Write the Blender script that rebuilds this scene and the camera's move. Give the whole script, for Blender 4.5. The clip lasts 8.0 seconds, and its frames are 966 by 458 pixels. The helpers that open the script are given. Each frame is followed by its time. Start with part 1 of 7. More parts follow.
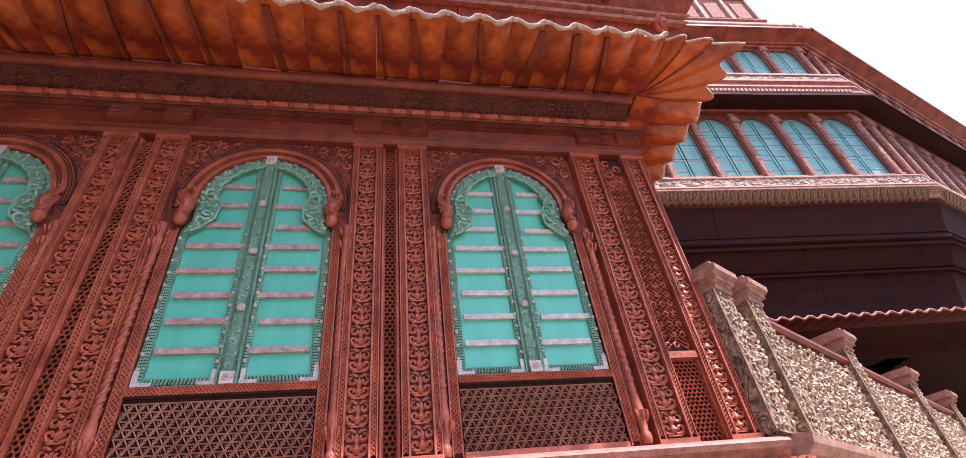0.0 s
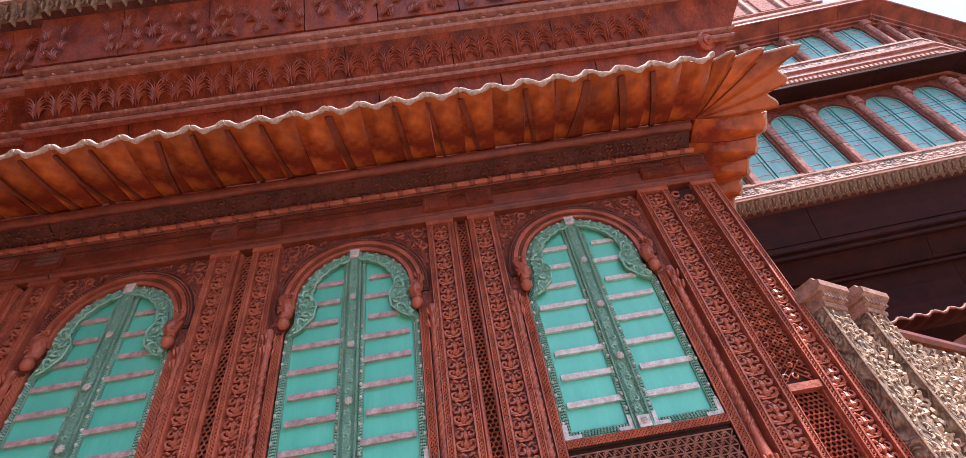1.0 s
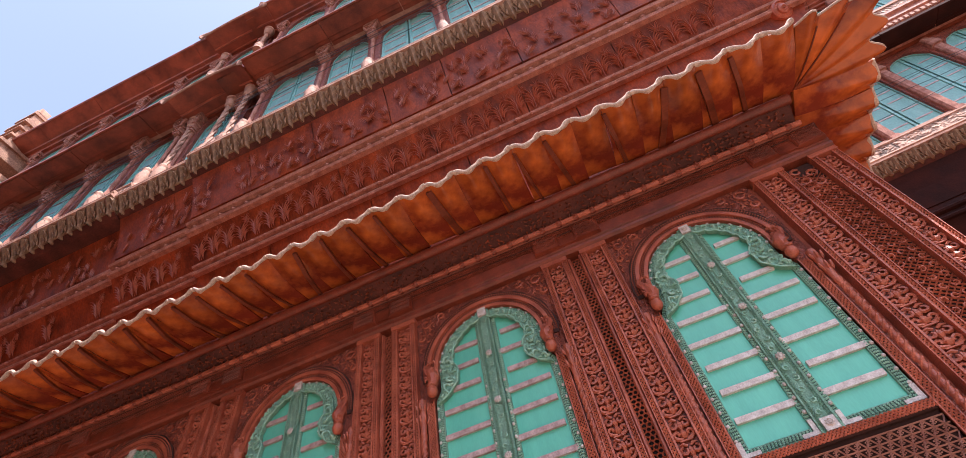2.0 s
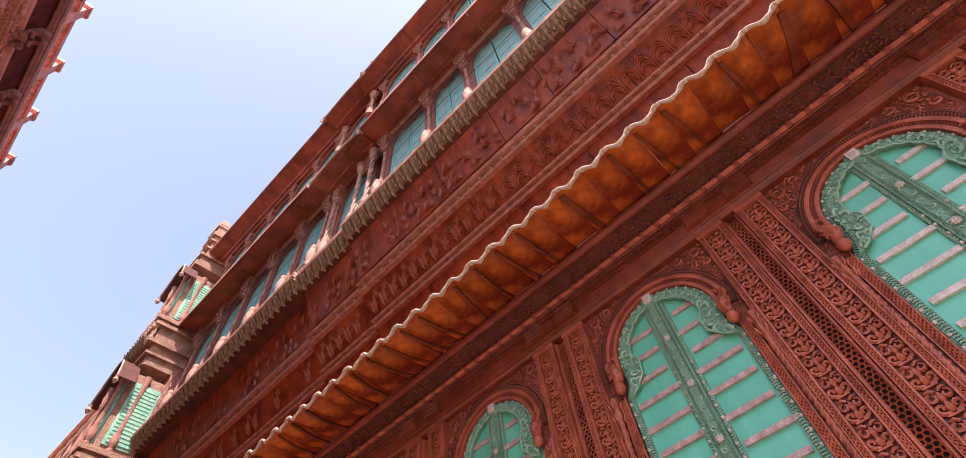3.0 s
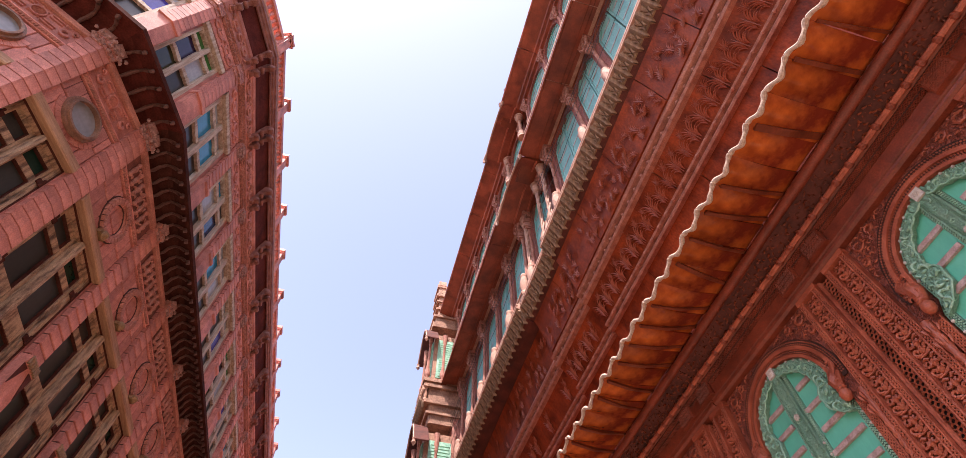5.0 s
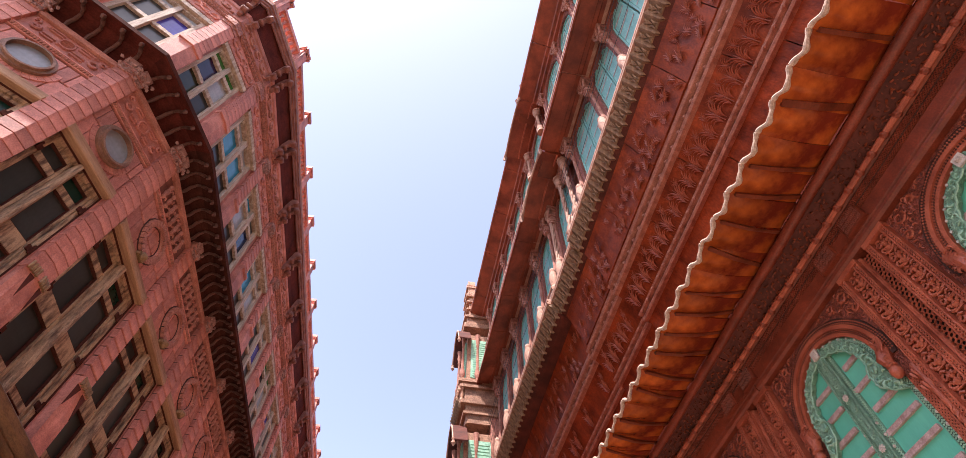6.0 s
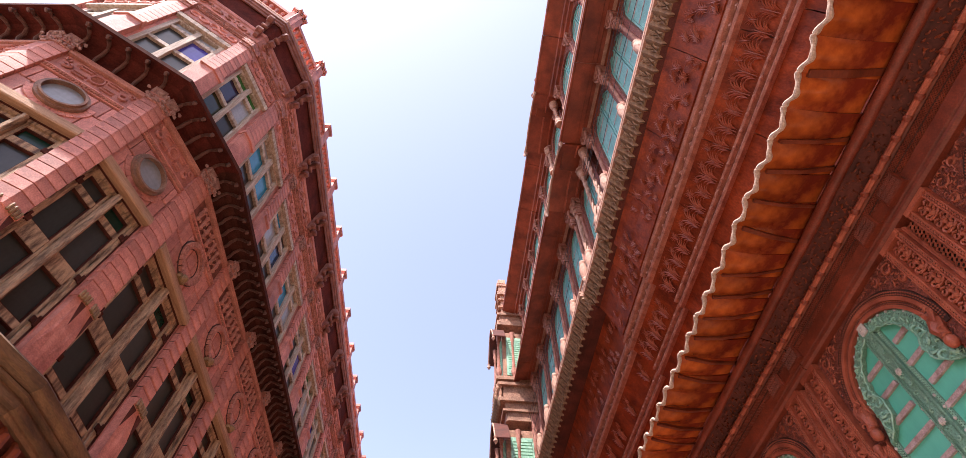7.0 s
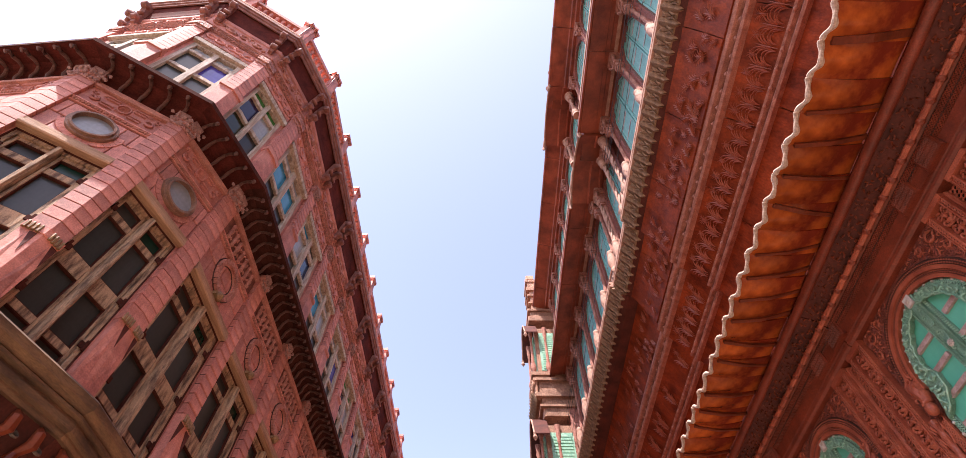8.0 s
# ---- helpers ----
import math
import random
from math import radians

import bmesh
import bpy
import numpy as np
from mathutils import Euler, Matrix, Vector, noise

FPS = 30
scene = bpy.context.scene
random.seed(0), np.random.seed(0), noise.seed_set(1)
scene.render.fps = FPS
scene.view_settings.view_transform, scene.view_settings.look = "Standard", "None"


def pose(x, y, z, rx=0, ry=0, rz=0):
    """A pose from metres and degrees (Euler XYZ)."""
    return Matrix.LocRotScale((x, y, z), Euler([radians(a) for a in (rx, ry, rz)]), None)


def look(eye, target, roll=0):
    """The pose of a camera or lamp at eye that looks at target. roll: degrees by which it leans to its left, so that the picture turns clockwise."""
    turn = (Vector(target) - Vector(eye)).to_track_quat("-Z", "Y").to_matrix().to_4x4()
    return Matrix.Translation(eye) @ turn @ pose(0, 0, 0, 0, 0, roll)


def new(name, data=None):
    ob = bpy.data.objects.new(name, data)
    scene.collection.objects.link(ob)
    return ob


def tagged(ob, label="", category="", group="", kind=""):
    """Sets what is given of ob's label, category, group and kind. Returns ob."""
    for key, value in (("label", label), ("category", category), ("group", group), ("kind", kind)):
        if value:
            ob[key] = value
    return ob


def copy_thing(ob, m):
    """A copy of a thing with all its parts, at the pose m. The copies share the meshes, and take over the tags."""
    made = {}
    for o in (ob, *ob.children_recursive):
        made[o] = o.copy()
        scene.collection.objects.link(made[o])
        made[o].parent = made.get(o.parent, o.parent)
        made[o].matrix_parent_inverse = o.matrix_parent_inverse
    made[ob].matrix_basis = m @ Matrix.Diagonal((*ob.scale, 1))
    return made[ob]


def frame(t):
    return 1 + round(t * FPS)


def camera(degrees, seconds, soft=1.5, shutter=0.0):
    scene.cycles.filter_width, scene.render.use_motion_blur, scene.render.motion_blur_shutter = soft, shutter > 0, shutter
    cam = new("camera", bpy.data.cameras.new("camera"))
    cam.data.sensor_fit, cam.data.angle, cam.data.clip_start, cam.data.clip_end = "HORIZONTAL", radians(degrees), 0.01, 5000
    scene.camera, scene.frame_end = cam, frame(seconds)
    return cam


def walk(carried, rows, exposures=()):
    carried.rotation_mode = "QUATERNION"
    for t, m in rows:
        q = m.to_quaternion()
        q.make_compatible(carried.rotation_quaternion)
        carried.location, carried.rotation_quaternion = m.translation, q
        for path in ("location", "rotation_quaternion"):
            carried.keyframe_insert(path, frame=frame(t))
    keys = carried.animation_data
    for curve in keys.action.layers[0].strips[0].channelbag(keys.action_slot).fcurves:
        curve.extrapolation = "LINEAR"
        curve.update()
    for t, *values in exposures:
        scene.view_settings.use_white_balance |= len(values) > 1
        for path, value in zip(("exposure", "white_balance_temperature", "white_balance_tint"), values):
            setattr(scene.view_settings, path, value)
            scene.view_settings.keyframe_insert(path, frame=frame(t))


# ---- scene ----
cam = camera(85.9, 8.0, soft=0.5)
PATH = [
    (0, (0.344, -2.849, 1.840), (0.729, -1.334, 3.088), -8.10),
    (0.5, (0.356, -2.912, 1.872), (0.625, -1.454, 3.215), -9.22),
    (1, (0.371, -2.980, 1.910), (0.468, -1.562, 3.317), -11.49),
    (2.3, (0.388, -3.025, 1.809), (0.005, -1.928, 3.437), -12.43),
    (2.5, (0.378, -3.048, 1.807), (-0.090, -2.004, 3.448), -11.84),
    (3, (0.359, -3.090, 1.802), (-0.317, -2.194, 3.457), -9.14),
    (3.5, (0.356, -3.126, 1.804), (-0.476, -2.414, 3.477), -4.80),
    (4, (0.355, -3.160, 1.815), (-0.574, -2.605, 3.496), -2.08),
    (4.5, (0.337, -3.171, 1.809), (-0.653, -2.779, 3.502), -0.94),
    (6, (0.317, -3.192, 1.809), (-0.727, -2.996, 3.504), 0.2),
    (6.5, (0.319, -3.213, 1.799), (-0.734, -3.063, 3.493), 0.1),
    (7, (0.321, -3.222, 1.802), (-0.742, -3.119, 3.492), 0.1),
    (7.5, (0.318, -3.229, 1.805), (-0.752, -3.172, 3.494), 0.0),
    (8, (0.314, -3.228, 1.805), (-0.76, -3.217, 3.492), 0.1),
]
walk(cam, [(t, look(eye, target, roll)) for t, eye, target, roll in PATH], [(0, 1.02, 5700, 20), (1, 1.0, 5750, 20), (2.5, 1.0, 6400, 22), (4.5, 1.05, 6600, 26), (6, 1.05, 6550, 23), (8, 1.05, 6500, 24)])

# ---------------------------------------------------------------- light
world = bpy.data.worlds.new("sky")
scene.world = world
world.use_nodes = True
_nt = world.node_tree
_sky = _nt.nodes.new("ShaderNodeTexSky")
_sky.sky_type = "NISHITA"
_sky.sun_disc = False
SUN_TO = Vector((0.38, -0.30, 0.875)).normalized()
_sky.sun_elevation = math.asin(SUN_TO.z)
_sky.sun_rotation = math.atan2(SUN_TO.x, SUN_TO.y)
_sky.air_density = 1.0
_sky.dust_density = 1.6
_sky.ozone_density = 1.2
_soft = _nt.nodes.new("ShaderNodeHueSaturation")
_soft.inputs["Saturation"].default_value = 0.8
_nt.links.new(_sky.outputs[0], _soft.inputs["Color"])
_nt.links.new(_soft.outputs[0], _nt.nodes["Background"].inputs[0])
_nt.nodes["Background"].inputs[1].default_value = 0.205
_sun = new("sun", bpy.data.lights.new("sun", "SUN"))
_sun.data.energy = 5.0
_sun.data.angle = radians(0.5)
_sun.data.color = (1.0, 0.94, 0.85)
_sun.matrix_basis = look((0, 0, 30), Vector((0, 0, 30)) - SUN_TO)


# ---------------------------------------------------------------- materials
def material(name, base, dark, rough=0.7, scale=3.0, grain=60.0, bump=0.3, metal=0.0, streak=(1, 1, 1), island=0.0, coat=0.0, mix=(0.35, 0.7), spec=0.5, speck=0.6):
    """A surface in two tones, mottled at two scales, with fine relief."""
    m = bpy.data.materials.new(name)
    m.use_nodes = True
    nt, bs = m.node_tree, m.node_tree.nodes["Principled BSDF"]
    add, link = nt.nodes.new, nt.links.new
    tc = add("ShaderNodeTexCoord")
    mp = add("ShaderNodeMapping")
    mp.inputs["Scale"].default_value = streak
    link(tc.outputs["Object"], mp.inputs[0])
    big, fine = add("ShaderNodeTexNoise"), add("ShaderNodeTexNoise")
    big.inputs["Scale"].default_value, big.inputs["Detail"].default_value, big.inputs["Roughness"].default_value = scale, 6, 0.62
    fine.inputs["Scale"].default_value, fine.inputs["Detail"].default_value = grain, 4
    link(mp.outputs[0], big.inputs[0])
    link(mp.outputs[0], fine.inputs[0])
    ramp = add("ShaderNodeMapRange")
    ramp.inputs[1].default_value, ramp.inputs[2].default_value = mix
    link(big.outputs[0], ramp.inputs[0])
    c1 = add("ShaderNodeMix")
    c1.data_type = "RGBA"
    c1.inputs[6].default_value, c1.inputs[7].default_value = (*dark, 1), (*base, 1)
    link(ramp.outputs[0], c1.inputs[0])
    c2 = add("ShaderNodeMix")
    c2.data_type, c2.blend_type = "RGBA", "OVERLAY"
    c2.inputs[0].default_value = speck
    link(c1.outputs[2], c2.inputs[6])
    link(fine.outputs[0], c2.inputs[7])
    last = c2.outputs[2]
    if island:
        oi = add("ShaderNodeObjectInfo")
        hs = add("ShaderNodeHueSaturation")
        mr = add("ShaderNodeMapRange")
        mr.inputs[3].default_value, mr.inputs[4].default_value = 1 - island, 1 + island
        link(oi.outputs["Random"], mr.inputs[0])
        link(mr.outputs[0], hs.inputs["Value"])
        link(last, hs.inputs["Color"])
        last = hs.outputs[0]
    link(last, bs.inputs["Base Color"])
    rr = add("ShaderNodeMapRange")
    rr.inputs[3].default_value, rr.inputs[4].default_value = max(0.05, rough - 0.14), min(1, rough + 0.14)
    link(big.outputs[0], rr.inputs[0])
    link(rr.outputs[0], bs.inputs["Roughness"])
    bs.inputs["Metallic"].default_value = metal
    bs.inputs["Specular IOR Level"].default_value = spec
    bs.inputs["Coat Weight"].default_value = coat
    bs.inputs["Coat Roughness"].default_value = 0.25
    if bump:
        bp = add("ShaderNodeBump")
        bp.inputs["Strength"].default_value, bp.inputs["Distance"].default_value = bump, 0.004
        link(fine.outputs[0], bp.inputs["Height"])
        b2 = add("ShaderNodeBump")
        b2.inputs["Strength"].default_value, b2.inputs["Distance"].default_value = bump, 0.02
        link(big.outputs[0], b2.inputs["Height"])
        link(bp.outputs[0], b2.inputs["Normal"])
        link(b2.outputs[0], bs.inputs["Normal"])
    return m


def carved(name, base, dark, cell=28.0, depth=0.012, rough=0.65, hollow_shade=0.75):
    """Stone cut all over with fine scroll work: ridges with hollows between."""
    m = material(name, base, dark, rough, 4.0, 90.0, 0.25)
    nt, bs = m.node_tree, m.node_tree.nodes["Principled BSDF"]
    add, link = nt.nodes.new, nt.links.new
    tc = add("ShaderNodeTexCoord")
    nz = add("ShaderNodeTexNoise")
    nz.inputs["Scale"].default_value, nz.inputs["Detail"].default_value, nz.inputs["Distortion"].default_value = cell * 0.45, 1.5, 1.6
    vo = add("ShaderNodeTexVoronoi")
    vo.feature = "SMOOTH_F1"
    vo.inputs["Scale"].default_value = cell
    vo.inputs["Smoothness"].default_value = 0.35
    mixv = add("ShaderNodeMix")
    mixv.data_type = "RGBA"
    mixv.inputs[0].default_value = 0.25
    link(tc.outputs["Object"], nz.inputs[0])
    link(tc.outputs["Object"], mixv.inputs[6])
    link(nz.outputs["Color"], mixv.inputs[7])
    link(mixv.outputs[2], vo.inputs[0])
    bp = add("ShaderNodeBump")
    bp.invert = True
    bp.inputs["Strength"].default_value, bp.inputs["Distance"].default_value = 1.0, depth
    link(vo.outputs[0], bp.inputs["Height"])
    old = bs.inputs["Normal"].links[0].from_socket
    link(old, bp.inputs["Normal"])
    link(bp.outputs[0], bs.inputs["Normal"])
    # the hollows are darkened in the colour, as shade between the ridges
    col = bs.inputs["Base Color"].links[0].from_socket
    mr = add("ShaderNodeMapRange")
    mr.inputs[1].default_value, mr.inputs[2].default_value, mr.inputs[3].default_value, mr.inputs[4].default_value = 0.35, 0.75, 0.0, hollow_shade
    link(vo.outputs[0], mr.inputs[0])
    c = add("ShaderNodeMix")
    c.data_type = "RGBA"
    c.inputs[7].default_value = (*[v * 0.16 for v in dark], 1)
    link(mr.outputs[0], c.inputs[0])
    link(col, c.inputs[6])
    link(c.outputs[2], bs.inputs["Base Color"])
    return m


def pane_material(name, colour, rough=0.12):
    m = bpy.data.materials.new(name)
    m.use_nodes = True
    nt, bs = m.node_tree, m.node_tree.nodes["Principled BSDF"]
    nz = nt.nodes.new("ShaderNodeTexNoise")
    nz.inputs["Scale"].default_value, nz.inputs["Detail"].default_value = 9.0, 5
    mx = nt.nodes.new("ShaderNodeMix")
    mx.data_type = "RGBA"
    mx.inputs[6].default_value, mx.inputs[7].default_value = (*[c * 0.6 for c in colour], 1), (*colour, 1)
    nt.links.new(nz.outputs[0], mx.inputs[0])
    nt.links.new(mx.outputs[2], bs.inputs["Base Color"])
    bs.inputs["Roughness"].default_value = rough
    bs.inputs["Specular IOR Level"].default_value = 0.25
    return m


RED = material("red_sandstone", (0.50, 0.138, 0.072), (0.27, 0.064, 0.034), 0.42, 6.0, 110.0, 0.6, spec=0.4, mix=(0.35, 0.68))
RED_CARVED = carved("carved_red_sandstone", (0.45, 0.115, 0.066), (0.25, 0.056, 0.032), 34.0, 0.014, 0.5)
# Deeper red; on carving grounds and the upper fascia it paints in shade.
RED_DEEP = material("deeper_red_stone", (0.25, 0.053, 0.018), (0.10, 0.021, 0.009), 0.42, 3.0, 60.0, 0.3, spec=0.35, mix=(0.34, 0.68), speck=0.4)
BELLY = material("streaked_red_plaster", (0.32, 0.060, 0.017), (0.12, 0.021, 0.008), 0.48, 3.4, 45.0, 0.8, streak=(1.3, 1.0, 0.6), mix=(0.36, 0.66), spec=0.2)
EAVE = material("rust_orange_eave_paint", (0.52, 0.125, 0.022), (0.17, 0.024, 0.010), 0.20, 2.1, 8.0, 0.45, island=0.22, mix=(0.40, 0.60), speck=0.3)
# Lighter than the plaster, so light on the raised leaves is in the colour.
FROND = material("lightened_red_leaf_relief", (0.39, 0.082, 0.028), (0.19, 0.036, 0.013), 0.42, 7.0, 90.0, 0.5)
FRINGE_STONE = material("grimy_buff_stone", (0.42, 0.255, 0.135), (0.16, 0.088, 0.046), 0.8, 9.0, 80.0, 0.5)
LIP = material("weathered_cream_lip", (0.62, 0.47, 0.36), (0.36, 0.23, 0.16), 0.8, 9.0, 90.0, 0.5)
PALE = material("pale_pink_sandstone", (0.55, 0.33, 0.24), (0.30, 0.15, 0.10), 0.8, 7.0, 90.0, 0.4)
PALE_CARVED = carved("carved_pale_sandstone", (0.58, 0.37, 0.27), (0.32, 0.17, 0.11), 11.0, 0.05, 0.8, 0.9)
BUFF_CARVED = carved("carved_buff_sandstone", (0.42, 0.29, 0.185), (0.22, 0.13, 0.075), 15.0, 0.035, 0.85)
GREEN = material("turquoise_green_paint", (0.135, 0.60, 0.43), (0.10, 0.50, 0.355), 0.40, 2.5, 60.0, 0.04, streak=(3, 3, 0.5), speck=0.12)
GREEN_CARVED = carved("carved_green_paint", (0.30, 0.56, 0.40), (0.19, 0.43, 0.30), 60.0, 0.006, 0.42, 0.25)
GREEN_WORN = material("sage_green_relief_paint", (0.36, 0.60, 0.44), (0.16, 0.38, 0.27), 0.4, 14.0, 110.0, 0.3)
STRIPE = material("chalky_pink_bar_paint", (0.60, 0.46, 0.43), (0.30, 0.19, 0.17), 0.45, 14.0, 120.0, 0.3)
WHITE = material("chipped_white_paint", (0.72, 0.68, 0.62), (0.45, 0.40, 0.36), 0.6, 20.0, 150.0, 0.3)
CYAN = material("blue_green_window_paint", (0.23, 0.48, 0.44), (0.12, 0.33, 0.30), 0.5, 3.0, 60.0, 0.15, streak=(2, 2, 0.4))
# Near-black backings: shade inside pierced work is put in as colour.
PIERCED = material("shaded_pierced_stone", (0.060, 0.020, 0.013), (0.035, 0.012, 0.008), 0.9, 8.0, 60.0, 0.2)
HOLLOW = material("shade_black_hollow", (0.020, 0.010, 0.008), (0.012, 0.006, 0.005), 0.9, 6.0, 60.0, 0.2)
PINK = material("pink_rose_sandstone", (0.68, 0.285, 0.215), (0.42, 0.15, 0.11), 0.65, 5.0, 90.0, 0.28, island=0.2, mix=(0.38, 0.64), speck=0.55)
PINK_CARVED = carved("carved_rose_sandstone", (0.62, 0.27, 0.20), (0.40, 0.15, 0.105), 20.0, 0.018, 0.75, 0.45)
EAVE_DARK = material("dark_red_eave_board", (0.37, 0.086, 0.040), (0.13, 0.028, 0.014), 0.5, 2.5, 60.0, 0.25, spec=0.35, speck=0.3)
# Shaded copy of the red stone: the next house's deep shade is painted.
SHADED_RED = material("shade_darkened_red_stone", (0.046, 0.012, 0.008), (0.024, 0.007, 0.005), 0.75, 3.0, 60.0, 0.4, spec=0.12)
TIMBER_LIGHT = material("sun_bleached_timber", (0.56, 0.35, 0.20), (0.30, 0.16, 0.085), 0.75, 3.0, 60.0, 0.5, streak=(0.7, 8, 8))
# Dark red for undersides and recesses, whose shade is put into the colour.
SOFFIT = material("shaded_red_soffit", (0.13, 0.036, 0.024), (0.055, 0.016, 0.011), 0.7, 4.0, 60.0, 0.3, spec=0.25)
LATTICE = material("dusty_red_lattice", (0.60, 0.36, 0.28), (0.40, 0.20, 0.15), 0.7, 9.0, 90.0, 0.3)
IRON = material("dull_iron", (0.20, 0.18, 0.15), (0.09, 0.08, 0.07), 0.5, 9.0, 60.0, 0.3, metal=0.4)
# Dark green sheet paints the shade in the shutter border's pits.
PIT_GREEN = material("shaded_green_pits", (0.030, 0.085, 0.060), (0.018, 0.05, 0.035), 0.8, 8.0, 60.0, 0.2)
LEDGE = material("worn_red_ledge_stone", (0.46, 0.20, 0.135), (0.24, 0.085, 0.055), 0.65, 12.0, 90.0, 0.6)
RING_STONE = material("browned_ring_stone", (0.60, 0.275, 0.20), (0.34, 0.135, 0.095), 0.75, 9.0, 90.0, 0.5)
# Darker ground paints the shade behind the frieze relief.
FRIEZE_GROUND = material("shaded_rose_ground", (0.30, 0.115, 0.085), (0.16, 0.058, 0.042), 0.8, 8.0, 80.0, 0.4)
GILT = material("dull_gilt_stone", (0.38, 0.23, 0.10), (0.20, 0.115, 0.05), 0.6, 14.0, 90.0, 0.5)
JOINT = material("grimed_and_shaded_joint", (0.12, 0.048, 0.036), (0.06, 0.025, 0.02), 0.9, 6.0, 60.0, 0.3)
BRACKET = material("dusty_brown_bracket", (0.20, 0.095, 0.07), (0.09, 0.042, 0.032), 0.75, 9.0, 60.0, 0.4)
DARK_BROWN = material("dark_brown_eave", (0.115, 0.040, 0.028), (0.055, 0.019, 0.014), 0.9, 4.0, 60.0, 0.3, spec=0.06)
# Darker copy of the red stone: shade below the eave is painted in.
EAVE_SHADE_RED = material("eave_shaded_red_stone", (0.26, 0.055, 0.026), (0.12, 0.025, 0.013), 0.38, 5.0, 90.0, 0.5, spec=0.4, mix=(0.34, 0.68))
TIMBER = material("weathered_timber", (0.50, 0.34, 0.205), (0.12, 0.070, 0.042), 0.8, 5.5, 70.0, 0.7, streak=(3.5, 3.5, 0.8), mix=(0.37, 0.58), speck=0.75)
TIMBER_GREY = material("greyed_timber", (0.68, 0.59, 0.48), (0.32, 0.24, 0.17), 0.8, 4.0, 60.0, 0.5, streak=(6, 6, 0.7))
GLASS_DARK = pane_material("dusty_dark_glass", (0.046, 0.046, 0.040), 0.28)
GLASS_GREY = pane_material("dusty_grey_glass", (0.46, 0.50, 0.52), 0.25)
GLASS_BLUE = pane_material("sky_blue_glass", (0.03, 0.33, 0.56))
GLASS_NAVY = pane_material("navy_blue_glass", (0.012, 0.035, 0.13))
GLASS_VIOLET = pane_material("violet_glass", (0.09, 0.08, 0.42))
GLASS_GREEN = pane_material("leaf_green_glass", (0.07, 0.27, 0.07))
WIRE = material("black_cable", (0.02, 0.02, 0.02), (0.012, 0.012, 0.012), 0.5, 5.0, 40.0, 0.0)
DUST = material("dusty_lane_paving", (0.33, 0.26, 0.195), (0.22, 0.165, 0.12), 0.9, 0.8, 30.0, 0.5)
CROWN_STONE = material("brown_rose_stone", (0.36, 0.15, 0.11), (0.18, 0.065, 0.045), 0.75, 8.0, 80.0, 0.4)
# Lit copy of the crown stone: sunlight on the cornice top is painted.
CROWN_LIT = material("sunlit_buff_rose_stone", (0.58, 0.30, 0.18), (0.36, 0.16, 0.09), 0.75, 8.0, 80.0, 0.4)
DUSTY_CAP = material("dust_greyed_capital_stone", (0.48, 0.30, 0.26), (0.24, 0.12, 0.10), 0.85, 14.0, 90.0, 0.5)
DARK_CRIMSON = material("dark_crimson_soffit", (0.15, 0.034, 0.024), (0.065, 0.016, 0.012), 0.85, 4.0, 60.0, 0.3, spec=0.08)
RING_FRAME = material("browned_round_frame", (0.36, 0.20, 0.13), (0.16, 0.085, 0.055), 0.65, 9.0, 90.0, 0.4)
TIMBER_DARK = material("stained_brown_ledge", (0.22, 0.125, 0.06), (0.06, 0.033, 0.018), 0.75, 3.0, 50.0, 0.5, streak=(1, 4, 4))
GLASS_OLIVE = pane_material("olive_glass", (0.04, 0.045, 0.02))
GLASS_PLUM = pane_material("plum_glass", (0.035, 0.022, 0.07))


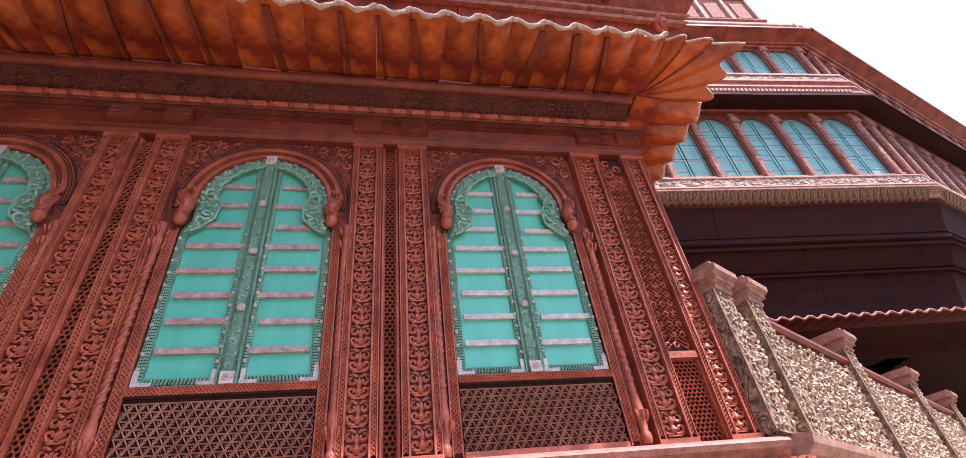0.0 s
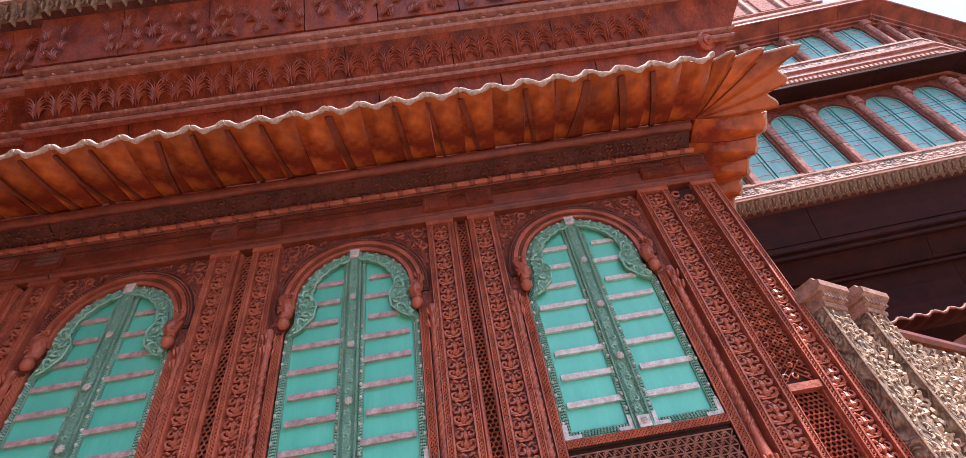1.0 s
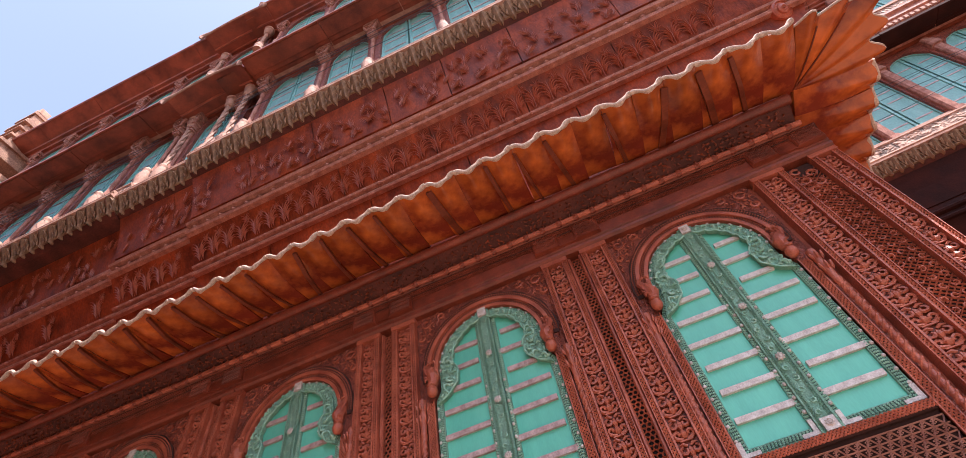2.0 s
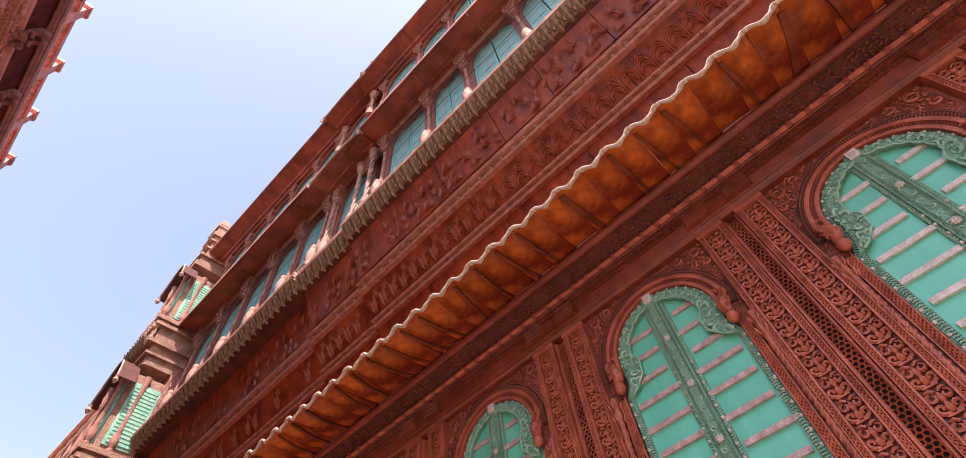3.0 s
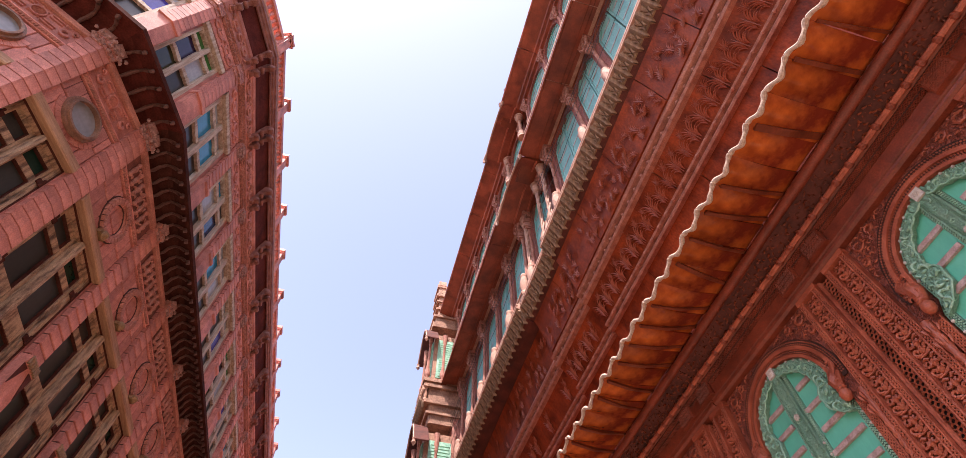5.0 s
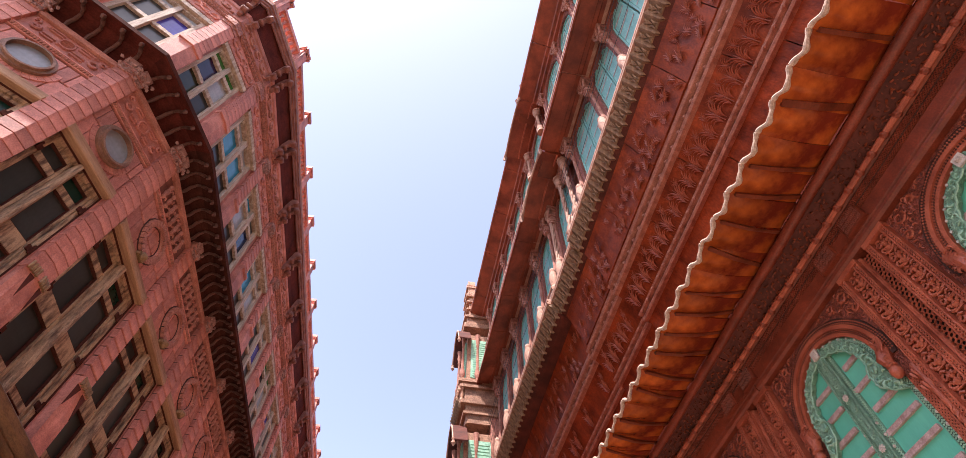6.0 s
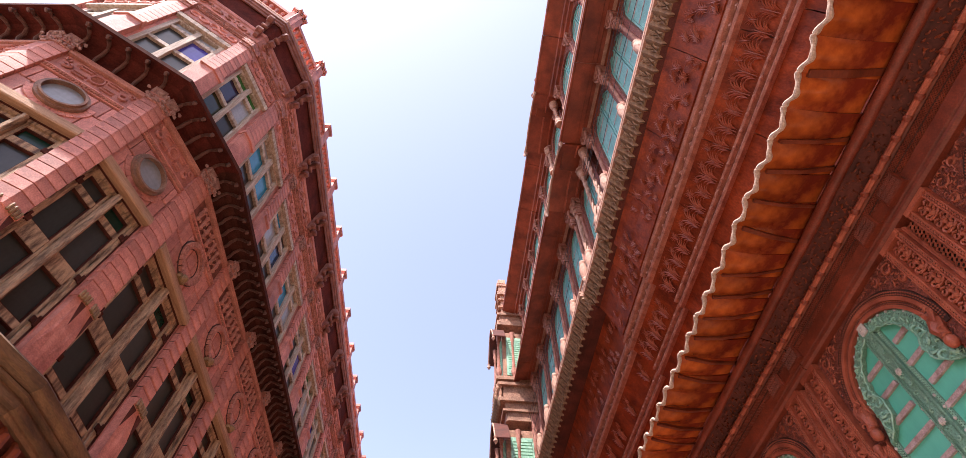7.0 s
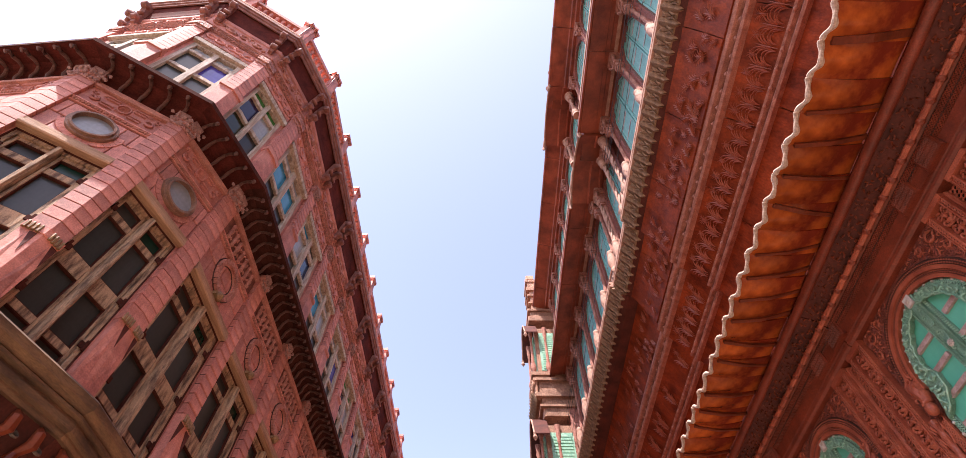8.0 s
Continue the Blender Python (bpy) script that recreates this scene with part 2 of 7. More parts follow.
# ---------------------------------------------------------------- mesh tools
class Mesh:
    """Vertices and faces gathered for one object."""

    def __init__(self):
        self.v, self.f = [], []

    def add(self, verts, faces, m=None):
        n = len(self.v)
        self.v += [tuple(m @ Vector(p)) for p in verts] if m is not None else [tuple(p) for p in verts]
        self.f += [tuple(n + i for i in face) for face in faces]
        return self

    def box(self, x0, x1, y0, y1, z0, z1, m=None, c=0.0):
        """A block; c cuts its four long front edges (towards -y)."""
        if c:
            pts = [(x0, y1), (x1, y1), (x1, y0 + c), (x1 - c, y0), (x0 + c, y0), (x0, y0 + c)]
            return self.prism_z(pts, z0, z1, m, inset=c)
        v = [(x, y, z) for z in (z0, z1) for x, y in ((x0, y0), (x1, y0), (x1, y1), (x0, y1))]
        return self.add(v, [(3, 2, 1, 0), (4, 5, 6, 7), (0, 1, 5, 4), (1, 2, 6, 5), (2, 3, 7, 6), (3, 0, 4, 7)], m)

    def prism_z(self, pts, z0, z1, m=None, inset=0.0):
        n = len(pts)
        v = [(x, y, z0) for x, y in pts] + [(x, y, z1) for x, y in pts]
        f = [(i, (i + 1) % n, n + (i + 1) % n, n + i) for i in range(n)]
        return self.add(v, [tuple(range(n - 1, -1, -1)), tuple(range(n, 2 * n))] + f, m)

    def prism_x(self, pts, x0, x1, m=None):
        """A profile of (y, z) drawn along x."""
        n = len(pts)
        v = [(x0, y, z) for y, z in pts] + [(x1, y, z) for y, z in pts]
        f = [(i, n + i, n + (i + 1) % n, (i + 1) % n) for i in range(n)]
        return self.add(v, [tuple(range(n)), tuple(range(2 * n - 1, n - 1, -1))] + f, m)

    def mitre(self, pts, x0, x1, t0=0.0, t1=0.0):
        """A profile of (y, z) drawn along x, its ends cut on the slant for a corner."""
        n = len(pts)
        v = [(x0 + min(y, 0) * t0, y, z) for y, z in pts] + [(x1 - min(y, 0) * t1, y, z) for y, z in pts]
        f = [(i, n + i, n + (i + 1) % n, (i + 1) % n) for i in range(n)]
        return self.add(v, [tuple(range(n)), tuple(range(2 * n - 1, n - 1, -1))] + f)

    def prism_y(self, pts, y0, y1, m=None):
        """An outline of (x, z), counter-clockwise seen from -y, drawn from y0 (front) to y1."""
        n = len(pts)
        v = [(x, y0, z) for x, z in pts] + [(x, y1, z) for x, z in pts]
        f = [((i + 1) % n, i, n + i, n + (i + 1) % n) for i in range(n)]
        return self.add(v, [tuple(range(n)), tuple(range(2 * n - 1, n - 1, -1))] + f, m)

    def strip_y(self, outer, inner, y0, y1, m=None):
        """A band between two outlines of equal length, as a solid from y0 to y1."""
        n = len(outer)
        v = [(x, y, z) for y in (y0, y1) for line in (outer, inner) for x, z in line]
        f = []
        for i in range(n - 1):
            f += [(i, n + i, n + i + 1, i + 1), (2 * n + i, 2 * n + i + 1, 3 * n + i + 1, 3 * n + i)]
            f += [(i, i + 1, 2 * n + i + 1, 2 * n + i), (n + i, 3 * n + i, 3 * n + i + 1, n + i + 1)]
        f += [(0, 2 * n, 3 * n, n), (n - 1, 2 * n - 1, 4 * n - 1, 3 * n - 1)]
        return self.add(v, f, m)

    def lathe(self, prof, m=None, n=8):
        """A profile of (radius, height) turned about z."""
        v = [(r * math.cos(2 * math.pi * k / n), r * math.sin(2 * math.pi * k / n), z) for r, z in prof for k in range(n)]
        f = [(j * n + k, j * n + (k + 1) % n, (j + 1) * n + (k + 1) % n, (j + 1) * n + k) for j in range(len(prof) - 1) for k in range(n)]
        f += [tuple(range(n - 1, -1, -1)), tuple((len(prof) - 1) * n + k for k in range(n))]
        return self.add(v, f, m)

    def tube(self, pts, radii, n=5, m=None):
        pts = [Vector(p) for p in pts]
        if not isinstance(radii, (list, tuple)):
            radii = [radii] * len(pts)
        v, f = [], []
        for i, (p, r) in enumerate(zip(pts, radii)):
            d = (pts[min(i + 1, len(pts) - 1)] - pts[max(i - 1, 0)]).normalized()
            a = d.orthogonal().normalized() if abs(d.y) > 0.9 else d.cross(Vector((0, 1, 0))).normalized()
            b = d.cross(a)
            v += [p + r * (math.cos(2 * math.pi * k / n) * a + math.sin(2 * math.pi * k / n) * b) for k in range(n)]
        for i in range(len(pts) - 1):
            f += [(i * n + k, i * n + (k + 1) % n, (i + 1) * n + (k + 1) % n, (i + 1) * n + k) for k in range(n)]
        f += [tuple(range(n - 1, -1, -1)), tuple((len(pts) - 1) * n + k for k in range(n))]
        return self.add(v, f, m)

    def data(self, name, mat, smooth=False):
        me = bpy.data.meshes.new(name)
        me.from_pydata(self.v, [], self.f)
        me.materials.append(mat)
        me.validate()
        bm = bmesh.new()
        bm.from_mesh(me)
        bmesh.ops.recalc_face_normals(bm, faces=bm.faces)
        bm.to_mesh(me)
        bm.free()
        if smooth:
            me.polygons.foreach_set("use_smooth", [True] * len(me.polygons))
            me.set_sharp_from_angle(angle=radians(42))
        return me


def part(name, mesh, mat, parent=None, label="", smooth=False, at=None):
    """One mesh object under a thing or a part; at: its pose under its parent."""
    me = mesh if isinstance(mesh, bpy.types.Mesh) else mesh.data(name, mat, smooth)
    ob = new(name, me)
    if parent is not None:
        ob.parent = parent
    if at is not None:
        ob.matrix_basis = at
    return tagged(ob, label)


def root(name, m, label, category="", kind="", group=""):
    ob = new(name)
    ob.empty_display_size = 0.2
    ob.matrix_basis = m
    return tagged(ob, label, category, group, kind)


def place(x=0.0, y=0.0, z=0.0, turn=0.0):
    return pose(x, y, z, 0, 0, turn)


def arc(cx, cz, r, a0, a1, n):
    return [(cx + r * math.cos(radians(a0 + (a1 - a0) * i / n)), cz + r * math.sin(radians(a0 + (a1 - a0) * i / n))) for i in range(n + 1)]


# ---------------------------------------------------------------- the carved house: lower storey
WINDOWS = (-3.93, -2.185, -0.455, 1.264)
PITCH = 1.745
SILL, SPRING, HEAD, RAD, HALF = 3.08, 4.39, 4.80, 0.41, 0.47


def frame_dots(mesh, x0, x1, y, z0, z1, size=0.019):
    """A fine net of crossed bars, as over a pierced border."""
    nx = max(1, round((x1 - x0) / (size * 1.25)))
    nz = max(1, round((z1 - z0) / (size * 1.25)))
    dx, dz = (x1 - x0) / nx, (z1 - z0) / nz
    w = 0.24 * min(dx, dz)
    for i in range(nx):
        for j in range(nz):
            p, q = (x0 + i * dx, z0 + j * dz), (x0 + (i + 1) * dx, z0 + (j + 1) * dz)
            bar(mesh, p, q, y, w, 0.006)
            bar(mesh, (q[0], p[1]), (p[0], q[1]), y, w, 0.006)


def honeycomb(x0, x1, y, z0, z1, r=0.021, w=0.0058, depth=0.012):
    """A pierced screen of six-sided cells."""
    mesh = Mesh()
    cols = max(1, int((x1 - x0) / (r * 1.732)))
    rx = (x1 - x0) / cols / 1.732
    rows = int((z1 - z0) / (rx * 1.5))
    for j in range(rows):
        for i in range(cols + 1):
            cx, cz = x0 + (i + 0.5 * (j % 2)) * rx * 1.732, z0 + (j + 0.5) * rx * 1.5
            if cx > x1 - 0.002 and j % 2:
                continue
            for a in (90, 30, -30):
                p = (cx + rx * math.cos(radians(a)), cz + rx * math.sin(radians(a)))
                q = (cx + rx * math.cos(radians(a + 60)), cz + rx * math.sin(radians(a + 60)))
                bar(mesh, p, q, y, w, depth)
    return mesh


def bar(mesh, p, q, y, w, depth):
    """A thin bar in the plane of a wall, from p to q, with a ridged front."""
    d = Vector((q[0] - p[0], q[1] - p[1]))
    if d.length < 1e-6:
        return
    n = Vector((-d.y, d.x)).normalized() * w
    v = [(p[0] + n.x, y, p[1] + n.y), (p[0], y - depth, p[1]), (p[0] - n.x, y, p[1] - n.y),
         (q[0] + n.x, y, q[1] + n.y), (q[0], y - depth, q[1]), (q[0] - n.x, y, q[1] - n.y)]
    mesh.add(v, [(0, 3, 4, 1), (1, 4, 5, 2)])


def scroll(mesh, cx, cz, r, a0, a1, y, w=0.0085, n=7, shrink=0.45):
    """A curled tendril."""
    pts = []
    for i in range(n + 1):
        k = i / n
        rr = r * (1 - shrink * k)
        a = radians(a0 + (a1 - a0) * k)
        pts.append((cx + rr * math.cos(a), y - 0.004 * math.sin(k * 3.1), cz + rr * math.sin(a)))
    mesh.tube(pts, [w * (0.75 + 0.5 * math.sin(3.1 * i / n)) for i in range(n + 1)], 5)


def comma(mesh, cx, cz, size, a, sg, y, w=0.34, n=5):
    """A plump curling leaf."""
    pts = []
    for q in range(n):
        b = radians(a + sg * q * 200 / n)
        rr = size * (1 - 0.10 * q)
        pts.append((cx + rr * math.cos(b), y - size * 0.35 * math.sin(q * 3.1 / (n - 1)), cz + rr * math.sin(b)))
    mesh.tube(pts, [size * w * k for k in (0.35, 0.9, 1.1, 0.8, 0.25)], 5)


def foliage(mesh, x0, x1, z0, z1, step, y, keep, seed):
    """Curling leaves packed over a field."""
    rnd = random.Random(seed)
    nx, nz = int((x1 - x0) / step) + 1, int((z1 - z0) / step) + 1
    for i in range(nx):
        for j in range(nz):
            x, z = x0 + (i + 0.5 * (j % 2)) * step + rnd.uniform(-0.2, 0.2) * step, z0 + j * step + rnd.uniform(-0.2, 0.2) * step
            if keep(x, z):
                comma(mesh, x, z, step * 0.42, rnd.uniform(0, 360), rnd.choice((-1, 1)), y)


def motif_mesh():
    """One repeat of the pilaster's carving: a bud in a vase between curled leaves."""
    m = Mesh()
    m.lathe([(0.004, -0.060), (0.017, -0.052), (0.024, -0.035), (0.014, -0.018), (0.008, -0.008), (0.020, 0.012), (0.013, 0.034), (0.003, 0.048)], place(0, 0.002, 0), 6)
    for s in (-1, 1):
        scroll(m, s * 0.030, 0.026, 0.023, 90 if s > 0 else 90, 90 - s * 330, 0.0, 0.0085)
        scroll(m, s * 0.034, -0.030, 0.019, -90, -90 + s * 320, 0.0, 0.0078)
        m.tube([(s * 0.010, 0, -0.062), (s * 0.034, -0.004, -0.058), (s * 0.052, 0, -0.050)], [0.009, 0.011, 0.005], 5)
        m.tube([(s * 0.008, 0, 0.050), (s * 0.026, -0.005, 0.062), (s * 0.048, 0, 0.060)], [0.008, 0.010, 0.004], 5)
    m.box(-0.034, 0.034, -0.008, 0.004, -0.074, -0.066)
    return m


MOTIF = motif_mesh().data("carved_motif", RED, True)


def pilaster(parent, x0, x1, z0, z1, kind="motif"):
    """An upright carved strip with dotted borders."""
    w = x1 - x0
    b = 0.042
    body = Mesh()
    for e0, e1 in ((x0, x0 + 0.006), (x0 + b - 0.008, x0 + b + 0.004), (x1 - b - 0.004, x1 - b + 0.008), (x1 - 0.006, x1)):
        body.box(e0, e1, -0.060, 0.03, z0, z1)
    body.box(x0 - 0.006, x1 + 0.006, -0.066, 0.03, z1 - 0.03, z1 + 0.012).box(x0 - 0.003, x1 + 0.003, -0.063, 0.03, z0 - 0.02, z0 + 0.012)
    p = part("pilaster", body, RED, parent)
    # darker ground paints the shade behind the carved motifs
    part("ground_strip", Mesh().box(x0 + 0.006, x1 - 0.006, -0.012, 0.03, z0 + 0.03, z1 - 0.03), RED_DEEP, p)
    # dark strips under the net paint the shade in its holes
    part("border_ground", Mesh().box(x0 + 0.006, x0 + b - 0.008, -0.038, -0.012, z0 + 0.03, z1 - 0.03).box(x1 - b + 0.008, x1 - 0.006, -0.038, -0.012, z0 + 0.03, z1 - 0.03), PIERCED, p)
    dots = Mesh()
    frame_dots(dots, x0 + 0.006, x0 + b - 0.008, -0.050, z0 + 0.03, z1 - 0.03)
    frame_dots(dots, x1 - b + 0.008, x1 - 0.006, -0.050, z0 + 0.03, z1 - 0.03)
    tagged(part("dotted_border", dots, RED, p), kind="stuff")
    n = max(1, round((z1 - z0 - 0.06) / 0.152))
    step = (z1 - z0 - 0.06) / n
    for i in range(n):
        part("carved_motif", MOTIF, RED, p, at=pose((x0 + x1) / 2, -0.024, z0 + 0.03 + (i + 0.5) * step) @ Matrix.Diagonal(((w - 2 * b) / 0.118, 1, step / 0.15, 1)))
    return p


def jali(parent, x0, x1, z0, z1):
    inset = 0.030 if x1 - x0 < 0.15 else 0.014
    # black sheet for the shade behind the honeycomb
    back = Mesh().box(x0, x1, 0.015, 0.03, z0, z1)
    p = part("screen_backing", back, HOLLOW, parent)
    s = part("pierced_screen", honeycomb(x0 + inset, x1 - inset, 0.0, z0, z1, 0.0165, 0.0052), RED, parent, "red stone screen pierced with honeycomb cells")
    edge = Mesh()
    for xa, xb in ((x0, x0 + inset), (x1 - inset, x1)):
        edge.prism_z([(xa, 0.03), (xb, 0.03), (xb, -0.014), ((xa + xb) / 2 + 0.006, -0.030), ((xa + xb) / 2 - 0.006, -0.030), (xa, -0.014)], z0, z1)
    part("screen_edge", edge, RED, parent)


def colonette(parent, x, z0, z1):
    """A slender attached shaft with a banded base and capital."""
    h = z1 - z0
    prof = [(0.026, 0), (0.034, 0.02), (0.034, 0.05), (0.022, 0.07), (0.03, 0.12), (0.036, 0.18), (0.028, 0.25), (0.019, 0.30), (0.026, 0.32), (0.019, 0.34), (0.018, h - 0.30),
            (0.028, h - 0.28), (0.020, h - 0.25), (0.030, h - 0.18), (0.024, h - 0.10), (0.034, h - 0.06), (0.030, h)]
    c = part("colonette", Mesh().lathe(prof, place(x, -0.03, z0), 10), RED, parent, smooth=True)
    rope = Mesh()
    for s in range(2):
        rope.tube([(x + 0.017 * math.cos(a * 0.9 + s * 3.1416), -0.03 + 0.017 * math.sin(a * 0.9 + s * 3.1416), z0 + 0.34 + (h - 0.64) * a / 60) for a in range(61)], 0.0095, 5)
    part("rope_shaft", rope, RED, c, smooth=True)
    leaf = Mesh()
    for k in range(5):
        for zc, sz in ((0.15, 0.028), (h - 0.17, 0.024), (h - 0.07, 0.020)):
            a = radians(180 + 45 * k)
            px, py = x + 0.033 * math.cos(a), -0.03 + 0.033 * math.sin(a)
            leaf.tube([(px, py, z0 + zc - sz), (px + 0.010 * math.cos(a), py + 0.010 * math.sin(a), z0 + zc), (px + 0.016 * math.cos(a), py + 0.016 * math.sin(a), z0 + zc + sz), (px + 0.004 * math.cos(a), py + 0.004 * math.sin(a), z0 + zc + sz * 1.4)], [0.004, 0.011, 0.009, 0.002], 5)
    part("leaf_collar", leaf, RED, c, smooth=True)


def build_window(name, x, bars=None):
    """A pair of closed green shutters in a cusped arch, over a pierced panel. The window's middle is x = 0."""
    r = root(name, place(x, 0, 0), "closed turquoise shutters with pink bars in a carved red cusped arch", "window", "structure")
    # spandrel with the arch cut out
    edge = PITCH / 2 - 0.285
    n = 28
    inner = [(HALF + 0.012, 4.02), (HALF + 0.012, 4.12), (RAD + 0.025, 4.22)] + arc(0, SPRING, RAD + 0.025, 0, 180, n)[0:] + [(-RAD - 0.025, 4.22), (-HALF - 0.012, 4.12), (-HALF - 0.012, 4.02)]
    outer = []
    for px, pz in inner:
        a = math.atan2(pz - SPRING, px)
        if pz < SPRING:
            outer.append((math.copysign(edge, px), pz))
        else:
            k = min(edge / max(abs(math.cos(a)), 1e-3), (5.0 - SPRING) / max(math.sin(a), 1e-3))
            outer.append((k * math.cos(a), SPRING + k * math.sin(a)))
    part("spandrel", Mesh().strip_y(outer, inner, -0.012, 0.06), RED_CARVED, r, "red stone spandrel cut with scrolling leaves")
    tend = Mesh()
    rnd = random.Random(5)
    for s in (-1, 1):
        for cx, cz, rr, a in ((0.50, 4.90, 0.05, 30), (0.36, 4.925, 0.034, 200), (0.545, 4.76, 0.036, 120)):
            scroll(tend, s * cx, cz, rr, a, a + s * 340, -0.016, 0.009)
    foliage(tend, -edge + 0.02, edge - 0.02, 4.20, 4.98, 0.047, -0.014, lambda x, z: math.hypot(x, max(0.0, z - SPRING)) > 0.592 and abs(x) < edge - 0.015, 5)
    part("leaf_scroll", tend, RED, r, smooth=True)
    # rings of the arch
    for k, (r0, r1, y) in enumerate(((0.425, 0.452, -0.03), (0.452, 0.485, -0.018), (0.485, 0.515, -0.035), (0.515, 0.555, -0.024))):
        wob = 0.006 if k == 3 else 0
        o = [(p[0], p[1]) for p in arc(0, SPRING, r1, -8, 188, 40)]
        if wob:
            o = [((r1 + 0.012 * abs(math.sin(i * 0.62))) * math.cos(radians(-8 + 196 * i / 40)), SPRING + (r1 + 0.012 * abs(math.sin(i * 0.62))) * math.sin(radians(-8 + 196 * i / 40))) for i in range(41)]
        part("arch_ring", Mesh().strip_y(o, arc(0, SPRING, r0, -8, 188, 40), y, 0.02), PIERCED if k % 2 else RED, r)
    beads = Mesh()
    for rr, cnt, y in ((0.461, 78, -0.018), (0.477, 80, -0.018), (0.526, 84, -0.024), (0.546, 88, -0.024)):
        for i in range(cnt):
            a = radians(-4 + 188 * i / (cnt - 1))
            c = (rr * math.cos(a), SPRING + rr * math.sin(a))
            t, u = (-math.sin(a) * 0.0085, math.cos(a) * 0.0085), (math.cos(a) * 0.0085, math.sin(a) * 0.0085)
            beads.add([(c[0] - t[0], y, c[1] - t[1]), (c[0] - u[0], y, c[1] - u[1]), (c[0] + t[0], y, c[1] + t[1]), (c[0] + u[0], y, c[1] + u[1]), (c[0], y - 0.011, c[1])],
                      [(0, 1, 4), (1, 2, 4), (2, 3, 4), (3, 0, 4)])
    tagged(part("bead_row", beads, RED, r), kind="stuff")
    # jambs with dotted faces, shafts, brackets with knobs
    for s in (-1, 1):
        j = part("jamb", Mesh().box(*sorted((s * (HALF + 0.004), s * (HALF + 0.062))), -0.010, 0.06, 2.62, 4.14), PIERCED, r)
        part("jamb_edge", Mesh().box(*sorted((s * (HALF + 0.004), s * (HALF + 0.011))), -0.026, 0.06, 2.62, 4.14).box(*sorted((s * (HALF + 0.056), s * (HALF + 0.064))), -0.026, 0.06, 2.62, 4.14), RED, r)
        d = Mesh()
        frame_dots(d, *sorted((s * (HALF + 0.010), s * (HALF + 0.056))), -0.0222, 2.64, 4.12, 0.021)
        tagged(part("dotted_border", d, RED, j), kind="stuff")
        colonette(r, s * (HALF + 0.098), 2.62, 4.16)
        br = Mesh()
        br.tube([(s * 0.47, -0.02, 4.42), (s * 0.48, -0.045, 4.36), (s * 0.455, -0.055, 4.30), (s * 0.462, -0.05, 4.24)], [0.02, 0.045, 0.05, 0.03], 8)
        for k in range(4):
            br.tube([(s * (0.50 - 0.02 * k), -0.03, 4.47 - 0.03 * k), (s * (0.515 - 0.018 * k), -0.065, 4.40 - 0.022 * k), (s * (0.50 - 0.012 * k), -0.085, 4.33 - 0.012 * k)], [0.010, 0.022, 0.006], 6)
        for k in range(9):
            comma(br, s * (0.475 + 0.028 * math.sin(k * 2.4)), 4.24 + 0.028 * k, 0.022, 47 * k, 1 if k % 2 else -1, -0.088 + 0.004 * k, 0.42)
        b = part("bracket", br, RED, r, "leafy red stone bracket", True)
        kn = Mesh().lathe([(0.010, -0.05), (0.030, -0.038), (0.040, -0.016), (0.041, 0.006), (0.034, 0.026), (0.024, 0.034), (0.036, 0.042), (0.036, 0.052), (0.026, 0.060), (0.032, 0.070), (0.018, 0.085)], place(s * 0.468, -0.062, 4.19), 12)
        part("knob", kn, RED, b, smooth=True)
    # shutters
    y = 0.0
    for s in (-1, 1):
        x0 = 0.056
        out = [(x0, SILL), (HALF - 0.002, SILL), (HALF - 0.002, 4.13), (RAD + 0.012, 4.22)] + arc(0, SPRING, RAD + 0.012, 0, 82, 12)
        out = [p for p in out if p[0] > x0 - 1e-4] + [(x0, SPRING + math.sqrt((RAD + 0.012) ** 2 - x0**2))]
        inn = [(x0 + 0.03, SILL + 0.045), (HALF - 0.052, SILL + 0.045), (HALF - 0.052, 4.13), (RAD - 0.04, 4.22)] + arc(0, SPRING, RAD - 0.035, 0, 82, 12)
        inn = [(max(p[0], x0 + 0.03), p[1]) for p in inn][: len(out) - 1] + [(x0 + 0.03, SPRING + math.sqrt((RAD - 0.035) ** 2 - (x0 + 0.03) ** 2))]
        flip = lambda pts: [(s * px, pz) for px, pz in pts]
        panel = Mesh().prism_y(flip(out) if s > 0 else flip(out)[::-1], y + 0.018, y + 0.05)
        leaf = part("shutter", panel, GREEN, r, "turquoise painted plank shutter")
        part("stile", Mesh().strip_y(flip(out + out[:1]), flip(inn + inn[:1]), y, y + 0.03), GREEN_CARVED, leaf)
        mid = lambda q: [(o[0] * (1 - q) + i[0] * q, o[1] * (1 - q) + i[1] * q) for o, i in zip(out, inn)]
        m0, m1 = mid(0.18), mid(0.86)
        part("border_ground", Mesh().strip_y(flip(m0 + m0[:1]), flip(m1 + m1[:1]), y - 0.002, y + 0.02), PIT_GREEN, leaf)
        d = Mesh()
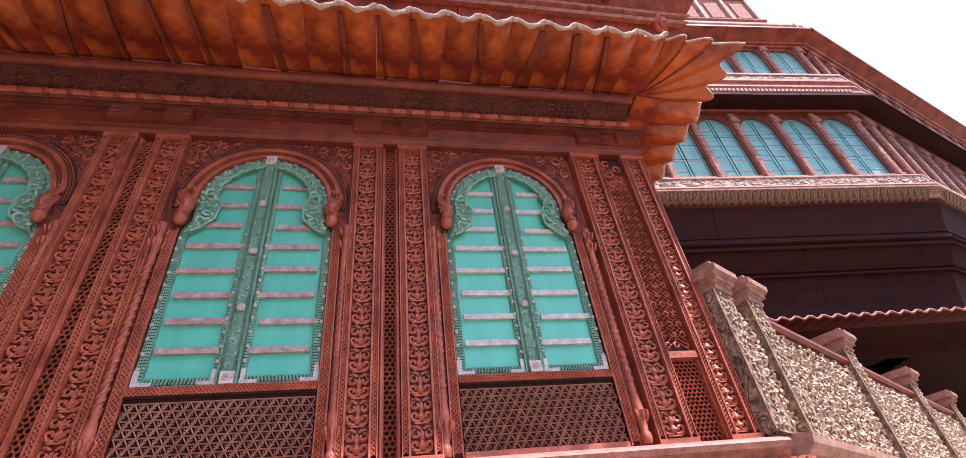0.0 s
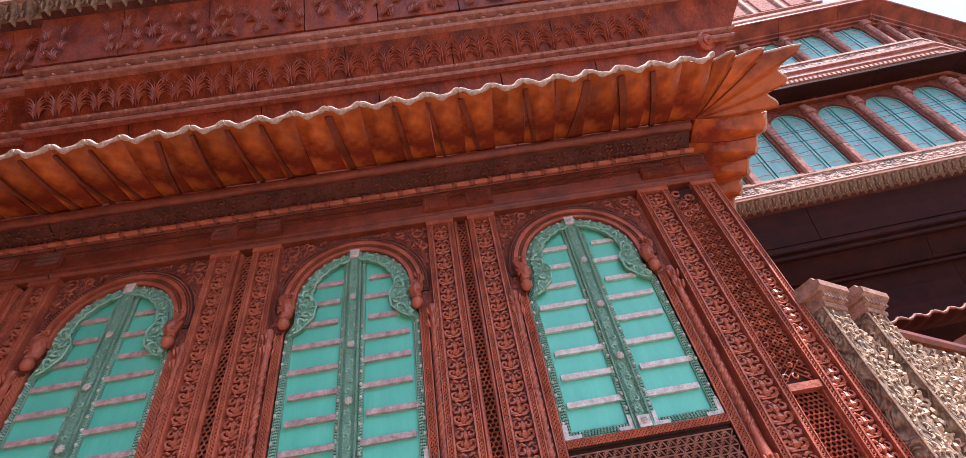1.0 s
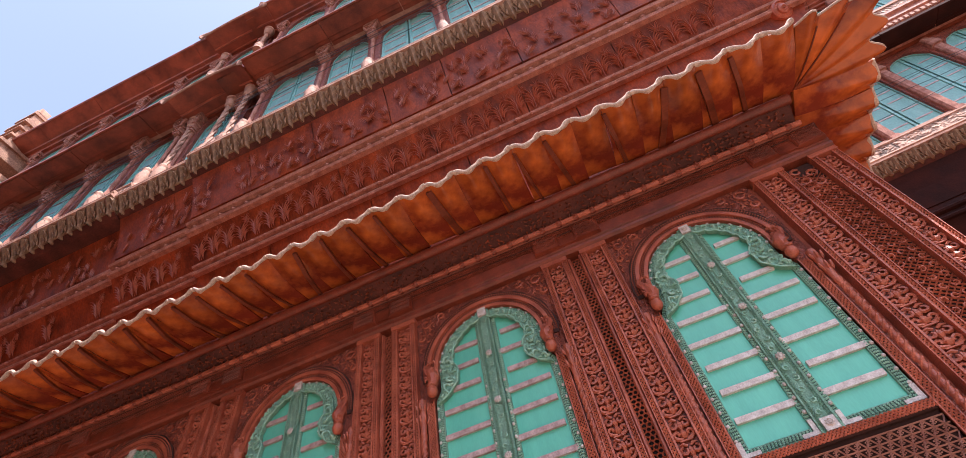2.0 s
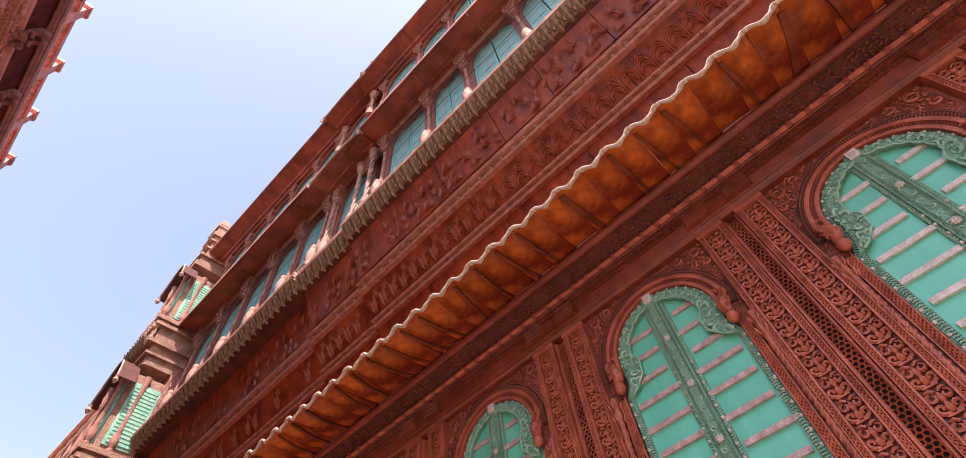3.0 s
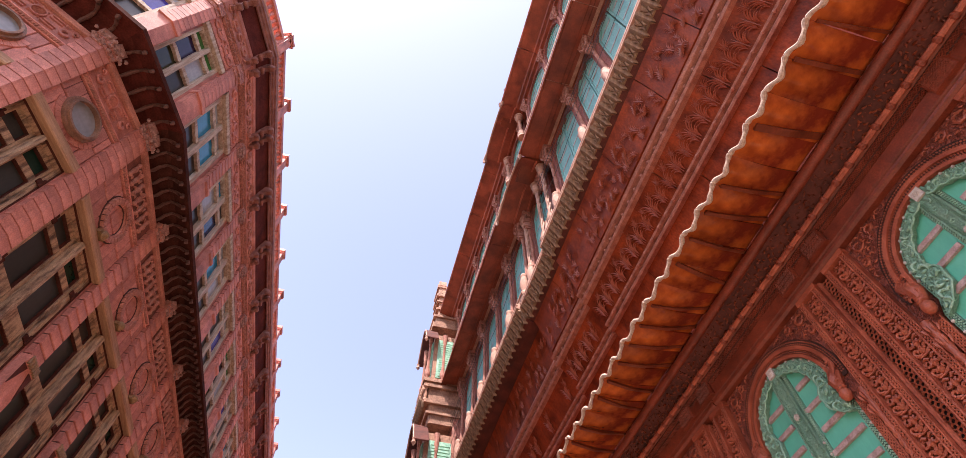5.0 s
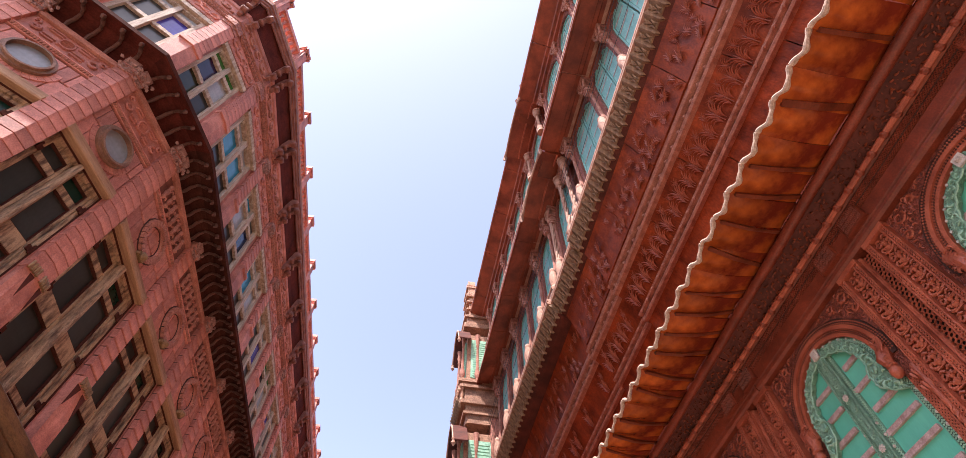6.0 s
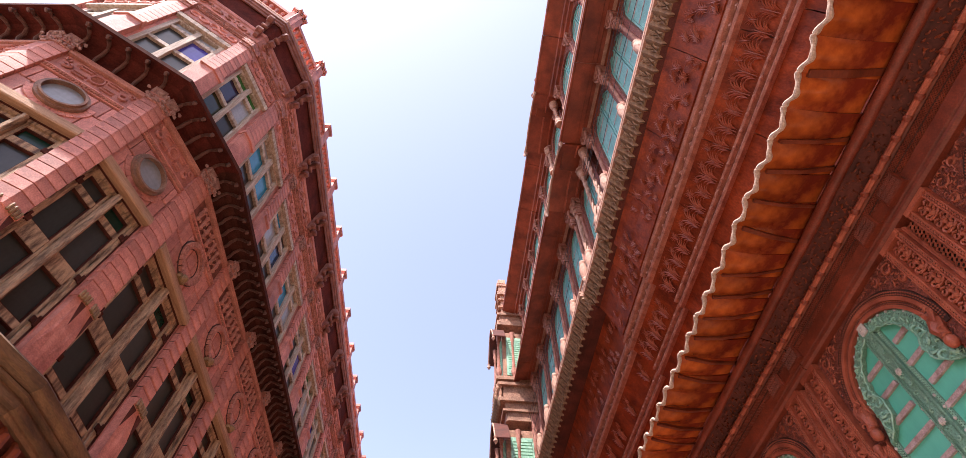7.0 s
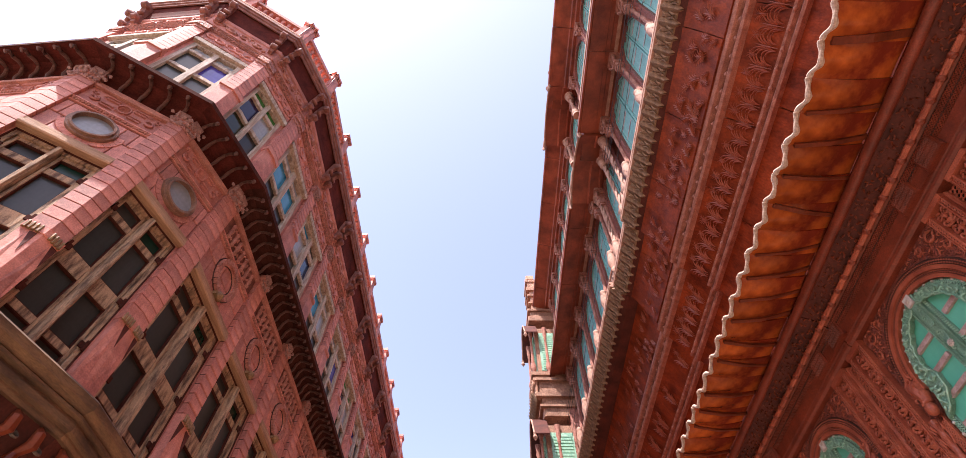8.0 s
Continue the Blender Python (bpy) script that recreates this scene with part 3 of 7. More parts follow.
        for row, (q, off) in enumerate(((0.30, 0.0), (0.52, 0.5), (0.74, 0.0))):
            line = mid(q)
            line = line + line[:1]
            for (ax, az), (bx, bz) in zip(line[:-1], line[1:]):
                cnt = max(1, round(math.hypot(bx - ax, bz - az) / 0.0185))
                for i in range(cnt):
                    k = (i + off) / cnt
                    px, pz = s * (ax + (bx - ax) * k), az + (bz - az) * k
                    d.add([(px - 0.0082, y - 0.002, pz), (px, y - 0.002, pz - 0.0082), (px + 0.0082, y - 0.002, pz), (px, y - 0.002, pz + 0.0082), (px, y - 0.009, pz)], [(0, 1, 4), (1, 2, 4), (2, 3, 4), (3, 0, 4)])
        tagged(part("dotted_border", d, GREEN_WORN, leaf), kind="stuff")
        st = Mesh()
        for z in np.arange(SILL + 0.10, 4.1, 0.089):
            st.lathe([(0.0125, 0), (0.011, 0.009), (0.004, 0.014)], pose(s * (HALF - 0.012), y, float(z), 90), 6)
            st.lathe([(0.0115, 0), (0.010, 0.008), (0.004, 0.012)], pose(s * (x0 + 0.013), y - 0.006, float(z) + 0.03, 90), 6)
        for a in range(0, 80, 11):
            st.lathe([(0.012, 0), (0.0105, 0.009), (0.004, 0.013)], pose(s * (RAD + 0.004) * math.cos(radians(a)), y, SPRING + (RAD + 0.004) * math.sin(radians(a)), 90), 6)
        tagged(part("stud", st, WHITE, leaf, "small white studs"), kind="stuff")
        for k, z in enumerate((3.282, 3.462, 3.638, 3.828, 4.006, 4.182, 4.362, 4.535)):
            half = HALF - 0.06 if z < 4.05 else math.sqrt(max(0.0, (RAD - 0.075) ** 2 - max(0.0, z - SPRING) ** 2)) - (0.035 if z < 4.3 else 0.02)
            j = rnd.uniform(-0.006, 0.006)
            b = Mesh().box(*sorted((s * (x0 + 0.029), s * (half + 0.008))), y - 0.004, y + 0.02, z - 0.018, z + 0.018, pose(0, 0, j, 0, rnd.uniform(-0.4, 0.4), 0))
            part("bar", b, bars or STRIPE, leaf, "bar whitened for sky glare" if bars else "chalky pink painted bar")
        # leafy cusp
        oc, ic = [], []
        for i in range(33):
            k = i / 32
            if k < 0.7:
                a = radians(84 - 84 * k / 0.7)
                rr = RAD - 0.026
                wv = 0.048 + 0.034 * k + 0.014 * abs(math.sin(k * 26))
                oc.append((rr * math.cos(a), SPRING + rr * math.sin(a)))
                ic.append(((rr - wv) * math.cos(a), SPRING + (rr - wv) * math.sin(a)))
            else:
                q = (k - 0.7) / 0.3
                ox, oz = RAD - 0.026 + 0.062 * q * q, SPRING - 0.30 * q
                wv = 0.095 + 0.030 * math.sin(3.3 * q) - 0.098 * q * q + 0.016 * abs(math.sin(q * 10))
                oc.append((ox, oz))
                ic.append((ox - wv, oz - 0.025 * math.sin(3.1 * q)))
        part("cusp", Mesh().strip_y(flip(oc), flip(ic), y - 0.028, y + 0.012), GREEN_CARVED, leaf, "green carved leafy cusp")
        cl = Mesh()
        for i in range(2, 31, 2):
            cx, cz = (oc[i][0] * 0.45 + ic[i][0] * 0.55), (oc[i][1] * 0.45 + ic[i][1] * 0.55)
            comma(cl, s * cx, cz, 0.026 if i < 20 else 0.036, i * 47, 1 if i % 4 else -1, y - 0.028, 0.30)
            for q in (0.10, 0.5, 0.90):
                comma(cl, s * (oc[i][0] * (1 - q) + ic[i][0] * q), oc[i][1] * (1 - q) + ic[i][1] * q, 0.014 if i < 20 else 0.02, i * 61 + 140 * q, -1 if i % 4 else 1, y - 0.026, 0.45)
        cl.tube([(s * p[0], y - 0.030, p[1]) for p in ic[:-1]], 0.0075, 5)
        part("cusp_leaf", cl, GREEN_WORN, leaf, smooth=True)
        for z, w in ((SILL, 1),):
            wbr = Mesh().box(*sorted((s * (HALF - 0.10), s * HALF)), y - 0.010, y + 0.004, z, z + 0.022).box(*sorted((s * (HALF - 0.028), s * HALF)), y - 0.010, y + 0.004, z + 0.022, z + 0.09)
            wbr.box(*sorted((s * 0.058, s * 0.15)), y - 0.010, y + 0.004, z, z + 0.022).box(*sorted((s * 0.062, s * 0.086)), y - 0.010, y + 0.004, z + 0.022, z + 0.085)
            part("corner_plate", wbr, WHITE, leaf, "chipped white corner plate")
    mul = Mesh().box(-0.052, 0.048, -0.034, 0.05, SILL - 0.012, HEAD + 0.022).box(-0.060, -0.050, -0.042, 0.03, SILL - 0.012, HEAD + 0.0).box(0.040, 0.054, -0.042, 0.03, SILL - 0.012, HEAD + 0.0)
    mu = part("mullion", mul, GREEN_CARVED, r, "green carved closing post", at=place(0, 0.018, 0))
    dd = Mesh()
    for x0, x1 in ((-0.048, -0.030), (0.022, 0.039)):
        frame_dots(dd, x0, x1, -0.0342, SILL, HEAD, 0.0125)
    tagged(part("dotted_border", dd, GREEN_CARVED, mu), kind="stuff")
    sc = Mesh()
    for i in range(22):
        scroll(sc, -0.004 + (0.010 if i % 2 else -0.010), SILL + 0.1 + i * 0.072, 0.017, i * 180, i * 180 + 300, -0.036, 0.005, 5)
    part("tendril", sc, GREEN_WORN, mu, smooth=True)
    part("end_plate", Mesh().box(-0.036, 0.036, -0.052, -0.03, HEAD - 0.055, HEAD + 0.024).box(-0.036, 0.036, -0.052, -0.03, SILL - 0.008, SILL + 0.062), WHITE, mu, "chipped white square plate")
    for z in (SILL + 0.03, 3.54, 3.95, 4.36, HEAD - 0.015):
        ro = Mesh()
        for k in range(8):
            a = radians(k * 45)
            ro.tube([(0.006 * math.cos(a), -0.048, z + 0.006 * math.sin(a)), (0.016 * math.cos(a), -0.054, z + 0.016 * math.sin(a)), (0.026 * math.cos(a), -0.048, z + 0.026 * math.sin(a))], [0.006, 0.009, 0.004], 5)
        ro.lathe([(0.011, 0), (0.009, 0.010), (0.003, 0.014)], pose(0, -0.050, z, 90), 8)
        part("rosette", ro, WHITE, mu, "worn white rosette", True)
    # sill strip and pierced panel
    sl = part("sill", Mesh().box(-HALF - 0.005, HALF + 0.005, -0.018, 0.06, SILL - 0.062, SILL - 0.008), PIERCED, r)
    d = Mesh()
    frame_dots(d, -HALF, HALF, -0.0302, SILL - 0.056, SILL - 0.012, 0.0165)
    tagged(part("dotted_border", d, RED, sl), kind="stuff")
    # dark sheet paints the shade behind the lattice
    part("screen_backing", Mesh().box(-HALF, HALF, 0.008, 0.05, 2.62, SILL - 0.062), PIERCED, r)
    z0, z1, x0, x1, y = 2.645, SILL - 0.062, -HALF + 0.004, HALF - 0.004, -0.004
    lat = Mesh()
    cell = 0.052
    hgt = 0.043
    nrow = int((z1 - z0) / hgt)
    for j in range(nrow + 1):
        bar(lat, (x0, z0 + j * hgt), (x1, z0 + j * hgt), y, 0.0034, 0.014)
    k = -nrow
    while x0 + k * cell < x1:
        for sgn in (1, -1):
            xa, za, xb, zb = x0 + k * cell, z0, x0 + k * cell + nrow * cell / 2, z0 + nrow * hgt
            if sgn < 0:
                xa, xb = x0 + k * cell + nrow * cell / 2, x0 + k * cell
            lo, hi = 0.0, 1.0
            for lim in (x0, x1):
                if abs(xb - xa) > 1e-9:
                    t = (lim - xa) / (xb - xa)
                    inside_up = (xb > xa) == (lim == x0)
                    lo, hi = (max(lo, t), hi) if inside_up else (lo, min(hi, t))
            if lo < hi:
                bar(lat, (xa + (xb - xa) * lo, za + (zb - za) * lo), (xa + (xb - xa) * hi, za + (zb - za) * hi), y, 0.0034, 0.014)
        k += 1
    lp = part("lattice", lat, LATTICE, r, "red stone lattice of triangles and star flowers")
    fl = Mesh()
    for j in range(nrow):
        for i in range(int((x1 - x0) / cell) + 2):
            cx, cz = x0 + (i + 0.25 + 0.5 * (j % 2)) * cell, z0 + (j + 0.5) * hgt
            if not (x0 + 0.012 < cx < x1 - 0.012 and cz + 0.01 < z1):
                continue
            for q in range(6):
                a = radians(60 * q + 30)
                t = (math.cos(a), math.sin(a))
                nn = (-t[1] * 0.0040, t[0] * 0.0040)
                fl.add([(cx + t[0] * 0.003, y - 0.006, cz + t[1] * 0.003), (cx + t[0] * 0.012 + nn[0], y - 0.006, cz + t[1] * 0.012 + nn[1]), (cx + t[0] * 0.0145, y - 0.006, cz + t[1] * 0.0145),
                        (cx + t[0] * 0.012 - nn[0], y - 0.006, cz + t[1] * 0.012 - nn[1]), (cx + t[0] * 0.012, y - 0.017, cz + t[1] * 0.012)], [(0, 1, 4), (1, 2, 4), (2, 3, 4), (3, 0, 4)])
    tagged(part("star_flower", fl, LATTICE, lp), kind="stuff")
    part("bottom_rail", Mesh().box(-HALF, HALF, -0.024, 0.06, 2.60, 2.645, c=0.006), RED, r)
    return r


# wall behind, with openings for the windows
A0, A1 = -9.0, 2.545
wall_main = root("wall_main", place(), "carved red sandstone front wall of a haveli", "wall", "structure")
core = Mesh().box(A0, A1, 0.06, 0.5, 0.0, 2.62).box(A0, A1, 0.06, 0.5, HEAD - 0.5 + 0.72, 7.6)
left = A0
for cx in WINDOWS:
    core.box(left, cx - HALF - 0.02, 0.03, 0.5, 2.62, 5.02)
    left = cx + HALF + 0.02
core.box(left, A1, 0.03, 0.5, 2.62, 5.02)
core.box(A1 - 0.44, A1, 0.5, 6.0, 0.0, 7.6)
core.box(A0, A1 - 0.44, 0.45, 0.6, 2.4, 5.2)
part("wall", core, RED, wall_main)
first = build_window("window_1", WINDOWS[1])
for k, cx in enumerate((WINDOWS[0], WINDOWS[2]), 2):
    w = copy_thing(first, place(cx, 0, 0))
    w.name = f"window_{k}"
# the sky's glare on this window's bars is painted as white
build_window("window_4", WINDOWS[3], WHITE)
TOP = 4.97
for cx in (-1.32, 0.4045, -3.0575, -4.80):
    pilaster(wall_main, cx - 0.275, cx - 0.062, 2.62, TOP)
    pilaster(wall_main, cx + 0.062, cx + 0.275, 2.62, TOP)
    jali(wall_main, cx - 0.062, cx + 0.062, 2.62, TOP)
# the wide end pier
pilaster(wall_main, 1.895, 2.135, 2.62, TOP)
jali(wall_main, 2.135, 2.345, 2.62, 3.12)
part("screen_panel", Mesh().box(2.135, 2.345, -0.004, 0.03, 3.16, TOP), PIERCED, wall_main, "red stone panel carved with a leafy lattice")
lat = Mesh()
for k in range(44):
    z = 3.17 + k * 0.036
    for sgn in (0, 1):
        xa, xb = (2.142, 2.338) if sgn else (2.338, 2.142)
        bar(lat, (xa, z), (xb, min(z + 0.17, TOP)), -0.014, 0.0045, 0.012)
for j in range(22):
    for i in range(3):
        scroll(lat, 2.175 + 0.065 * i, 3.22 + 0.077 * j, 0.022, 90 * i + 70 * j, 90 * i + 70 * j + 300, -0.018, 0.006, 5)
for k in range(5):
    scroll(lat, 2.2 + 0.08 * (k % 2), 4.66 + 0.06 * k, 0.04, k * 100, k * 100 + 330, -0.018, 0.01)
part("leafy_lattice", lat, RED, wall_main)
part("panel_rail", Mesh().box(2.135, 2.345, -0.05, 0.03, 3.12, 3.165, c=0.008), RED, wall_main)
pilaster(wall_main, 2.345, 2.545, 2.62, TOP)

# ledge under the windows, with scalloped leaves below
ledge = root("ledge", place(), "worn pale red stone ledge with hanging leaves", "ledge", "structure")
part("shelf", Mesh().prism_x([(0.03, 2.60), (-0.08, 2.60), (-0.18, 2.565), (-0.20, 2.545), (-0.19, 2.515), (-0.15, 2.50), (-0.13, 2.47), (0.03, 2.47)], A0, 2.60), LEDGE, ledge)
LEAF_DROP = Mesh()
for k in range(1):
    pts = [(-0.055, 0.0), (0.055, 0.0), (0.058, -0.05), (0.035, -0.10), (0.0, -0.125), (-0.035, -0.10), (-0.058, -0.05)]
    LEAF_DROP.prism_y(pts[::-1], -0.02, 0.03)
    LEAF_DROP.tube([(0, -0.028, -0.005), (0, -0.032, -0.06), (0, -0.02, -0.12)], [0.012, 0.012, 0.004], 5)
LEAF_DROP = LEAF_DROP.data("hanging_leaf", RED, True)
for k in range(48):
    part("hanging_leaf", LEAF_DROP, RED, ledge, at=place(-2.86 + k * 0.118, -0.13, 2.47))
part("plinth", Mesh().box(A0, 2.545, -0.04, 0.06, 0.0, 2.47), RED, ledge)

# entablature over the windows
ent = root("cornice", place(), "red stone cornice with dotted friezes and a rope moulding", "cornice", "structure")
for x0, x1 in ((A0, -2.86), (-2.85, 2.55)):
    # cornice pieces take the darker red, as shaded by the eave
    part("fascia", Mesh().prism_x([(0.06, 4.985), (-0.062, 4.985), (-0.085, 5.0), (-0.09, 5.02), (-0.074, 5.034), (-0.09, 5.046), (-0.104, 5.14), (0.06, 5.14)], x0, x1), EAVE_SHADE_RED, ent)
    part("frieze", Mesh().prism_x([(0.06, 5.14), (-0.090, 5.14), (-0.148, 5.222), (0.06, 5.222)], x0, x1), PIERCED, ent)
    fd = Mesh()
    frame_dots(fd, x0 + 0.01, x1 - 0.01, 0, 0, 0.038, 0.019)
    tagged(part("dotted_border", fd, EAVE_SHADE_RED, ent, at=pose(0, -0.097, 5.143, 35)), kind="stuff")
    tagged(part("dotted_border", fd.data("dotted_border", EAVE_SHADE_RED), EAVE_SHADE_RED, ent, at=pose(0, -0.125, 5.183, 35)), kind="stuff")
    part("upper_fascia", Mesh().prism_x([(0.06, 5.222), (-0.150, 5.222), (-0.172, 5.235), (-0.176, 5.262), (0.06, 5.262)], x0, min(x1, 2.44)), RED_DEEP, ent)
    # cove coloured dark for the shade under the eave
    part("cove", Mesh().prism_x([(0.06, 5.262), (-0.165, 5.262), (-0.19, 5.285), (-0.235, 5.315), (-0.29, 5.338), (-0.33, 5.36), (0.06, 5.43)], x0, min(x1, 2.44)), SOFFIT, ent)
ROPE_BEAD = Mesh().lathe([(0.014, -0.034), (0.027, -0.020), (0.034, 0.0), (0.027, 0.020), (0.014, 0.034)], pose(0, 0, 0, 0, 90, 0) @ pose(0, 0, 0, 0, 0, 0), 7).data("rope_bead", EAVE_SHADE_RED, True)
part("rope_roll", Mesh().tube([(A0, -0.19, 5.236), (2.45, -0.19, 5.236)], 0.024, 8), RED, ent, smooth=True)
for k in range(76):
    part("rope_bead", ROPE_BEAD, EAVE_SHADE_RED, ent, at=pose(-8.9 + k * 0.15, -0.19, 5.236, 0, 8, 0))
for cx in (-1.32, 0.4045, -3.0575, -4.80, 2.25):
    w = 0.29
    blk = Mesh().box(cx - w, cx - 0.07, -0.134, 0.0, 5.055, 5.218, c=0.012).box(cx + 0.07, cx + w, -0.134, 0.0, 5.055, 5.218, c=0.012).box(cx - 0.07, cx + 0.07, -0.112, 0.0, 5.06, 5.218)
    b = part("cornice_block", blk, EAVE_SHADE_RED, ent)
    fd = Mesh()
    for zz in (5.075, 5.120, 5.165):
        frame_dots(fd, cx - w + 0.02, cx - 0.09, -0.135, zz, zz + 0.034, 0.017)
        frame_dots(fd, cx + 0.09, cx + w - 0.02, -0.135, zz, zz + 0.034, 0.017)
    tagged(part("dotted_border", fd, EAVE_SHADE_RED, b), kind="stuff")
ROLL = Mesh()
ROLL.tube([(A0 + 0.2935 * k, -0.345, 5.376 + 0.003 * math.sin(k * 1.7)) for k in range(40)], [0.044 + 0.003 * math.sin(k * 2.3) for k in range(40)], 10)
part("roll_moulding", ROLL, EAVE_SHADE_RED, ent, smooth=True)
cove_leaf = Mesh()
rnd = random.Random(17)
for k in range(184):
    for y, z in ((-0.194, 5.282), (-0.222, 5.302), (-0.252, 5.318), (-0.285, 5.332)):
        comma(cove_leaf, -6.8 + k * 0.05 + rnd.uniform(-0.01, 0.01), z, 0.022, rnd.uniform(0, 360), rnd.choice((-1, 1)), y, 0.36)
tagged(part("carved_leaf", cove_leaf, RED_DEEP, ent, smooth=True), kind="stuff")


# ---------------------------------------------------------------- scalloped eave
def eave_panel(w, y0, z0, y1, z1, seed, n=10, m=7, thick=0.035, amp=0.036):
    """One leaf of the eave: flat at the wall, curled up into a wave at the lip."""
    rnd = random.Random(seed)
    lean = rnd.uniform(-0.02, 0.02)
    v, f = [], []
    for j in range(m + 1):
        k = j / m
        for i in range(n + 1):
            u = i / n
            a = amp * k**1.6
            wave = math.cos(2 * math.pi * u) * a + 0.008 * math.sin(3 * u + seed) * math.sin(2.5 * k + seed)
            sag = -0.022 * math.sin(math.pi * k)
            v.append(((u - 0.5) * w + lean * math.sin(math.pi * k) * 0.3, y0 + (y1 - y0) * k, z0 + (z1 - z0) * k + wave + sag))
    c = (n + 1) * (m + 1)
    v += [(x, y, z + thick) for x, y, z in v]
    for j in range(m):
        for i in range(n):
            a = j * (n + 1) + i
            f += [(a, a + 1, a + n + 2, a + n + 1), (c + a, c + a + n + 1, c + a + n + 2, c + a + 1)]
    for i in range(n):
        a, b = i, m * (n + 1) + i
        f += [(a, c + a, c + a + 1, a + 1), (b, b + 1, c + b + 1, c + b)]
    for j in range(m):
        a, b = j * (n + 1), j * (n + 1) + n
        f += [(a, a + n + 1, c + a + n + 1, c + a), (b, c + b, c + b + n + 1, b + n + 1)]
    return Mesh().add(v, f)


def eave_lip(w, y1, z1, thick=0.035, amp=0.036, seed=0):
    n = 18
    pts = [((i / n - 0.5) * w, y1 - 0.006 + 0.004 * math.sin(i * 0.9 + seed), z1 + math.cos(2 * math.pi * i / n) * amp + thick * 0.45) for i in range(n + 1)]
    return Mesh().tube(pts, [0.019 + 0.004 * math.sin(i * 0.8 + seed) * (0 < i < n) for i in range(n + 1)], 8)


EY0, EZ0, EY1, EZ1, EW = -0.36, 5.432, -0.955, 5.356, 0.2483
CORNER = 2.523
eave = root("scalloped_eave", place(), "rust orange scalloped stone eave with a cream wavy lip", "eave", "structure")
PANELS = [eave_panel(EW, EY0, EZ0, EY1, EZ1, s).data("eave_leaf", EAVE, True) for s in (1, 2, 3, 4)]
LIPS = [eave_lip(EW, EY1, EZ1, seed=q).data("lip", LIP, True) for q in range(3)]
RIB = Mesh().prism_x([(EY0, EZ0 - 0.018), (EY0 * 0.5 + EY1 * 0.5, EZ0 * 0.5 + EZ1 * 0.5 - 0.042), (EY1 + 0.04, EZ1 + 0.004), (EY1 + 0.04, EZ1 + 0.06), (EY0, EZ0 + 0.03)], -0.014, 0.014).data("rib", RED_DEEP)
rnd = random.Random(11)
x = CORNER - EW / 2
while x > -9.0:
    part("eave_leaf", PANELS[rnd.randrange(4)], EAVE, eave, at=place(x, rnd.uniform(-0.01, 0.01), rnd.uniform(-0.006, 0.006)))
    part("lip", LIPS[rnd.randrange(3)], LIP, eave, "cream weathered wavy lip", at=place(x, 0, 0))
    x -= EW
# the dark ribs between the leaves, wider and narrower, some of them missing
for x in (2.13, 1.88, 1.42, 1.12, 0.65, 0.36, 0.08, -0.40, -0.90, -1.14, -1.48, -1.82, -2.11, -2.35, -2.60, -2.86, -3.27, -3.55, -3.96, -4.29, -4.55, -4.95, -5.2, -5.7, -5.95, -6.4, -6.7, -7.2, -7.5, -8.0):
    peak = CORNER - EW * round((CORNER - x) / EW)
    part("rib", RIB, RED_DEEP, eave, at=place(x, EY0, 0, math.degrees(math.atan2(peak - x, EY0 - EY1))) @ place(0, -EY0) @ Matrix.Diagonal((1.9 if x in (1.88, 1.42, -0.40) else rnd.uniform(0.8, 1.3), 1, 1, 1)))
# fan at the corner and the return along the side
CX, CY = CORNER, -0.355
fan_n = 5
for k in range(fan_n):
    a0, a1 = -90 + 90 * k / fan_n, -90 + 90 * (k + 1) / fan_n
    v, f = [], []
    n, m = 10, 8
    for j in range(m + 1):
        q = j / m
        for i in range(n + 1):
            a = radians(a0 + (a1 - a0) * i / n)
            reach = min(0.60 / max(abs(math.cos(a)), 1e-3), 0.60 / max(abs(math.sin(a)), 1e-3))
            reach -= 0.045 * math.cos(2 * math.pi * i / n) * q
            w = 0.030 * q**1.5 * math.cos(2 * math.pi * i / n) - 0.06 * max(0.0, reach - 0.62) * q
            rr = reach * (0.02 + 0.98 * q)
            v.append((CX + rr * math.cos(a), CY + rr * math.sin(a), EZ0 + (EZ1 - EZ0) * q + w - 0.018 * math.sin(3.1 * q)))
    c = len(v)
    v += [(p[0], p[1], p[2] + 0.035) for p in v]
    for j in range(m):
        for i in range(n):
            b = j * (n + 1) + i
            f += [(b, b + 1, b + n + 2, b + n + 1), (c + b, c + b + n + 1, c + b + n + 2, c + b + 1)]
    for i in range(n):
        b = m * (n + 1) + i
        f.append((b, b + 1, c + b + 1, c + b))
    part("eave_leaf", Mesh().add(v, f), EAVE, eave, smooth=True)
    rim = [v[m * (n + 1) + i] for i in range(n + 1)]
    part("lip", Mesh().tube([(p[0], p[1], p[2] + 0.016) for p in rim], 0.012, 7), LIP, eave, smooth=True)
    if k not in (1, 2):
        continue
    edge = [v[j * (n + 1)] for j in range(m + 1)]
    part("rib", Mesh().tube([(p[0], p[1], p[2] - 0.004) for p in edge[:-1]], 0.007, 5), RED_DEEP, eave)
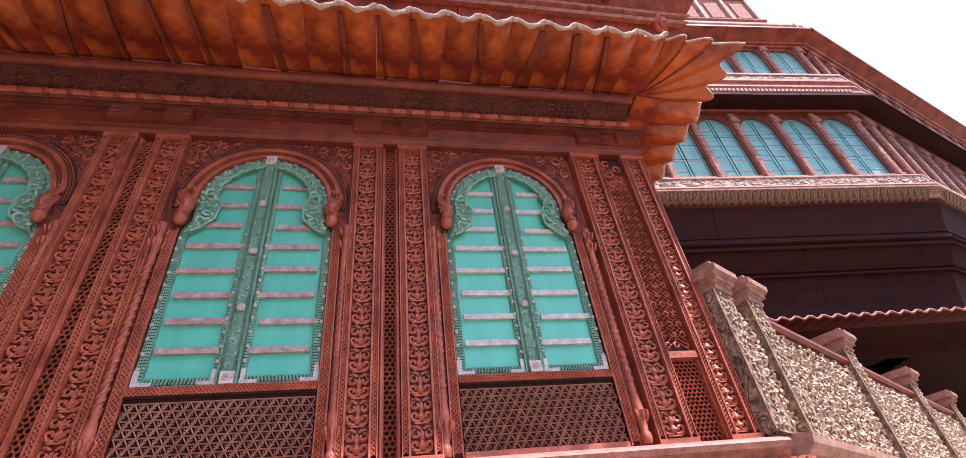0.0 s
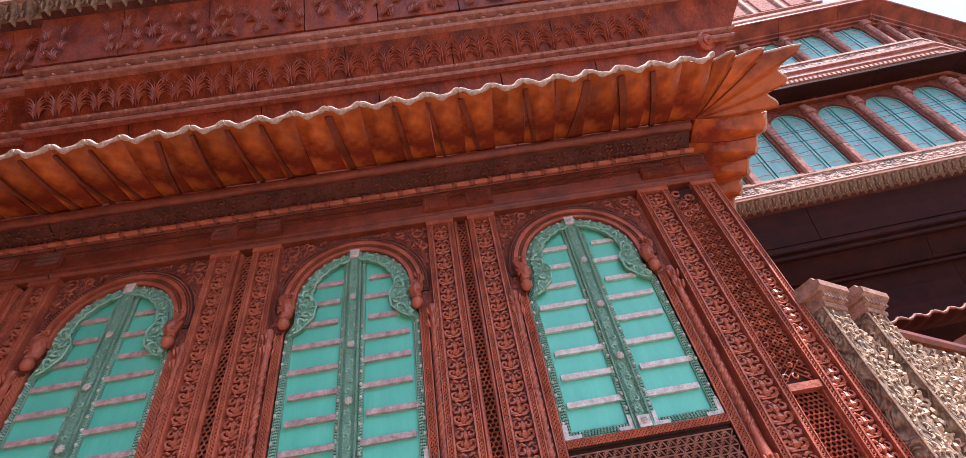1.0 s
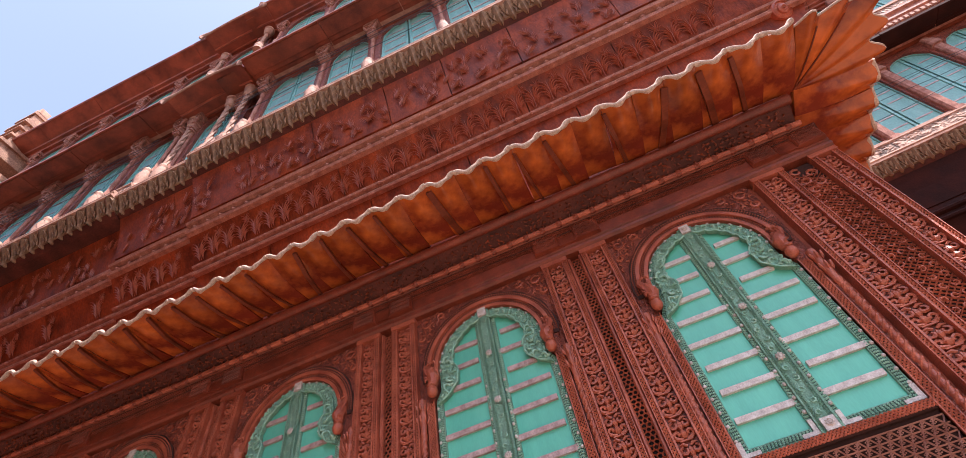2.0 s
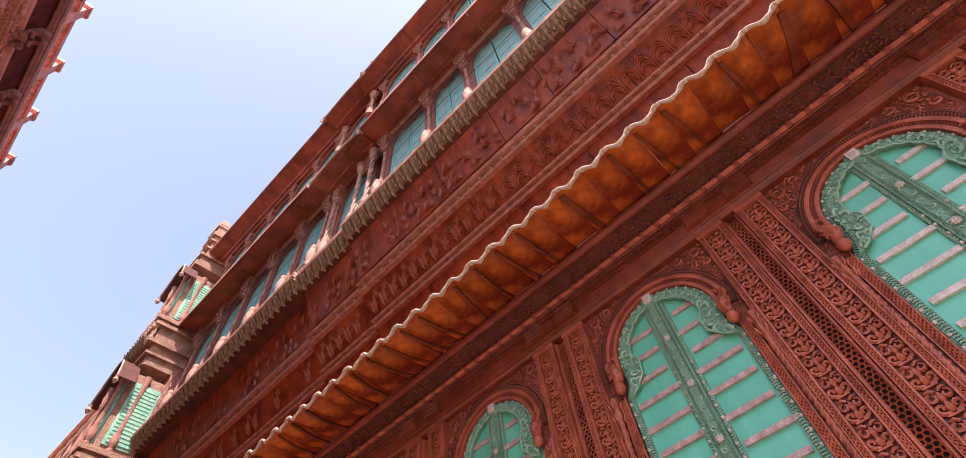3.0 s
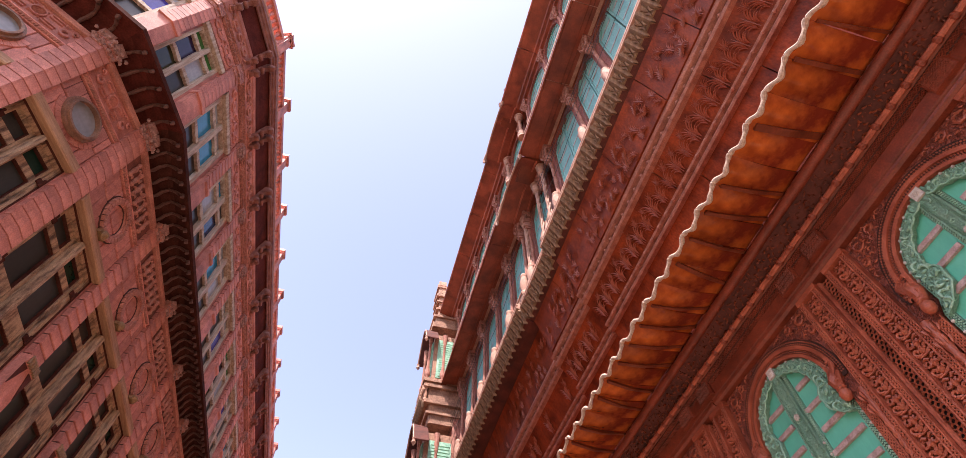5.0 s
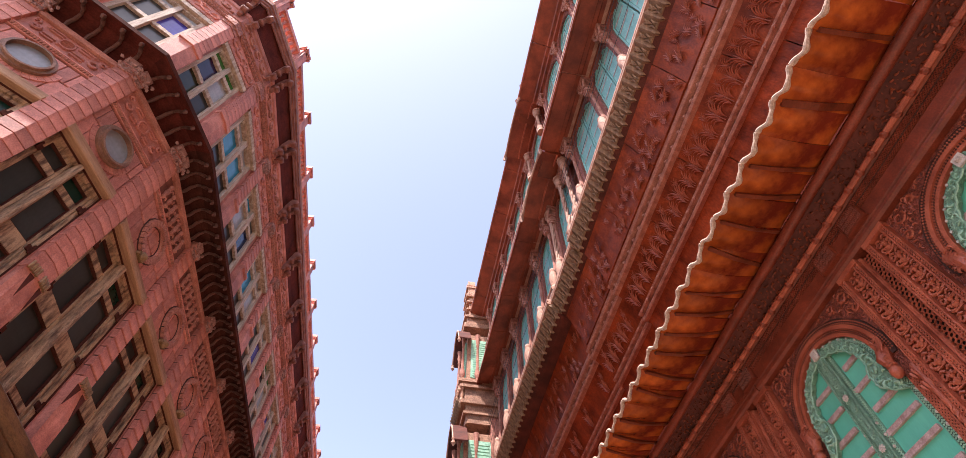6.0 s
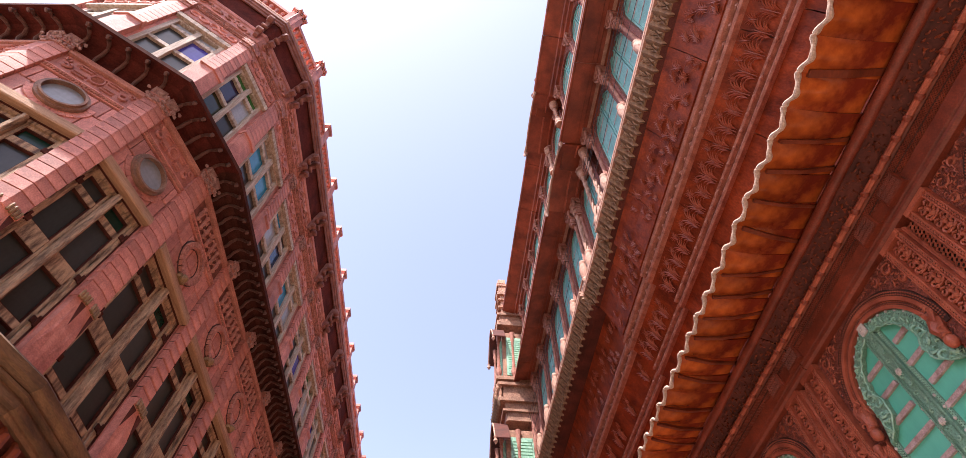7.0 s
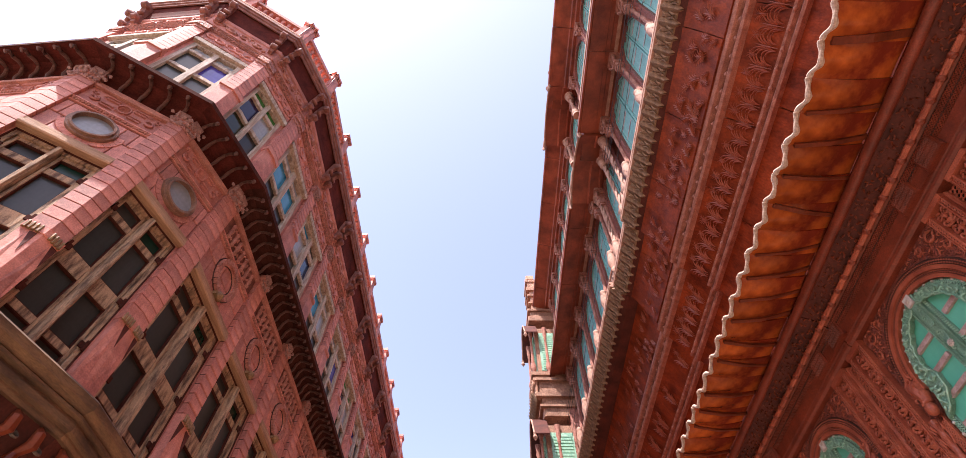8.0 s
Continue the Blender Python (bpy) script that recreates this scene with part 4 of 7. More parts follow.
for k in range(9):
    m = place(CX - 0.355, CY + (k + 0.5) * EW, 0, 90)
    part("eave_leaf", PANELS[k % 4], EAVE, eave, at=m)
    part("lip", LIPS[k % 3], LIP, eave, at=m)
part("side_cornice", Mesh().box(2.40, 2.53, 0.07, 4.0, 5.0, 5.40), RED_DEEP, eave)


# ---------------------------------------------------------------- upper storeys, drawn along any front
def palmette(curl=13.0, count=5, length=0.205, seed=3, w=1.0):
    """Nested fern leaflets that spring from a stem and curl over to both sides."""
    m, rnd = Mesh(), random.Random(seed)
    for sg in (-1, 1):
        for k in range(count):
            x, z, pts = sg * 0.006 * (count - k), 0.004 + 0.016 * k, []
            L = length * (0.62 + 0.09 * k) * rnd.uniform(0.9, 1.1)
            for q in range(7):
                u = q / 6
                pts.append((x, -0.003 - 0.007 * math.sin(2.7 * u), z))
                a = radians(sg * (4 + (curl * 9 - 9 * k) * u**1.25) + rnd.uniform(-4, 4))
                x, z = x + L / 6 * math.sin(a), z + L / 6 * math.cos(a)
            m.tube(pts, [w * v for v in (0.002, 0.0055, 0.0070, 0.0072, 0.0062, 0.0045, 0.001)], 4)
    m.tube([(0, -0.004, 0), (0, -0.010, length * 0.5), (0, -0.004, length)], [0.004, 0.008, 0.001], 5)
    return m


PALMETTE = palmette(w=1.25).data("palmette", FROND, True)
FERNS = [palmette(9.0 + 1.5 * q, 3 + q % 2, 0.15 + 0.015 * q, 11 + q, 0.9).data("fern", FROND, True) for q in range(4)]
BEAD = Mesh().lathe([(0.004, -0.03), (0.020, 0.0), (0.004, 0.03)], pose(0, 0, 0, 0, 90, 0), 6).data("bead", LEDGE, True)


def acanthus():
    """A drooping leaf of the balcony's fringe: a ribbed blade that narrows and turns in under the ledge."""
    m = Mesh()
    rows = ((0.050, -0.155, 0.000), (0.060, -0.130, -0.030), (0.056, -0.098, -0.072), (0.043, -0.074, -0.112), (0.026, -0.056, -0.148), (0.004, -0.050, -0.178))
    v, f, n = [], [], 5
    for hw, y, z in rows:
        for i in range(n):
            u = i / (n - 1) * 2 - 1
            v.append((hw * u, y + 0.030 * u * u - (0.010 if i % 2 == 0 and abs(u) < 0.9 else 0.0), z))
    c = len(v)
    v += [(x, y + 0.022, z + 0.004) for x, y, z in v]
    for j in range(len(rows) - 1):
        for i in range(n - 1):
            a = j * n + i
            f += [(a, a + 1, a + n + 1, a + n), (c + a, c + a + n, c + a + n + 1, c + a + 1)]
        a, b = j * n, j * n + n - 1
        f += [(a, a + n, c + a + n, c + a), (b, c + b, c + b + n, b + n)]
    m.add(v, f)
    for s in (-1, 1):
        m.tube([(s * 0.040, -0.135, -0.02), (s * 0.064, -0.112, -0.055), (s * 0.058, -0.082, -0.098)], [0.010, 0.013, 0.003], 5)
        m.tube([(s * 0.030, -0.095, -0.08), (s * 0.044, -0.072, -0.115), (s * 0.034, -0.058, -0.148)], [0.009, 0.010, 0.003], 5)
    return m


FRINGE = acanthus().data("fringe_leaf", FRINGE_STONE, True)
DUSKY = material("dusky_pink_stone", (0.48, 0.25, 0.195), (0.26, 0.11, 0.078), 0.85, 12.0, 90.0, 0.6, spec=0.12)
SHAFT = Mesh().lathe([(0.075, 0), (0.075, 0.06), (0.05, 0.08), (0.085, 0.14), (0.10, 0.22), (0.075, 0.33), (0.05, 0.40), (0.062, 0.43), (0.048, 0.47), (0.042, 1.15), (0.06, 1.18), (0.045, 1.24),
                      (0.075, 1.34), (0.055, 1.44), (0.085, 1.52), (0.085, 1.6)], None, 8).data("column", DUSKY, True)


def capital_block():
    """A bracket capital: stepped blocks that widen upwards, with carved bosses on the face."""
    m = Mesh()
    for hw, front, z_lo, z_hi in ((0.055, 0.055, 0.0, 0.05), (0.075, 0.070, 0.05, 0.09), (0.060, 0.060, 0.09, 0.20), (0.085, 0.080, 0.20, 0.25), (0.075, 0.075, 0.25, 0.36), (0.115, 0.090, 0.36, 0.41), (0.15, 0.10, 0.41, 0.50)):
        m.box(-hw, hw, -front, 0.05, z_lo, z_hi, c=0.016)
    for sg in (-1, 1):
        m.tube([(sg * 0.06, -0.06, 0.20), (sg * 0.10, -0.075, 0.28), (sg * 0.125, -0.07, 0.36), (sg * 0.10, -0.085, 0.40)], [0.014, 0.026, 0.026, 0.012], 6)
        comma(m, sg * 0.03, 0.14, 0.024, 90, sg, -0.064, 0.5)
        comma(m, sg * 0.035, 0.305, 0.028, 90, sg, -0.078, 0.5)
    return m


CAPITAL = capital_block()
CAPITAL = CAPITAL.data("capital", DUSKY, True)
PEDESTAL = Mesh().lathe([(0.10, 0), (0.11, 0.04), (0.085, 0.07), (0.115, 0.14), (0.12, 0.20), (0.08, 0.28), (0.09, 0.31), (0.06, 0.34)], None, 9).data("pedestal", PALE, True)


def arch_window(name, w, h, mat):
    """A shuttered window of an upper storey, sill at z = 0, middle at x = 0, wall plane at y = 0."""
    r = root(name, place(), "blue-green arched shutters in a red stone frame", "window", "structure")
    rad = w / 2
    sp = h - rad * 1.12
    out = [(-w / 2 - 0.1, 0), (-w / 2 - 0.1, h + 0.12), (w / 2 + 0.1, h + 0.12), (w / 2 + 0.1, 0)]
    inner = [(w / 2, 0.0)] + [(x, sp + (z - sp) * 1.12) for x, z in arc(0, sp, rad, 0, 180, 16)] + [(-w / 2, 0.0)]
    inner = [(x * (1 - 0.05 * abs(math.sin(i * 1.05))) if 0 < i < 18 else x, z) for i, (x, z) in enumerate(inner)]
    outer = []
    for x, z in inner:
        a = math.atan2(z - sp, x)
        if z <= sp:
            outer.append((math.copysign(w / 2 + 0.1, x), z))
        else:
            k = min((w / 2 + 0.1) / max(abs(math.cos(a)), 1e-3), (h + 0.12 - sp) / max(math.sin(a), 1e-3))
            outer.append((k * math.cos(a), sp + k * math.sin(a)))
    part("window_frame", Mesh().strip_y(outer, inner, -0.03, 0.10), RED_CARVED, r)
    bead = [(x * 0.93, sp + (z - sp) * 0.95 if z > sp else z) for x, z in inner]
    part("inner_frame", Mesh().strip_y([(x * 0.995, z) for x, z in inner], bead, 0.015, 0.06), CYAN, r)
    for s in (-1, 1):
        lf = part("shutter", Mesh().box(*sorted((s * 0.012, s * w / 2)), 0.04, 0.07, 0, h), CYAN, r)
        st = Mesh().box(*sorted((s * 0.014, s * 0.05)), 0.022, 0.05, 0.0, h - 0.02)
        part("stile", st, CYAN, lf)
        for k in range(5):
            z = h * (0.13 + 0.17 * k)
            part("bar", Mesh().box(*sorted((s * 0.06, s * (w / 2 - 0.05))), 0.032, 0.045, z - 0.012, z + 0.012), STRIPE, lf)
    part("sill", Mesh().box(-w / 2 - 0.1, w / 2 + 0.1, -0.06, 0.1, -0.05, 0.0), PALE, r)
    return r


BUFF = material("buff_sandstone", (0.62, 0.46, 0.32), (0.36, 0.23, 0.145), 0.85, 9.0, 70.0, 0.5)
UP_A = arch_window("window_20", 0.70, 1.72, CYAN)
UP_B = arch_window("window_60", 0.60, 1.12, CYAN)
UP_L = arch_window("window_80", 0.96, 1.92, CYAN)
UP_M = arch_window("window_90", 0.98, 1.14, CYAN)
COUNT = {"n": 20}


DENTIL = Mesh().box(-0.028, 0.028, -0.085, 0.02, -0.04, 0.04).data("dentil", PALE)


def panels(parent, name, prof, x0, x1, step, mat, seed, t0=0.0, t1=0.0):
    """A profiled band in lengths with open joints."""
    rnd = random.Random(seed)
    x = x0
    while x < x1 - 0.05:
        w = min(step * rnd.uniform(0.8, 1.2), x1 - x)
        if x1 - x - w < 0.3:
            w = x1 - x
        o = rnd.uniform(-0.003, 0.003)
        last = x + w > x1 - 0.01
        part(name, Mesh().mitre([(y + (o if y < 0 else 0), z) for y, z in prof], x + 0.005, x + w - (0.0 if last else 0.005), t0 if x == x0 else 0.0, t1 if last else 0.0), mat, parent)
        x += w


def storeys(m, x0, x1, seed=0, fronds=True, wires=True, deep=0.0, stone=BELLY, t0=0.0, t1=0.0, u0=None, e0=None, pitch=0.88, models=None, cols=None, eaves=True, back=0.0, fore=0.0):
    """The corbelled bands, balcony, windows, eaves and roof edge of the carved houses, along local x from x0 to x1."""
    wide = 1 if fronds else 6
    corbel = root("corbel_band", m, "bulging red stone corbel with palm leaves and rope mouldings", "corbel", "structure")
    panels(corbel, "corbel_panel", [(0.3, 5.56), (-0.26, 5.56), (-0.31, 5.9), (-0.39, 6.18), (-0.47, 6.36), (-0.50, 6.42), (0.3, 6.42)], x0, x1, 1.1 * wide, stone, seed, t0, t1)
    panels(corbel, "corbel_panel", [(0.3, 6.53), (-0.575, 6.53), (-0.61, 6.58), (-0.66, 6.66), (-0.73, 6.76), (-0.78, 6.82), (0.3, 6.82)], x0, x1, 0.95 * wide, stone, seed + 1, t0, t1)
    d = deep
    panels(corbel, "corbel_panel", [(0.3, 7.09), (-0.87 + d, 7.09), (-0.91 + d, 7.22), (-0.96 + d, 7.38), (-1.03 + d, 7.55), (-1.08 + d, 7.65), (0.3, 7.65)], x0, x1, 0.9 * wide, stone, seed + 2, t0, t1)
    lower = [(0.2, 6.42), (-0.50, 6.422), (-0.555, 6.405), (-0.572, 6.425), (-0.565, 6.45), (-0.535, 6.46), (-0.54, 6.485), (-0.59, 6.49), (-0.605, 6.51), (-0.585, 6.53), (0.2, 6.53)]
    upper = [(0.2, 6.82), (-0.79, 6.822), (-0.835, 6.825), (-0.852, 6.85), (-0.84, 6.88), (-0.812, 6.89), (-0.818, 6.93), (-0.875, 6.942), (-0.892, 6.968), (-0.88, 6.995), (-0.845, 7.01), (-0.85, 7.09), (0.2, 7.09)]
    for prof, y, z in ((lower, -0.60, 6.478), (upper, -0.836, 6.906)):
        part("moulding", Mesh().mitre(prof, x0, x1, t0, t1), LEDGE if fronds else stone, corbel)
        for k in range(int((x1 - x0) / 0.17) if fronds else 0):
            part("bead", BEAD, LEDGE, corbel, at=place(x0 + 0.1 + k * 0.17, y, z))
    if fronds:
        rnd = random.Random(seed + 40)
        x = x0 + 0.12
        while x < x1 - 0.12:
            sz = rnd.uniform(0.9, 1.1)
            if d and rnd.random() < 0.5:
                x += 0.18
                continue
            part("palmette", PALMETTE, FROND, corbel, at=pose(x, -0.603, 6.55, 33, 0, rnd.uniform(-3, 3)) @ Matrix.Diagonal((0.85 * sz, 1, 1.05 * sz, 1)))
            part("fern", FERNS[rnd.randrange(4)], FROND, corbel, at=pose(x + 0.09, -0.70, 6.70, 35, rnd.uniform(-20, 20)) @ Matrix.Scale(rnd.uniform(0.55, 0.75), 4))
            x += 0.18
        x = x0 + 0.12
        while x < x1 - 0.12:
            for y, z, tilt in ((-0.893, 7.13, 17), (-0.930, 7.27, 20), (-0.980, 7.41, 23)):
                if rnd.random() < (0.5 if d else 0.85):
                    part("fern", FERNS[rnd.randrange(4)], FROND, corbel, at=pose(x + rnd.uniform(-0.05, 0.05), y + d, z + rnd.uniform(-0.03, 0.03), tilt, rnd.uniform(-50, 50)) @ Matrix.Diagonal((rnd.uniform(0.7, 1.1), 0.9, rnd.uniform(0.7, 1.0), 1)))
            if rnd.random() < 0.6:
                part("fern", FERNS[rnd.randrange(4)], FROND, corbel, at=pose(x, -0.352, 6.02, 17, rnd.uniform(-40, 40)))
            x += 0.145
    m = m @ place(0, -fore, 0)
    balcony = root("balcony", m, "pale stone balcony ledge with a fringe of drooping leaves and a carved parapet", "balcony", "structure")
    # dark underside: the shade below the balcony is in its colour
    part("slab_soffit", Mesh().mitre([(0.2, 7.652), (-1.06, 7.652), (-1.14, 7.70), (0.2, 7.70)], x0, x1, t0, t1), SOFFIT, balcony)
    part("slab", Mesh().mitre([(0.3, 7.704), (-1.06, 7.704), (-1.15, 7.72), (-1.165, 7.80), (-1.205, 7.84), (-1.215, 7.87), (-1.20, 7.885), (0.3, 7.885)], x0, x1, t0, t1), FRINGE_STONE, balcony)
    part("slab_lip", Mesh().mitre([(0.3, 7.889), (-1.225, 7.889), (-1.285, 7.90), (-1.290, 7.93), (-1.262, 7.94), (-1.262, 7.96), (-1.285, 7.97), (-1.28, 8.0), (-1.22, 8.01), (0.3, 8.01)], x0, x1, t0, t1), PALE, balcony)
    k = 0
    while x0 + 0.07 + k * 0.15 < x1:
        part("fringe_leaf", FRINGE, FRINGE_STONE, balcony, at=place(x0 + 0.07 + k * 0.15, -1.105, 7.885) @ Matrix.Diagonal((1.3, 1.12, 1.25, 1)))
        k += 1
    part("parapet", Mesh().mitre([(-1.0, 8.01), (-1.165, 8.01), (-1.165, 8.30), (-1.0, 8.30)], x0, x1, t0, t1), PALE_CARVED, balcony, "pale stone parapet carved with scrolls")
    part("rail", Mesh().mitre([(-0.96, 8.30), (-1.165, 8.30), (-1.18, 8.31), (-1.18, 8.34), (-1.16, 8.35), (-0.96, 8.35)], x0, x1, t0, t1), PALE, balcony)
    x0 = x0 if u0 is None else u0
    models = models or (UP_A, UP_B, 0.90, 0.80)
    top_sill = 11.85 if fronds else 11.66
    wall = root("wall_upper", m, "red stone upper wall between shuttered windows", "wall", "structure")
    part("wall", Mesh().mitre([(0.3, 8.0), (-0.84, 8.0), (-0.84, 10.75), (0.3, 10.75)], x0, x1, t0, t1), RED, wall)
    part("wall", Mesh().mitre([(0.3, 10.75), (-1.11 + back, 10.75), (-1.11 + back, 13.2), (0.3, 13.2)], x0, x1, t0, t1), RED, wall)
    if cols is None:
        n = max(1, round((x1 - x0) / pitch))
        cols = [x0 + (x1 - x0) * i / n for i in range(n + 1)]
    for a, b in zip(cols[:-1], cols[1:]):
        for src, y, z, wide0, high in ((models[0], -0.95, 8.53, models[2], 1.06), (models[1], -1.22 + back, top_sill, models[3], 1.0 if fronds else 1.3)):
            w = copy_thing(src, m @ place((a + b) / 2, y, z) @ Matrix.Diagonal(((b - a) / wide0, 1, high, 1)))
            COUNT["n"] += 1
            w.name = f"window_{COUNT['n'] + (100 if src is models[1] else 0)}"
    for cx in cols:
        cx = min(max(cx, x0 + 0.09), x1 - 0.09 + t1 * 0.9)
        if not fronds:
            part("pier", Mesh().box(cx - 0.075, cx + 0.075, -1.06, -0.84, 8.2, 10.44, c=0.03), DUSKY, wall, "dusky pink flat stone pier")
            part("pier", Mesh().box(cx - 0.06, cx + 0.06, -1.33 + back, -1.1 + back, 11.5, 13.1, c=0.03), DUSKY, wall, "dusky pink flat stone pier")
            for z0, y in ((8.3, -1.07), (10.12, -1.07), (11.52, -1.34 + back), (12.86, -1.34 + back)):
                part("pier_band", Mesh().box(cx - 0.10, cx + 0.10, y - 0.03, y + 0.2, z0, z0 + 0.10, c=0.03).box(cx - 0.085, cx + 0.085, y - 0.015, y + 0.2, z0 + 0.12, z0 + 0.20, c=0.02), DUSKY, wall)
            continue
        part("column", SHAFT, DUSKY, wall, "dusky pink turned stone column", at=place(cx, -1.0, 8.44) @ Matrix.Diagonal((0.72, 0.72, 1.29, 1)))
        part("column", SHAFT, DUSKY, wall, "dusky pink turned stone column", at=place(cx, -1.25 + back, 11.8) @ Matrix.Diagonal((0.55, 0.55, 0.75, 1)))
        part("capital", CAPITAL, DUSKY, wall, at=place(cx, -1.02, 10.06) @ Matrix.Diagonal((0.9, 1.2, 1, 1)))
        part("pedestal", PEDESTAL, PALE, wall, "cream turned stone pedestal", at=place(cx, -1.07, 8.34) @ Matrix.Diagonal((0.72, 0.72, 1.7, 1)))
        part("capital", CAPITAL, DUSKY, wall, at=place(cx, -1.25 + back, 12.62) @ Matrix.Diagonal((0.85, 0.85, 0.8, 1)))
        part("bracket", Mesh().prism_x([(-0.84, 10.56), (-1.12, 10.56), (-1.14, 10.50), (-1.05, 10.46), (-1.02, 10.34), (-0.84, 10.27)], cx - 0.05, cx + 0.05), RED_DEEP, wall)
    part("lintel_band", Mesh().mitre([(-0.84, 10.49), (-0.985, 10.49), (-1.0, 10.58), (-0.84, 10.58)], x0, x1, t0, t1), RED_DEEP, wall)
    if not eaves:
        return
    e1 = x1 if e0 is None else e0
    e2 = root("mid_eave", m, "sloping dark red eave under pale mouldings", "eave", "structure")
    panels(e2, "eave_board", [(-0.84, 10.585), (-1.04, 10.585), (-1.06, 10.565), (-1.12, 10.56), (-1.135, 10.545), (-1.20, 10.54), (-1.21, 10.53), (-1.47, 10.515), (-1.49, 10.495), (-1.515, 10.505), (-1.515, 10.565), (-0.84, 10.66)], x0, e1, 1.28, SHADED_RED if stone is SHADED_RED else EAVE_DARK, seed + 5, t0, t1)
    part("moulding", Mesh().mitre([(-0.84, 10.58), (-1.40, 10.545), (-1.42, 10.60), (-1.38, 10.64), (-1.34, 10.67), (-1.34, 10.74), (-1.40, 10.76), (-1.40, 10.82), (-1.34, 10.84), (-1.33, 10.99), (-1.37, 11.01), (-1.37, 11.06), (-1.31, 11.08), (-1.31, 11.20), (-1.37, 11.23), (-1.37, 11.30), (-1.28, 11.36), (-0.84, 11.36)], x0, x1, t0, t1), PALE if fronds else LEDGE, e2)
    for k in range(0 if fronds else int((x1 - x0) / 0.10)):
        part("dentil", DENTIL, PALE, e2, at=place(x0 + 0.05 + 0.10 * k, -1.35, 10.79))
    part("parapet", Mesh().mitre([(-1.11, 11.36), (-1.28, 11.36), (-1.28, top_sill - 0.09), (-1.11, top_sill - 0.09)], x0, x1, t0, t1), PALE_CARVED, e2, "pale stone parapet carved with scrolls")
    part("rail", Mesh().mitre([(-1.11, top_sill - 0.09), (-1.30, top_sill - 0.09), (-1.30, top_sill - 0.03), (-1.11, top_sill - 0.03)], x0, x1, t0, t1), PALE, e2)
    rf = root("roof_eave", m @ place(0, back, 0), "sloping red roof eave with a moulded parapet above", "eave", "structure")
    panels(rf, "eave_board", [(-1.11, 13.03), (-1.24, 13.03), (-1.26, 13.07), (-1.32, 13.075), (-1.34, 13.11), (-1.40, 13.12), (-1.42, 13.15), (-1.70, 13.25), (-1.73, 13.25), (-1.75, 13.27), (-1.75, 13.32), (-1.11, 13.40)], x0, e1, 1.28, EAVE_DARK, seed + 8, t0, t1)
    part("parapet", Mesh().mitre([(-0.6, 13.36), (-1.50, 13.36), (-1.52, 13.44), (-1.46, 13.50), (-1.46, 13.78), (-1.52, 13.84), (-1.52, 13.92), (-1.46, 13.96), (-0.6, 13.96)], x0, x1, t0, t1), PALE, rf)
    part("roof", Mesh().box(x0, x1, -1.2, 4.0, 13.2, 13.4), PALE, rf)
    if wires:
        for y, z, dz in ((-1.22, 8.84, 0.05), (-1.24, 9.16, -0.04), (-1.21, 9.42, 0.03), (-1.23, 9.50, -0.03)):
            c = root("cable", m, "black cable slung along the windows", "cable")
            pts = [(x0 + (x1 - x0) * i / 14, y, z + dz * math.sin(i * 1.3 + z)) for i in range(15)]
            part("cable_run", Mesh().tube(pts, 0.0042, 5), WIRE, c)


def hood(m, x0, x1, z, y0, y1, label):
    """A barrel hood between two eaves, with a pale rim."""
    h = root("hood", m, label, "hood", "structure")
    n, top, bot = 12, [], []
    for i in range(n + 1):
        u = i / n
        rise = 0.15 * math.sin(math.pi * u)
        top.append((x0 + (x1 - x0) * u, z + rise + 0.05))
        bot.append((x0 + (x1 - x0) * u, z + rise))
    part("barrel", Mesh().prism_y(bot + top[::-1], y1, y0), EAVE_DARK, h)
    part("rim", Mesh().tube([(x, y1 - 0.012, zz + 0.02) for x, zz in bot], 0.022, 6), PALE, h, smooth=True)
    for xe, sg in ((x0, -1), (x1, 1)):
        part("tip", Mesh().tube([(xe - sg * 0.16, y1 - 0.01, z + 0.07), (xe, y1 - 0.02, z + 0.01), (xe + sg * 0.05, y1 - 0.03, z - 0.08), (xe + sg * 0.02, y1 - 0.03, z - 0.17)], [0.02, 0.035, 0.04, 0.008], 7), PALE, h, "drooping pale stone tip", True)
    for k in (0.28, 0.55):
        part("batten", Mesh().tube([(x, y0 + (y1 - y0) * k, zz - 0.008) for x, zz in bot], 0.018, 5), RED, h, smooth=True)


def twisted_column(x, y, z, h):
    """A slender pale column with a spiral shaft."""
    c = root("twisted_column", place(x, y, z), "pale stone column with a spiral shaft", "column", group="twisted columns")
    part("base", Mesh().lathe([(0.085, 0), (0.085, 0.06), (0.06, 0.08), (0.095, 0.16), (0.06, 0.26), (0.07, 0.30), (0.05, 0.32)], None, 10), PALE, c, smooth=True)
    sh = Mesh()
    for s in range(3):
        pts = [(0.020 * math.cos(a / 2.2 + s * 2.094), 0.020 * math.sin(a / 2.2 + s * 2.094), 0.30 + (h - 0.55) * a / 30) for a in range(31)]
        sh.tube(pts, 0.022, 6)
    part("shaft", sh, PALE, c, smooth=True)
    part("capital", Mesh().lathe([(0.05, h - 0.27), (0.075, h - 0.24), (0.05, h - 0.20), (0.09, h - 0.10), (0.07, h - 0.06), (0.10, h - 0.04), (0.10, h)], None, 10), PALE, c, smooth=True)


